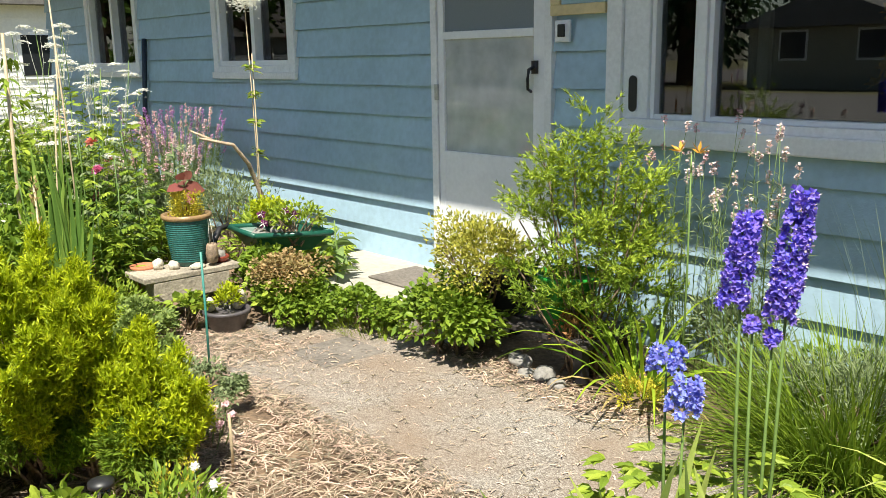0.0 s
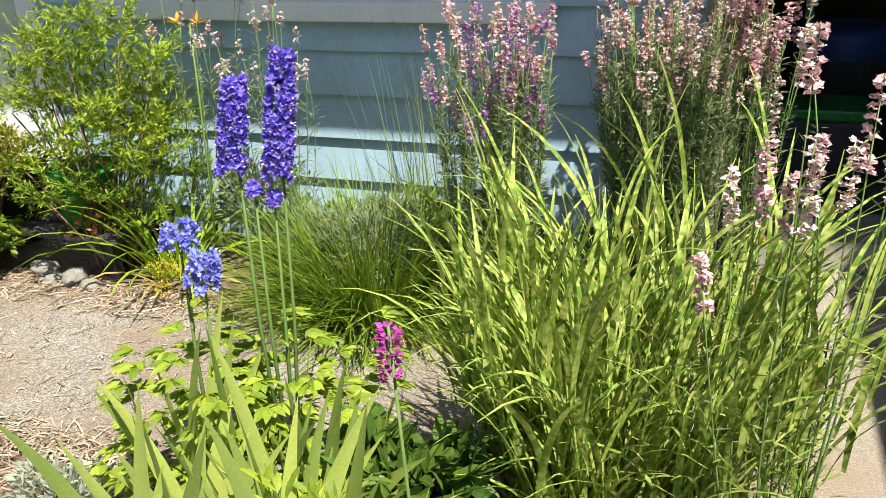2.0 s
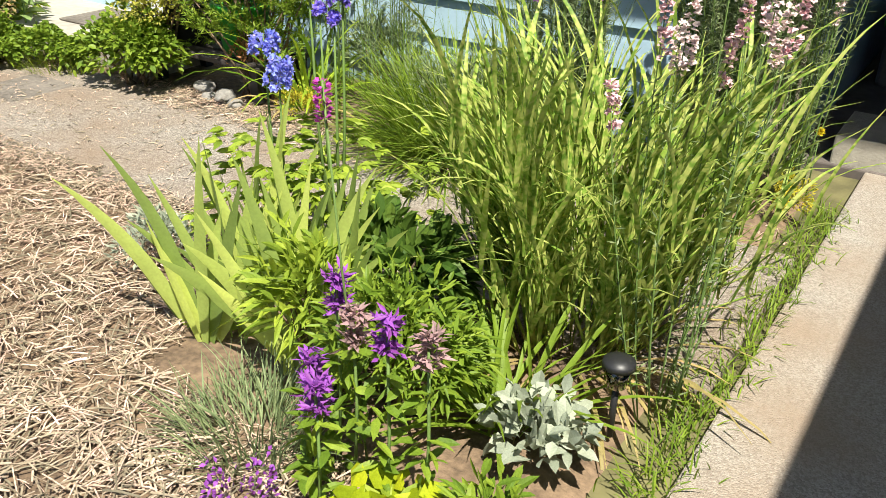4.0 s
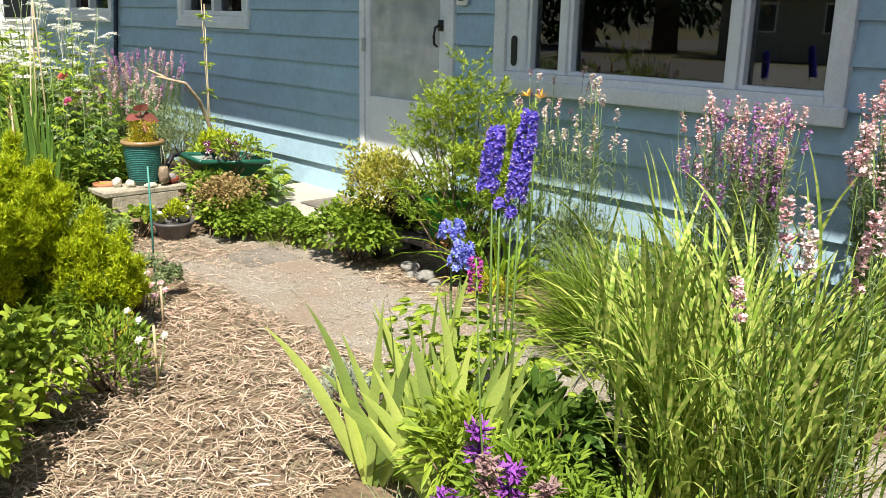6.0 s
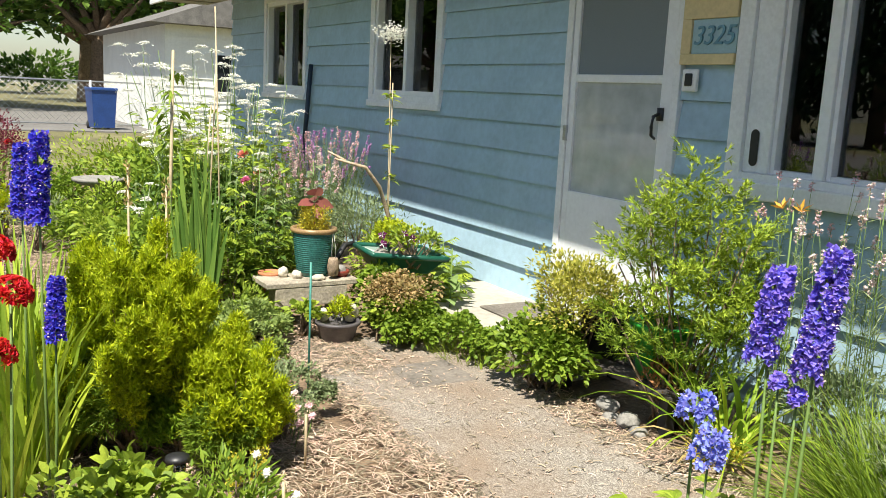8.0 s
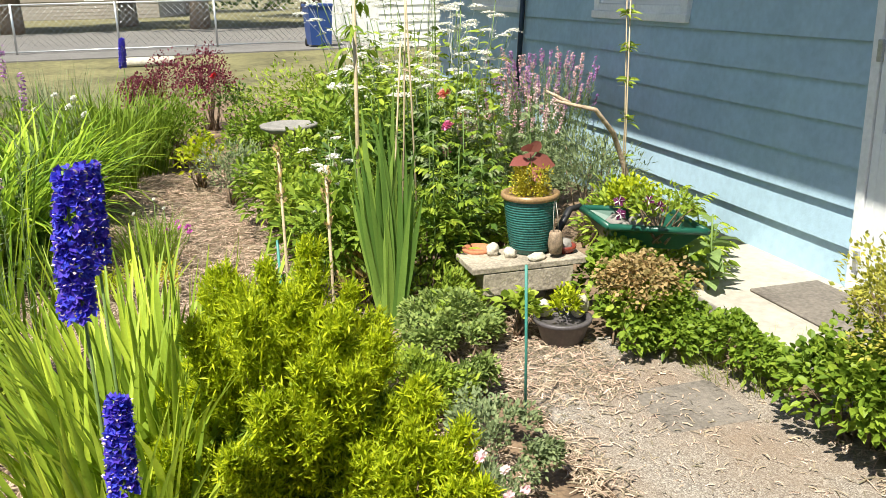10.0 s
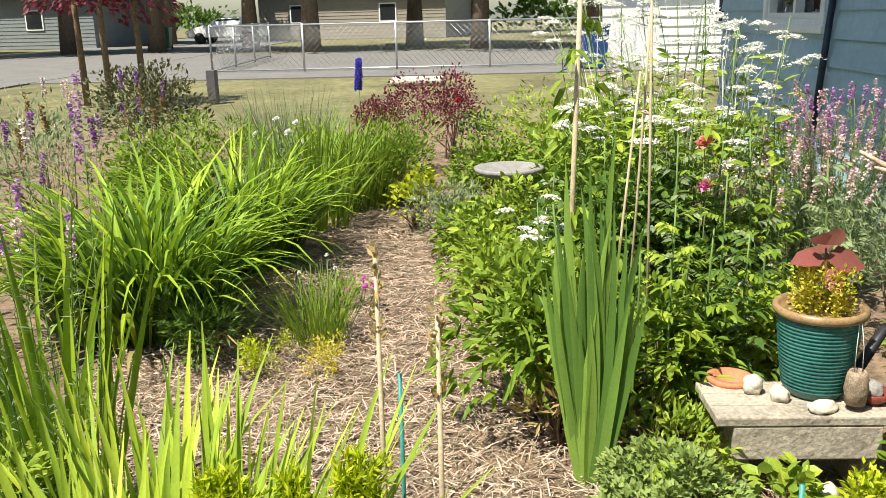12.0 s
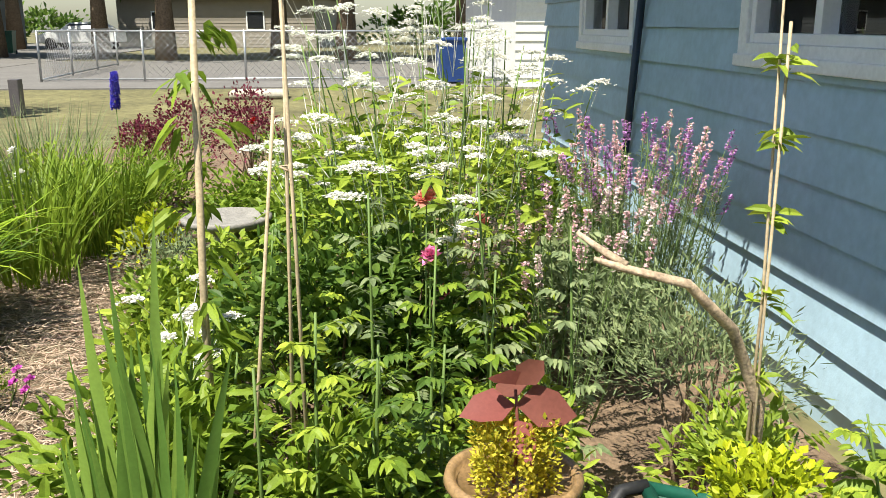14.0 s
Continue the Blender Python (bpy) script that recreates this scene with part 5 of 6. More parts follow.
Mesh().tube([(0, -0.01, 0.05), (-0.012, -0.005, 0.12), (-0.02, 0.0, 0.20)], 0.0012, 0.0012, 4).make("string", F_WHITE, t)
Mesh().tube([(0, 0.012, 0.05), (-0.012, 0.015, 0.12), (-0.02, 0.005, 0.20)], 0.0012, 0.0012, 4).make("string", F_WHITE, t)
pot("bowl_planter", "dark grey plastic bowl planter on the straw", 0.04, -1.39, 0.012, simple_pot(0.085, 0.115, 0.11), GREYPLASTIC)
leaf_bush("succulents", "yellow-green succulents and trailing stems in the bowl", "plant", 0.04, -1.39, (0.22, 0.22, 0.13), G_GOLD, 420, 0.03, 0.012, 8, z=0.085, branches=0)
rock(0.0, -1.30, 0.10, (0.04, 0.045, 0.05), STONE, "pale stone behind the bowl planter")
rock(-0.05, -1.44, 0.10, (0.035, 0.03, 0.04), STONE, "pale stone among the succulents")
leaf_bush("stonecrop", "rounded stonecrop with russet and green fleshy leaves", "plant", 0.12, -1.08, (0.46, 0.40, 0.26), leafy("leaf_stonecrop", (0.40, 0.30, 0.13), 0.45), 1900, 0.024, 0.018, 20, False, z=0.13)
leaf_bush("stonecrop_foliage", "green fleshy leaves under the russet stonecrop", "plant", 0.14, -1.10, (0.48, 0.42, 0.30), G_LIGHT, 700, 0.032, 0.022, 14, False)
leaf_bush("hydrangea", "leafy green seedling before the bench", "plant", -0.06, -1.55, (0.18, 0.16, 0.26), G_LIGHT, 90, 0.06, 0.04, 8, False)

barrow = thing("wheelbarrow_planter", "dark green wheelbarrow tray used as a planter", "planter", -0.28, -0.98, 0.26)
tray = bmesh.new()
vs = [tray.verts.new(c) for c in ((-0.18, -0.01, 0.05), (0.05, -0.03, 0.05), (0.20, 0.19, 0.05), (-0.06, 0.22, 0.05), (-0.28, -0.06, 0.15), (0.08, -0.09, 0.15), (0.30, 0.26, 0.15), (-0.08, 0.30, 0.15))]
for f in ((0, 3, 2, 1), (0, 1, 5, 4), (1, 2, 6, 5), (2, 3, 7, 6), (3, 0, 4, 7)):
    tray.faces.new([vs[i] for i in f])
me = bpy.data.meshes.new("tray")
tray.to_mesh(me)
tray.free()
me.materials.append(GREENPLASTIC)
tr = new("tray", me)
tr.parent = barrow
sm = tr.modifiers.new("thick", "SOLIDIFY")
sm.thickness = 0.012
bevel(tr, 0.01)
rim = [(-0.28, -0.06, 0.15), (0.08, -0.09, 0.15), (0.30, 0.26, 0.15), (-0.08, 0.30, 0.15), (-0.28, -0.06, 0.15)]
for p, q in zip(rim, rim[1:]):
    Mesh().tube([p, q], 0.016, 0.016, 8).make("rim", GREENPLASTIC, barrow)
Mesh().tube([(-0.27, -0.06, 0.16), (-0.27, -0.12, 0.15), (-0.16, -0.24, 0.06)], 0.016, 0.018, 8).make("handle", BLACK, barrow, "black handle grip")
for dx in (-0.12, 0.12):
    Mesh().tube([(dx, 0.08, 0.03), (dx, 0.10, -0.26)], 0.012, 0.012, 6).make("leg", BLACK, barrow)
rock(-0.34, -0.95, 0.33, (0.10, 0.05, 0.05), STONEGREY, "large grey stone lying in the wheelbarrow")
rock(-0.22, -0.88, 0.38, (0.07, 0.06, 0.05), STONEGREY, "dark grey stone in the wheelbarrow", 1.2)
leaf_bush("coleus", "yellow-green and cream leaves filling the wheelbarrow", "plant", -0.30, -0.86, (0.50, 0.36, 0.22), G_GOLD, 700, 0.026, 0.018, 16, z=0.38)
leaf_bush("petunia_foliage", "small green petunia leaves in the wheelbarrow", "plant", -0.12, -0.86, (0.40, 0.30, 0.24), G_LIGHT, 450, 0.035, 0.018, 10, z=0.34)
t = thing("petunias", "dark wine petunias with white stripes", "flower", -0.15, -0.98, 0.36)
for q in ((-0.02, -0.06, 0.17), (0.09, 0.02, 0.19), (0.13, 0.05, 0.17), (0.05, -0.09, 0.13)):
    m = Mesh()
    rosettes(m, np.array([q]), np.array([[0.6, -0.6, 0.5]]), 0.030, 5, 1.0, 0.2)
    f = m.make("bloom", F_WINE, t, smooth=False)
    m = Mesh()
    rosettes(m, np.array([q]) + [[0.004, -0.004, 0.004]], np.array([[0.6, -0.6, 0.5]]), 0.027, 5, 0.22, 0.2)
    m.make("stripe", F_WHITE, f, smooth=False)
t = thing("broad_leaf_plant", "plant with broad pale green leaves beside the porch", "plant", -0.10, -0.62, 0.0)
for i in range(16):
    az = rng.uniform(0, 6.283)
    m = Mesh()
    leaves(m, np.array([[0, 0, rng.uniform(0.1, 0.42)]]), np.array([[math.cos(az), math.sin(az), 0.5]]), rng.uniform(0.12, 0.19), 0.07, 0.2, False, 0.5)
    m.make("leaf", leafy("leaf_broad", (0.22, 0.32, 0.11)) if i == 0 else bpy.data.materials["leaf_broad"], t)
Mesh().tube([(0, 0, 0), (0.01, 0, 0.2), (0, 0, 0.45)], 0.006, 0.004, 6).make("stem", STEM, t)

drift = thing("driftwood_branch", "bleached curved driftwood branch arching over the planter", "branch", -0.65, -0.76, 0.33)
Mesh().tube([(0.0, 0.0, 0.0), (0.0, 0.0, 0.22), (0.05, -0.1, 0.42), (0.14, -0.24, 0.55), (0.12, -0.38, 0.585), (0.10, -0.42, 0.595)], 0.017, 0.006, 9).make("branch", DRIFT, drift)
Mesh().tube([(0.12, -0.36, 0.585), (0.08, -0.41, 0.615), (0.04, -0.44, 0.635)], 0.010, 0.005, 7).make("side_branch", DRIFT, drift)
t = thing("tall_angelica", "single tall stem with yellow-green leaves and a white flower head", "plant", -0.66, -0.78, 0)
Mesh().tube([(0, 0, 0), (0.02, 0.0, 0.8), (0.02, -0.02, 1.66)], 0.005, 0.0025, 6).make("stem", CANE, t)
m = Mesh()
for z in (0.45, 0.62, 0.80, 0.98, 1.15, 1.3):
    k = 14
    leaves(m, np.array([0.02, 0, z]) + rng.normal(size=(k, 3)) * 0.012, rand_dirs(k, 0.0, 0.7), rng.uniform(0.035, 0.075, k), 0.018, 0.3, False, 0.4)
m.make("leaves", G_LIGHT, t, smooth=False)
m = Mesh()
k = 420
u = rng.normal(size=(k, 3)) * [0.045, 0.045, 0.028]
rosettes(m, np.array([0.02, -0.02, 1.67]) + u, np.array([0, 0, 1.0]) + rng.normal(size=(k, 3)) * 0.3, 0.008, 5, 0.9, 0.1)
m.make("flower_head", F_WHITE, t, smooth=False)
Mesh().tube([(0.03, 0.01, 0), (0.035, 0.0, 0.7), (0.05, -0.01, 1.38)], 0.0035, 0.0035, 6).make("support_cane", CANE, t)

# ---- straw path side: golden shrub, blue and red flowers ----
needle_shrub("golden_heath", "large golden-green needle-leaved shrub with a woody base", 1.10, -2.60, (0.74, 0.66, 0.86), G_HEATH, 15000, 0.042, 0.0, 13, G_MID)
needle_shrub("golden_heath", "small golden-green needle-leaved side shoot of the shrub", 1.38, -2.36, (0.38, 0.34, 0.52), G_HEATH, 4200, 0.042, 0.0, 7, G_MID)
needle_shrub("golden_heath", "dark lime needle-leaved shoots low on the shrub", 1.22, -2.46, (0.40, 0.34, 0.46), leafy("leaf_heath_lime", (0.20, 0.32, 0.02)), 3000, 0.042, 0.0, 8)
delphinium(1.70, -2.97, [(0.02, -0.01, 0.95, 1.18, 0.024), (0.05, 0.02, 0.64, 0.80, 0.020)], "deep blue delphinium with a dense flower spike", F_BLUE, False, lean=(-0.12, 0.06))
delphinium(1.335, -2.99, [(0.0, 0.0, 0.91, 1.12, 0.023)], "deep blue delphinium behind the golden shrub", F_BLUE, False, lean=(0.0, 0.05))
t = leaf_bush("red_maltese_cross", "light green lobed foliage with scarlet flower heads", "flower", 2.38, -3.15, (0.40, 0.36, 0.44), G_LIGHT, 800, 0.055, 0.030, 14, False)
for q in ((0.05, 0.05, 0.92), (-0.06, 0.03, 0.98), (0.02, -0.04, 0.99), (0.04, 0.02, 0.80)):
    m = Mesh()
    k = 90
    u = rand_dirs(k, -0.2, 1) * 0.035
    rosettes(m, np.array(q) + u, u, 0.014, 5, 0.8, 0.2)
    m.make("flower_head", F_RED, t, smooth=False)
    Mesh().tube([(q[0] * 0.3, q[1] * 0.3, 0), (q[0] * 0.8, q[1] * 0.8, 0.5), q], 0.004, 0.003, 5).make("flower_stem", STEM, t)
leaf_bush("columbine_foliage", "bright yellow-green lobed foliage at the path edge", "plant", 2.05, -2.85, (0.44, 0.36, 0.42), G_LIGHT, 1100, 0.046, 0.026, 14, False)
grass_clump("flag_iris", "upright bright yellow-green iris blades", "plant", 1.20, -3.06, 150, 0.64, 0.024, leafy("leaf_blade_lime", (0.36, 0.47, 0.05), 0.35, single=True), 0.20, (1.15, 1.52), (0.0, 0.5), seg=6)
grass_clump("flag_iris", "upright yellow-green iris blades beside the straw path", "plant", 0.66, -2.98, 300, 0.72, 0.022, bpy.data.materials["leaf_blade_lime"], 0.30, (1.0, 1.52), (0.0, 0.7), seg=6)
grass_clump("flag_iris", "leaning yellow-green iris blades at the straw edge", "plant", 0.92, -2.94, 190, 0.68, 0.022, bpy.data.materials["leaf_blade_lime"], 0.22, (0.9, 1.5), (0.0, 0.7), seg=6)
spire_plant("toadflax", "tall thin purple toadflax stems over the iris blades", "flower", -0.05, -3.46, 12, 1.22, 0.20, G_GREY, F_LILAC, F_PALE, 0.035, 0.13, 0.011, "toadflax plants", 0.2, 80)
grass_clump("flag_iris", "tall green iris blades among the toadflax stems", "plant", -0.10, -3.52, 50, 0.95, 0.022, G_DAY, 0.15, (1.3, 1.56), (0.0, 0.4), seg=6)
t = leaf_bush("pink_dianthus", "low grey-green cushion with pink and white flowers", "flower", 1.18, -2.12, (0.34, 0.32, 0.16), G_GREY, 800, 0.03, 0.006, 8)
blooms(t, [(-0.03, -0.06, 0.22), (0.02, -0.02, 0.24), (0.08, 0.04, 0.15), (0.13, 0.08, 0.13), (0.05, 0.1, 0.14), (0.16, 0.02, 0.12)], F_PINK, 0.020, 1)
blooms(t, [(-0.08, 0.02, 0.19), (0.1, -0.08, 0.17), (0.0, 0.06, 0.18)], F_PALE, 0.018, 1)
leaf_bush("creeping_thyme", "low mat of grey-green ground cover at the walk edge", "plant", 0.86, -1.98, (0.7, 0.5, 0.16), G_GREY, 2600, 0.022, 0.012, 18, branches=0)
leaf_bush("ground_ivy", "grey-green creeping ground cover beside the walk", "plant", 0.15, -1.88, (0.95, 0.60, 0.17), leafy("leaf_ground_ivy", (0.25, 0.33, 0.09)), 3800, 0.026, 0.016, 18)
leaf_bush("ground_ivy", "grey-green creeping ground cover before the bench", "plant", -0.12, -1.84, (0.70, 0.50, 0.20), bpy.data.materials["leaf_ground_ivy"], 3000, 0.028, 0.017, 18)
leaf_bush("ground_ivy", "light green creeping ground cover under the golden shrub", "plant", 0.42, -2.12, (0.70, 0.46, 0.20), G_LIGHT, 2600, 0.026, 0.014, 18)
leaf_bush("yellow_sedum", "small yellow sedum mat beside the straw path", "plant", 1.62, -2.38, (0.3, 0.24, 0.08), G_YELLOW, 700, 0.014, 0.006, 8, branches=0)
t = leaf_bush("white_pinks", "dark green low perennials with small white flowers", "flower", 1.95, -2.55, (0.44, 0.40, 0.26), G_MID, 700, 0.045, 0.014, 12)
blooms(t, [(0.05, 0.1, 0.27), (0.12, 0.16, 0.22), (-0.1, 0.12, 0.26), (0.16, 0.05, 0.24)], F_WHITE, 0.018, 1)
for x, y, h, mt, lb in ((0.64, -1.79, 0.57, TEALSTAKE, "thin green garden stake in the walk edge"), (0.24, -2.54, 0.62, TEALSTAKE, "thin green garden stake in the straw"), (1.45, -2.12, 0.2, CANE, "short tan bamboo cane in the straw"), (2.05, -2.42, 0.26, CANE, "short tan cane beside the path")):
    s = Mesh().tube([(0, 0, -0.01), (0.004, 0, h * 0.5), (0, 0, h)], 0.005, 0.005, 7).make("garden_stake", mt, loc=(x, y, 0))
    tagged(s, lb, "stake")

# ---- left garden ----
r_ = random.Random(9)
croc = []
for i in range(46):
    s = -1 + 2 * i / 45
    u = abs(s) * r_.uniform(0.6, 1.0)
    croc.append(((1.6 if s > 0 else 4.74) + r_.uniform(-0.45, 0.45), 1.57 - 0.30 * u, r_.uniform(0.55, 1.12) * (1 - 0.36 * u), r_.uniform(0.024, 0.042), r_.uniform(-0.25, 0.1), 0.018 * s + r_.uniform(-0.02, 0.02), 0.018 * s + r_.uniform(-0.02, 0.02)))
sword_clump("crocosmia", "tall upright green sword-shaped leaves in a fan", "plant", -0.34, -2.03, croc, G_CROC)
leaf_bush("peony", "bushy peony with divided glossy green leaves", "shrub", -0.86, -2.16, (0.66, 0.62, 0.62), G_MID, 1500, 0.085, 0.024, 18, False)
leaf_bush("dry_foliage", "yellowed withered leaves at the foot of the peony", "plant", -0.62, -2.10, (0.36, 0.34, 0.26), G_DRY, 260, 0.08, 0.014, 9)
leaf_bush("perennial_foliage", "mixed green perennial leaves beside the bench", "plant", -0.78, -1.72, (0.60, 0.5, 0.50), G_MID, 900, 0.07, 0.024, 16, False)
leaf_bush("perennial_foliage", "light green perennial leaves behind the pot", "plant", -1.05, -1.25, (0.6, 0.5, 0.42), G_LIGHT, 900, 0.06, 0.02, 16, False)
leaf_bush("perennial_foliage", "dark green bushy leaves in the middle of the bed", "plant", -1.65, -1.75, (0.9, 0.7, 0.74), G_DARK, 1700, 0.065, 0.026, 18, False)
leaf_bush("perennial_foliage", "tall green leafy perennials deep in the bed", "plant", -2.6, -1.75, (1.2, 0.9, 0.80), G_MID, 2000, 0.07, 0.028, 22, False)
leaf_bush("perennial_foliage", "green leafy perennials near the lace flowers", "plant", -3.7, -1.55, (1.4, 1.2, 0.85), G_LIGHT, 2200, 0.07, 0.026, 22, False)
leaf_bush("perennial_foliage", "grey-green feathery perennials by the siding", "plant", -1.3, -0.62, (0.9, 0.6, 0.62), G_GREY, 2600, 0.045, 0.008, 22)
leaf_bush("fern_foliage", "fresh light green ferny leaves behind the wheelbarrow", "plant", -0.78, -0.72, (0.5, 0.4, 0.5), G_LIGHT, 700, 0.07, 0.016, 14, False)
t = leaf_bush("rose_bush", "green rose bush with salmon and pink blooms", "shrub", -1.62, -1.48, (0.6, 0.5, 0.7), G_DARK, 1100, 0.05, 0.026, 14, False)
blooms(t, [(0.16, 0.04, 0.87), (-0.16, 0.24, 0.72)], F_SALMON, 0.046, 4)
blooms(t, [(0.18, 0.05, 0.70), (-0.1, 0.13, 0.50)], F_ROSE, 0.042, 4)
umbel_plant("lace_flower", "tall white lace flowers with flat airy heads", -1.95, -1.45, 20, 1.36, 0.50, F_WHITE, G_LIGHT, 0.055, 900, "lace flowers")
umbel_plant("lace_flower", "tall white lace flowers behind the roses", -2.9, -1.25, 27, 1.60, 0.68, F_WHITE, G_LIGHT, 0.07, 900, "lace flowers")
umbel_plant("lace_flower", "low cream flower heads beside the bird bath", -1.25, -2.12, 4, 0.72, 0.12, F_WHITE, G_MID, 0.035, 160, "lace flowers")
spire_plant("toadflax", "purple-pink toadflax clump leaning on the blue siding", "flower", -2.3, -0.55, 120, 0.98, 0.30, G_GREY, F_LILAC, F_PINK, 0.035, 0.11, 0.011, "toadflax plants", 0.3, 150)
spire_plant("toadflax", "pale pink toadflax spires among the roses", "flower", -1.75, -0.95, 34, 0.85, 0.30, G_GREY, F_PALE, F_PINK, 0.035, 0.14, 0.012, "toadflax plants", 0.3, 80)
t = thing("cane_tripod", "tall bamboo canes tied together with string", "plant support", -0.86, -1.80, 0)
for p, q in (((0.04, 0.03, 0), (0.0, 0.0, 1.75)), ((-0.12, -0.03, 0), (0.0, 0.01, 1.45)), ((0.06, -0.14, 0), (0.0, -0.02, 1.2))):
    Mesh().tube([p, (np.array(p) + q) / 2 + [0.004, 0.003, 0], q], 0.0052, 0.004, 7).make("cane", CANE, t)
Mesh().tube([(0.01, 0.01, 1.06), (0.0, -0.012, 1.07), (-0.012, 0.005, 1.07), (0.008, 0.012, 1.06)], 0.003, 0.003, 4).make("string", DRIFT, t)
t = thing("giant_angelica", "thick dry brown stalk with hanging lobed leaves", "plant", -1.0, -2.02, 0)
Mesh().tube([(0, 0, 0), (0.01, 0, 0.7), (0.0, 0.02, 1.5)], 0.012, 0.008, 8).make("stalk", CANE, t)
for z in np.linspace(0.2, 1.35, 12):
    for j in range(2):
        az = rng.uniform(0, 6.283)
        m = Mesh()
        leaves(m, np.array([[0.008, 0.01, z]]) + np.linspace(0.02, 0.07, 5)[:, None] * np.array([[math.cos(az), math.sin(az), 0.4]]) + rng.normal(size=(5, 3)) * 0.01, np.stack([np.cos(az + np.linspace(-0.9, 0.9, 5)), np.sin(az + np.linspace(-0.9, 0.9, 5)), rng.uniform(-0.9, 0.1, 5)], 1), rng.uniform(0.05, 0.09, 5), 0.024, 0.2, False, 0.5)
        m.make("leaf", G_MID, t, smooth=False)

grass_clump("daylily", "large arching clump of bright green daylily leaves", "plant", -1.80, -3.92, 360, 0.98, 0.024, G_DAY, 0.34, (1.05, 1.5), (1.0, 2.5), "daylilies", 7, dry=16)
# The next two inner clumps use darker green as the shade between leaves.
grass_clump("daylily", "dense inner leaves of the large daylily clump, darkened for shade", "plant", -1.86, -3.95, 700, 0.62, 0.02, G_DARK, 0.40, (1.0, 1.54), (0.4, 1.6), "daylilies", 6)
grass_clump("daylily", "dense inner leaves of the path-side daylily clump, darkened for shade", "plant", -2.88, -3.78, 600, 0.60, 0.02, G_DARK, 0.36, (1.0, 1.54), (0.4, 1.4), "daylilies", 6)
grass_clump("daylily", "arching clump of green daylily leaves along the straw path", "plant", -2.85, -3.75, 300, 0.90, 0.022, G_DAY, 0.30, (1.1, 1.54), (0.8, 2.2), "daylilies", 7)
grass_clump("daylily", "upright green strap-leaved clump at the far path side", "plant", -3.8, -3.45, 200, 0.85, 0.018, G_MID, 0.28, (1.0, 1.5), (0.2, 1.0), "daylilies", 6)
leaf_bush("dark_perennial", "dark green narrow-leaved perennial under the daylilies", "plant", -1.45, -3.52, (0.7, 0.44, 0.28), G_DARK, 1500, 0.07, 0.010, 16)
leaf_bush("yellow_sedum", "yellow-green sedum cushion at the straw path", "plant", -1.22, -3.22, (0.32, 0.3, 0.12), G_GOLD, 900, 0.018, 0.008, 10, branches=0)
leaf_bush("yellow_sedum", "yellow sedum cushion at the straw path", "plant", -1.22, -2.96, (0.32, 0.26, 0.09), G_YELLOW, 800, 0.016, 0.007, 10, branches=0)
t = grass_clump("chives", "clump of thin green chives with white heads", "plant", -1.55, -3.06, 230, 0.36, 0.005, G_MID, 0.12, (1.0, 1.5), (0.2, 1.0), seg=5)
blooms(t, [(0.05, 0.1, 0.36), (-0.05, 0.05, 0.39), (0.08, -0.05, 0.35)], F_WHITE, 0.012, 2)
t = leaf_bush("magenta_dianthus", "low green cushion with magenta flowers", "flower", -2.05, -3.02, (0.3, 0.26, 0.10), G_MID, 400, 0.035, 0.006, 8, branches=0)
blooms(t, [(0.05, 0.12, 0.12), (0.0, 0.16, 0.11), (0.1, 0.04, 0.12), (-0.05, 0.1, 0.13), (0.08, 0.17, 0.10)], F_MAGENTA, 0.024, 1)
for x, y, top in ((0.565, -2.545, 1.02), (0.714, -2.43, 0.965)):
    t = thing("seed_stalk", "pale budded stalk rising from the straw", "plant", x, y, 0)
    Mesh().tube([(0.02, 0.01, 0), (0.008, 0, top * 0.5), (0, 0, top - 0.04)], 0.006, 0.004, 6).make("stalk", CANE, t)
    m = Mesh()
    k = 60
    leaves(m, np.stack([rng.normal(size=k) * 0.006, rng.normal(size=k) * 0.006, rng.uniform(top - 0.20, top - 0.02, k)], 1), rand_dirs(k, 0.6, 1), 0.022, 0.009)
    m.make("buds", G_DRY, t, smooth=False)
leaf_bush("low_weeds", "small mixed green weeds at the straw edge", "plant", -0.35, -1.78, (0.6, 0.4, 0.22), G_LIGHT, 800, 0.04, 0.014, 14)
leaf_bush("perennial_foliage", "grey-green thin foliage at the path bend", "plant", -3.0, -2.55, (0.8, 0.5, 0.42), G_GREY, 1500, 0.05, 0.010, 16)
leaf_bush("perennial_foliage", "yellow-green young foliage at the path bend", "plant", -3.6, -2.75, (0.4, 0.4, 0.45), G_GOLD, 360, 0.05, 0.03, 9)
leaf_bush("perennial_foliage", "green border foliage before the lawn", "plant", -4.6, -2.9, (1.2, 1.0, 0.6), G_MID, 1800, 0.06, 0.02, 18)
leaf_bush("perennial_foliage", "pale green border foliage toward the lawn", "plant", -5.4, -1.6, (1.8, 1.6, 0.75), G_LIGHT, 2400, 0.06, 0.02, 24)
leaf_bush("perennial_foliage", "dark green border foliage left of the path", "plant", -4.4, -4.4, (1.8, 1.4, 0.7), G_MID, 2200, 0.06, 0.016, 22)
leaf_bush("perennial_foliage", "grey-brown seedy border foliage", "plant", -3.3, -5.0, (1.4, 1.2, 0.95), G_GREY, 2000, 0.05, 0.012, 20)
leaf_bush("perennial_foliage", "dense green border foliage beside the street lawn", "plant", -1.2, -5.2, (1.8, 1.4, 0.75), G_MID, 2200, 0.06, 0.02, 22)
leaf_bush("smoke_bush", "purple-leaved smoke bush at the end of the bed", "shrub", -5.7, -3.05, (0.75, 0.75, 0.85), G_PURPLE, 2400, 0.03, 0.022, 16)
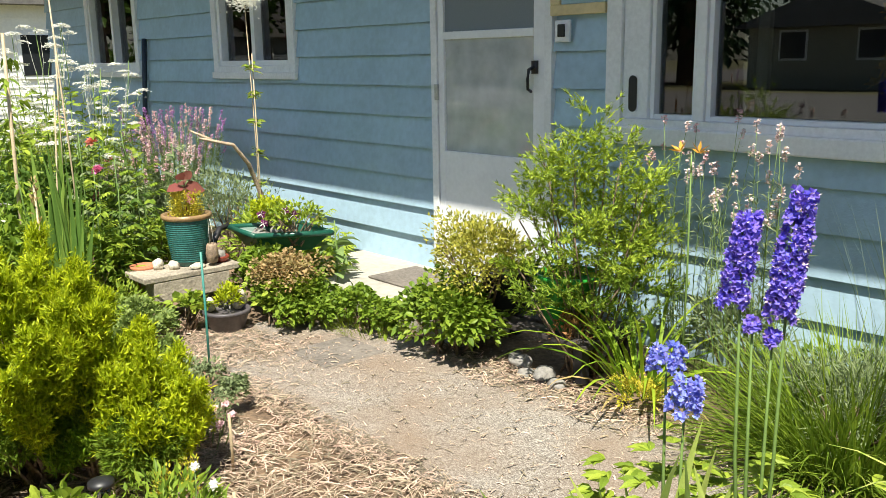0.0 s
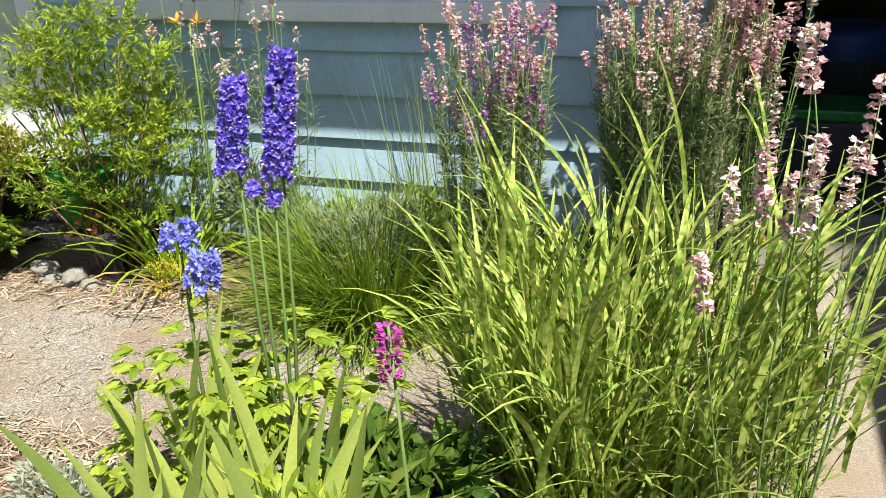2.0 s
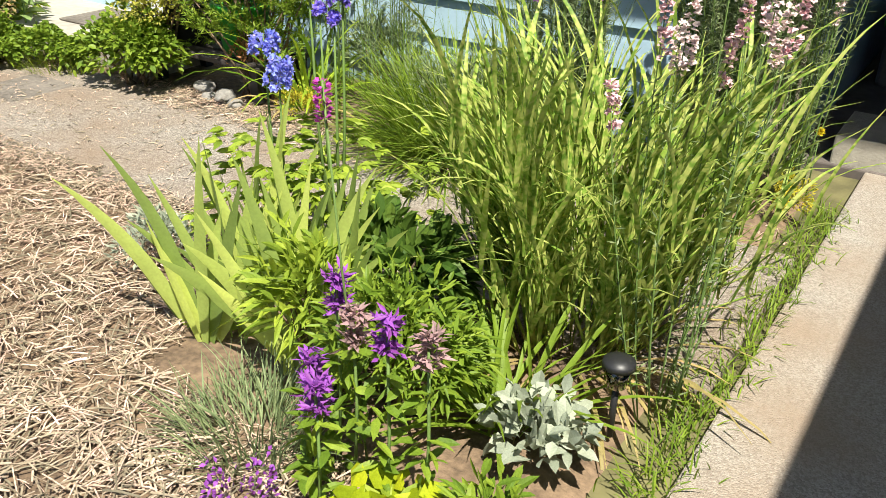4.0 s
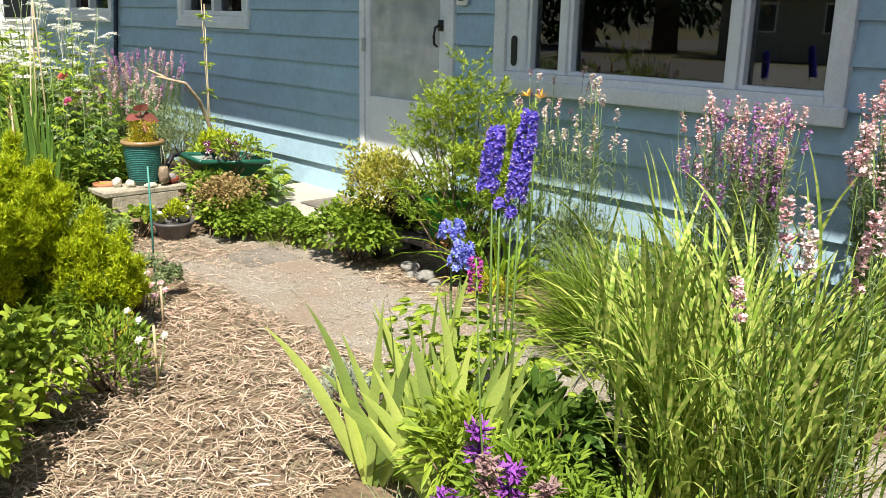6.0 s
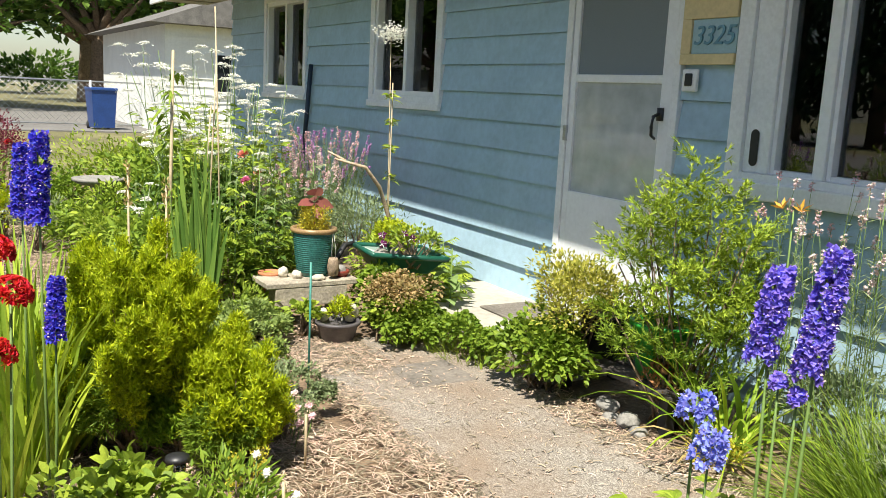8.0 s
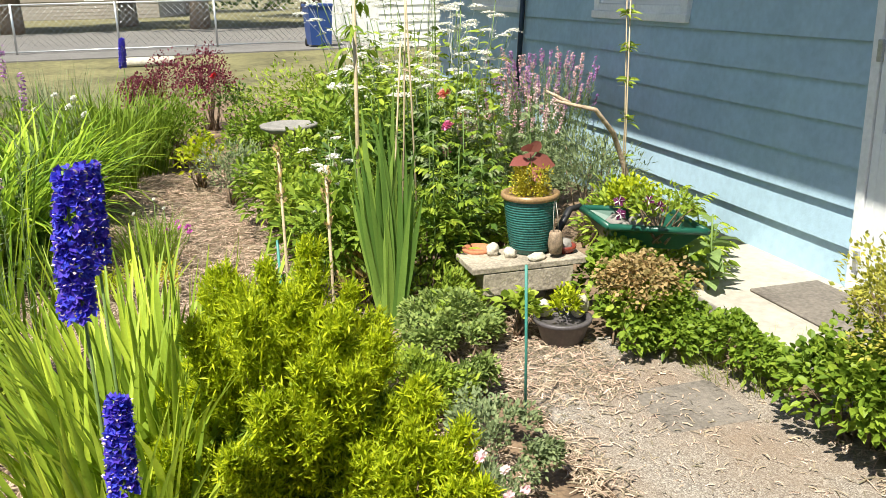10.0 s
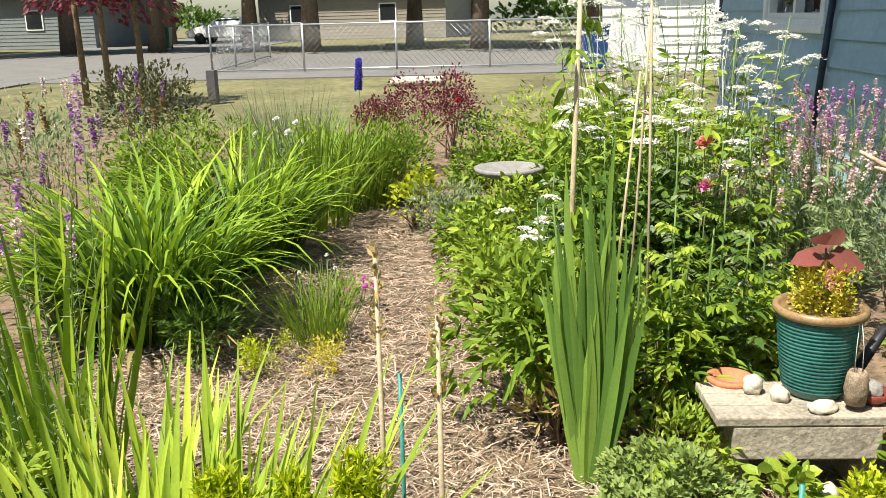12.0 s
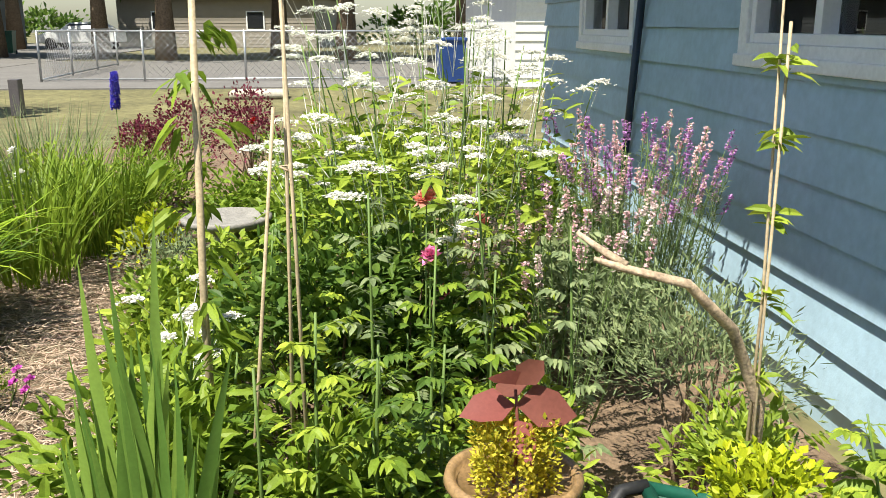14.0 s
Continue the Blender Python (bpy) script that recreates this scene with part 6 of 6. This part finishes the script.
leaf_bush("smoke_bush", "dark purple smoke bush behind the first", "shrub", -6.6, -2.55, (0.85, 0.7, 0.85), G_PURPLE, 2000, 0.035, 0.022, 16)
t = leaf_bush("rose_bush", "green rose bush with one deep red bloom", "shrub", -6.3, -2.3, (0.6, 0.5, 0.55), G_DARK, 500, 0.05, 0.026, 10)
blooms(t, [(-0.1, -0.2, 0.58)], F_RED, 0.05, 4)
t = leaf_bush("white_flowers", "green bush with loose white flowers", "flower", -4.2, -3.75, (0.5, 0.5, 0.65), G_GREY, 700, 0.05, 0.016, 10)
blooms(t, [(0.1, 0.0, 0.70), (0.0, 0.12, 0.66), (0.15, 0.2, 0.55), (0.1, -0.15, 0.6), (0.2, 0.1, 0.62)], F_WHITE, 0.035, 2)
delphinium(-5.25, -3.30, [(0.0, 0.0, 0.80, 1.05, 0.028)], "blue delphinium spike at the end of the bed", F_BLUE, True)
bath = thing("bird_bath", "low round grey stone bird bath among the flowers", "bird bath", -2.5, -2.18, 0)
Mesh().lathe([(0, 0), (0.10, 0), (0.08, 0.04), (0.04, 0.1), (0.035, 0.50), (0.07, 0.56)], 24).make("pedestal", STONEGREY, bath)
Mesh().lathe([(0, 0.56), (0.13, 0.565), (0.18, 0.59), (0.185, 0.61), (0.17, 0.613), (0.11, 0.595), (0, 0.59)], 28).make("basin", STONEGREY, bath)
leaf_bush("perennial_foliage", "pale green leafy stems before the bird bath", "plant", -2.15, -2.22, (0.6, 0.5, 0.60), G_LIGHT, 1100, 0.06, 0.02, 12, False)
def solar_light(x, y, h, mat, label):
    """A small path light: spike, clear cup and a flat cap."""
    sol = thing("solar_light", label, "garden light", x, y, 0, "path lights")
    Mesh().tube([(0, 0, 0), (0, 0, h)], 0.008, 0.008, 8).make("spike", mat, sol)
    Mesh().lathe([(0, h), (0.022, h), (0.028, h + 0.05), (0.024, h + 0.05), (0, h + 0.004)], 20).make("cup", GLASS, sol, "clear plastic cup")
    Mesh().lathe([(0, h + 0.05), (0.038, h + 0.052), (0.036, h + 0.066), (0.012, h + 0.074), (0, h + 0.074)], 20).make("cap", mat, sol)
    return sol


solar_light(-3.60, -2.74, 0.16, METAL, "small round metal solar path light on a spike")
solar_light(1.60, -2.60, 0.12, BLACK, "small black solar path light by the golden shrub")
solar_light(4.08, -1.97, 0.14, BLACK, "small black solar path light beside the ornamental grass")

for x, y, sz, mt, n in ((-2.2, -2.35, (0.7, 0.4, 0.5), G_MID, 1300), (-1.6, -2.25, (0.7, 0.4, 0.55), G_LIGHT, 1300), (-3.9, -2.2, (1.2, 0.7, 0.55), G_MID, 1800), (-4.9, -3.6, (1.2, 0.9, 0.55), G_LIGHT, 1600), (-2.2, -0.75, (1.2, 0.8, 0.55), G_GREY, 2200), (-3.6, -0.7, (1.5, 0.8, 0.7), G_MID, 2200), (-5.2, -0.8, (1.6, 1.1, 0.7), G_LIGHT, 2200), (-3.2, -4.3, (1.2, 0.8, 0.7), G_MID, 1800), (-0.2, -4.2, (1.6, 1.2, 0.6), G_MID, 1800), (0.2, -3.6, (0.9, 0.5, 0.4), G_LIGHT, 900)):
    leaf_bush("perennial_foliage", "dense mixed green perennial foliage in the border", "plant", x, y, sz, mt, n, 0.06, 0.022, 18, False)
leaf_bush("mint", "green leaves hanging below the wheelbarrow tray", "plant", -0.16, -1.00, (0.62, 0.36, 0.36), G_MID, 1700, 0.04, 0.024, 16, False)
for i in range(9):
    x, y = -4.6 + i * 0.42, -4.9 + 0.3 * math.sin(i * 2.3)
    spire_plant("mullein", "slender tall seedy stem in the far border", "plant", x, y, 5, 1.0, 0.16, G_GREY, (F_PURPLE, G_BROWN, F_PALE)[i % 3], None, 0.05, 0.16, 0.014, "seedy stems", 0.2, 60)


def lobed_plant(x, y, height, label, mat, n=16, leaf=0.10, z=0.0):
    """A leafy upright perennial: a stalk with divided leaves, each leaf a part."""
    t = thing("lobed_perennial", label, "plant", x, y, z, "lobed perennials")
    top = np.array([rng.normal() * 0.05, rng.normal() * 0.05, height])
    stems(Mesh(), [np.zeros(3)], [top], 0.006, 0.003, 0.05, 6, 5).make("stalk", STEM, t)
    for i in range(n):
        q = 0.12 + 0.88 * i / n
        az = i * 2.4 + rng.normal() * 0.3
        L = leaf * (1.25 - 0.6 * q) * rng.uniform(0.8, 1.2)
        ax = np.array([math.cos(az), math.sin(az), 0.35])
        sd = np.array([-math.sin(az), math.cos(az), 0.0])
        m = Mesh()
        k = 4
        for s in (-1, 1):
            f = np.linspace(0.25, 0.85, k)[:, None]
            leaves(m, top * q + ax * L * f, ax[None] * 0.75 + sd[None] * s * 0.9 + np.zeros((k, 3)) + [0, 0, -0.25], L * 0.55 * (1.1 - f[:, 0] * 0.5), L * 0.2, 0.2, False, 0.4)
        leaves(m, (top * q + ax * L * 0.8)[None], (ax + [0, 0, -0.3])[None], L * 0.6, L * 0.24, 0.2, False, 0.4)
        m.tube([top * q, top * q + ax * L * 0.9], 0.0016, 0.001, 3)
        m.make("leaf", mat, t, smooth=False)
    return t


r_ = random.Random(21)
for i in range(46):
    x, y = r_.uniform(-2.6, -0.55), r_.uniform(-2.05, -1.05)
    if abs(x + 0.36) < 0.22 and y > -1.72:
        continue
    lobed_plant(x, y, r_.uniform(0.45, 0.95), "upright perennial with divided green leaves", (G_MID, G_LIGHT, G_DARK, G_MID, G_GREY)[i % 5], r_.randint(12, 22), r_.uniform(0.06, 0.13))
for i in range(8):
    lobed_plant(r_.uniform(-1.0, -0.2), r_.uniform(-0.62, -0.25), r_.uniform(0.25, 0.5), "light green ferny plant by the foot of the siding", G_LIGHT, 12, 0.12)
for x, y in ((-0.52, -0.36), (-0.82, -0.30), (-0.3, -0.52)):
    t = thing("broad_leaf_plant", "plant with broad mid-green leaves against the siding", "plant", x, y, 0.0, "broad-leaved plants")
    for i in range(12):
        az = r_.uniform(0, 6.283)
        m = Mesh()
        leaves(m, np.array([[0, 0, r_.uniform(0.04, 0.24)]]), np.array([[math.cos(az), math.sin(az), 0.55]]), r_.uniform(0.14, 0.22), 0.075, 0.2, False, 0.5)
        m.make("leaf", G_MID, t)

leaf_bush("weigela", "dark bronze-green bushy shrub at the far border", "shrub", -6.2, -5.4, (1.2, 1.1, 1.0), leafy("leaf_bronze", (0.11, 0.115, 0.05)), 2400, 0.06, 0.03, 20)
leaf_bush("weigela", "dark green bushy shrub at the far border", "shrub", -5.6, -7.2, (1.3, 1.2, 1.0), G_DARK, 2000, 0.06, 0.03, 20)
leaf_bush("perennial_foliage", "fresh green bushy border plants by the street lawn", "plant", -3.6, -6.4, (1.6, 1.2, 0.8), G_MID, 2200, 0.06, 0.024, 20)
grass_clump("border_grass", "soft tall green grass at the far border", "grass", -4.4, -3.25, 500, 0.75, 0.010, G_MID, 0.26, (1.1, 1.54), (0.2, 1.0), seg=5)
grass_clump("border_grass", "soft tan-green seed grass at the end of the bed", "grass", -6.0, -4.1, 500, 0.8, 0.006, G_GREY, 0.4, (1.0, 1.54), (0.1, 0.7), seg=5)


# ---- trees and distance ----
def conifer(x, y, h, r, label, mat, n=2600, weep=0.5, group="conifers"):
    t = thing("conifer_tree", label, "tree", x, y, 0, group)
    Mesh().tube([(0, 0, -0.05), (0.05, 0, h * 0.5), (0, 0, h)], 0.03 * h, 0.02, 9).make("trunk", BARK, t)
    m, b = Mesh(), Mesh()
    nb = 110
    for i in range(nb):
        q = (i + 0.5) / nb
        z = h * (0.10 + 0.88 * q)
        a = i * 2.4 + rng.normal() * 0.3
        L = r * (1 - q) ** 0.8 * rng.uniform(0.7, 1.1) + 0.15
        tip = np.array([math.cos(a) * L, math.sin(a) * L, z - weep * L * 0.5])
        if i % 2 == 0:
            stems(b, [np.array([0, 0, z])], [tip], 0.035, 0.01, 0.05, 4, 4)
        k = n // nb
        s = rng.uniform(0.12, 1.0, (k, 1))
        p = np.array([0, 0, z]) + (tip - np.array([0, 0, z])) * s + rng.normal(size=(k, 3)) * [0.16 * L, 0.16 * L, 0.07 * L]
        d = unit(tip - np.array([0, 0, z])) * 0.5 + np.array([0, 0, -weep]) + rng.normal(size=(k, 3)) * 0.35
        leaves(m, p, d, 0.06 * r + rng.uniform(0.15, 0.4, k), 0.14 + 0.03 * r)
    m.make("crown", mat, t, smooth=False)
    b.make("limbs", BARK, t)
    return t


def broad_tree(x, y, h, r, label, mat, n=4200, group="street trees"):
    t = thing("tree", label, "tree", x, y, 0, group)
    Mesh().tube([(0, 0, -0.05), (0.1, 0.05, h * 0.25), (0, 0, h * 0.55)], 0.05 * h, 0.02 * h, 10).make("trunk", BARK, t)
    p, d = lumps(n, (2 * r, 2 * r, h * 0.75), 26)
    p[:, 2] += h * 0.12
    b = Mesh()
    idx = rng.integers(0, n, 18)
    stems(b, np.tile([[0, 0, h * 0.3]], (18, 1)), p[idx], 0.02 * h, 0.02, 0.1, 5, 5)
    b.make("limbs", BARK, t)
    m = Mesh()
    leaves(m, p, d + rng.normal(size=(n, 3)) * 0.6, rng.uniform(0.3, 0.6, n), 0.3)
    m.make("crown", mat, t, smooth=False)
    return t


FIR = leafy("leaf_fir", (0.035, 0.075, 0.025), 0.35, 0.15)
CEDAR = leafy("leaf_cedar", (0.16, 0.22, 0.04), 0.35, 0.25)
conifer(-21.0, 9.5, 13.0, 6.0, "weeping yellow-green cedar behind the house", CEDAR, 16000, 1.4)
conifer(-15.0, 14.0, 11.0, 4.4, "yellow-green cedar beyond the house", CEDAR, 5000, 1.2)
for x, y, h, r in ((-18.5, -31.0, 20, 4.0), (-24.0, -32.0, 21, 4.8), (-13.0, -33.0, 8, 2.2), (-29.0, -30.0, 15, 5.0), (-36.0, -33.0, 20, 6.0), (4.0, -42.0, 13, 3.6), (14.0, -39.0, 17, 4.6), (22.0, -36.0, 14, 4.0)):
    conifer(x, y, h, r, "tall dark fir across the street", FIR, 7000, 0.5)
for x, y, h, r in ((-38.0, -16.5, 9, 4.0), (-37.0, -12.0, 8.5, 3.6), (-50.0, -20.0, 10, 4.5), (-60.0, -14.0, 12, 6.0), (-62.0, -2.0, 11, 5.5), (-40.0, -5.0, 9, 4.0), (-46.0, 4.0, 10, 5.0), (-36.0, -24.0, 10, 4.6), (-35.0, -9.0, 9, 4.4), (-34.0, -2.0, 8.5, 4.2), (-38.0, -20.5, 9, 4.2), (-60, -34, 12, 6), (-33.0, 2.6, 9, 4.4), (-34.5, 6.5, 9.5, 4.6)):
    broad_tree(x, y, h, r, "leafy street tree with a dark trunk", G_DARK, 3600)
for y in range(-60, 40, 9):
    leaf_bush("hedge", "dark green clipped hedge across the street", "hedge", -66.0, y, (4.0, 9.5, 4.2), G_DARK, 900, 0.5, 0.3, 18, z=-1.5, group="hedges", branches=0)
t = thing("street_sapling", "slim dark tree trunks with drooping leaves at the lawn edge", "tree", -13.0, -9.0, 0)
for dx, dy in ((0, 0), (0.2, 0.5), (-0.3, 0.9)):
    Mesh().tube([(dx, dy, 0), (dx + 0.05, dy, 1.6), (dx, dy + 0.1, 3.2)], 0.06, 0.035, 8).make("trunk", BARK, t)
p, d = lumps(1500, (2.4, 2.8, 2.6), 16)
m = Mesh()
leaves(m, p * [1, 1, 0.8] + [0, 0.4, 0.75], d + np.array([0, 0, -0.9]), 0.16, 0.09)
m.make("crown", G_PURPLE, t, smooth=False)
post = slab("electricity_post", (-13.2, -6.9, 0), (-13.0, -6.75, 0.55), GREYPLASTIC, "short grey utility box at the lawn edge", "utility box", kind="")

# ---- straw mulch ----
def straw_field(name, label, n, regions, lo=0.02, hi=0.095):
    m = Mesh()
    area = np.array([(x1 - x0) * (y1 - y0) for x0, x1, y0, y1 in regions])
    idx = rng.choice(len(regions), n, p=area / area.sum())
    R = np.array(regions)[idx]
    px, py = R[:, 0] + (R[:, 1] - R[:, 0]) * rng.uniform(0, 1, n), R[:, 2] + (R[:, 3] - R[:, 2]) * rng.uniform(0, 1, n)
    a, L, w = rng.uniform(0, 6.283, n), rng.uniform(lo, hi, n), rng.uniform(0.0015, 0.0048, n)
    d = np.stack([np.cos(a), np.sin(a), rng.normal(size=n) * 0.10], 1)
    s = np.stack([-np.sin(a), np.cos(a), rng.normal(size=n) * 0.3], 1) * w[:, None]
    c = np.stack([px, py, 0.010 + rng.uniform(0, 0.014, n)], 1)
    h = np.array([0, 0, 1.0]) * w[:, None] * 0.5
    e0, e1 = c - d * L[:, None] / 2, c + d * L[:, None] / 2
    mid = c + h * 2
    v = np.stack([e0 - s / 2, e0 + s / 2, mid - s / 2, mid + s / 2, e1 - s / 2, e1 + s / 2, mid - h * 2], 1)
    m.many(v, [(0, 1, 3, 2), (2, 3, 5, 4), (0, 6, 1), (6, 4, 5)])
    return tagged(m.make(name, STRAW, smooth=False), label, "straw", "", "stuff")


straw_field("straw_mulch", "thick layer of pale chopped straw on the garden path", 62000,
            [(1.2, 3.0, -3.9, -1.72), (-4.2, 1.4, -3.9, -1.9), (2.6, 4.2, -4.2, -2.6), (-0.4, 0.5, -2.0, -1.3), (3.0, 4.2, -2.7, -2.4)])
straw_field("straw_edge", "straw drifted over the edges of the walk", 5200, [(0.7, 2.9, -1.80, -1.64), (0.7, 2.9, -1.78, -1.67), (0.9, 3.6, -0.92, -0.76), (1.3, 2.2, -1.0, -0.74), (-0.1, 0.6, -1.72, -1.30)], 0.015, 0.08)
straw_field("straw_scraps", "thin scatter of straw on the concrete walk", 2600, [(0.1, 2.6, -1.74, -0.9), (1.0, 2.6, -0.95, -0.7), (2.5, 4.2, -1.0, -0.66), (-0.2, 0.9, -1.74, -1.2), (0.05, 1.0, -1.74, -1.2)], 0.012, 0.045)
vg = Mesh()
n = 1000
p = np.stack([4.225 + rng.normal(size=n) * 0.035, rng.uniform(-2.2, -0.35, n), np.zeros(n)], 1)
blades(vg, p, rng.uniform(0, 6.283, n), rng.uniform(0.3, 1.5, n), rng.uniform(0.03, 0.10, n), 0.004, rng.uniform(0.3, 1.5, n), 4)
tagged(vg.make("joint_weeds", G_MID), "thin strip of weeds in the driveway joint", "weeds", "", "stuff")

# ---- siding boards, each a piece of the front wall ----
k = 0
while 0.098 + k * PITCH < 2.34:
    z0 = 0.098 + k * PITCH
    z1 = min(z0 + PITCH - 0.003, 2.34)
    x = X0 - 0.01
    for a, b, c, d in OPENINGS:
        if d <= z0 or c >= z1:
            continue
        board(x, a + 0.002, z0, z1, z0, z0 + PITCH)
        if c > z0:
            board(a + 0.002, b - 0.002, z0, c + 0.01, z0, z0 + PITCH)
        if d < z1:
            board(a + 0.002, b - 0.002, d - 0.01, z1, z0, z0 + PITCH)
        x = b - 0.002
    board(x, X1 - 0.05, z0, z1, z0, z0 + PITCH)
    k += 1
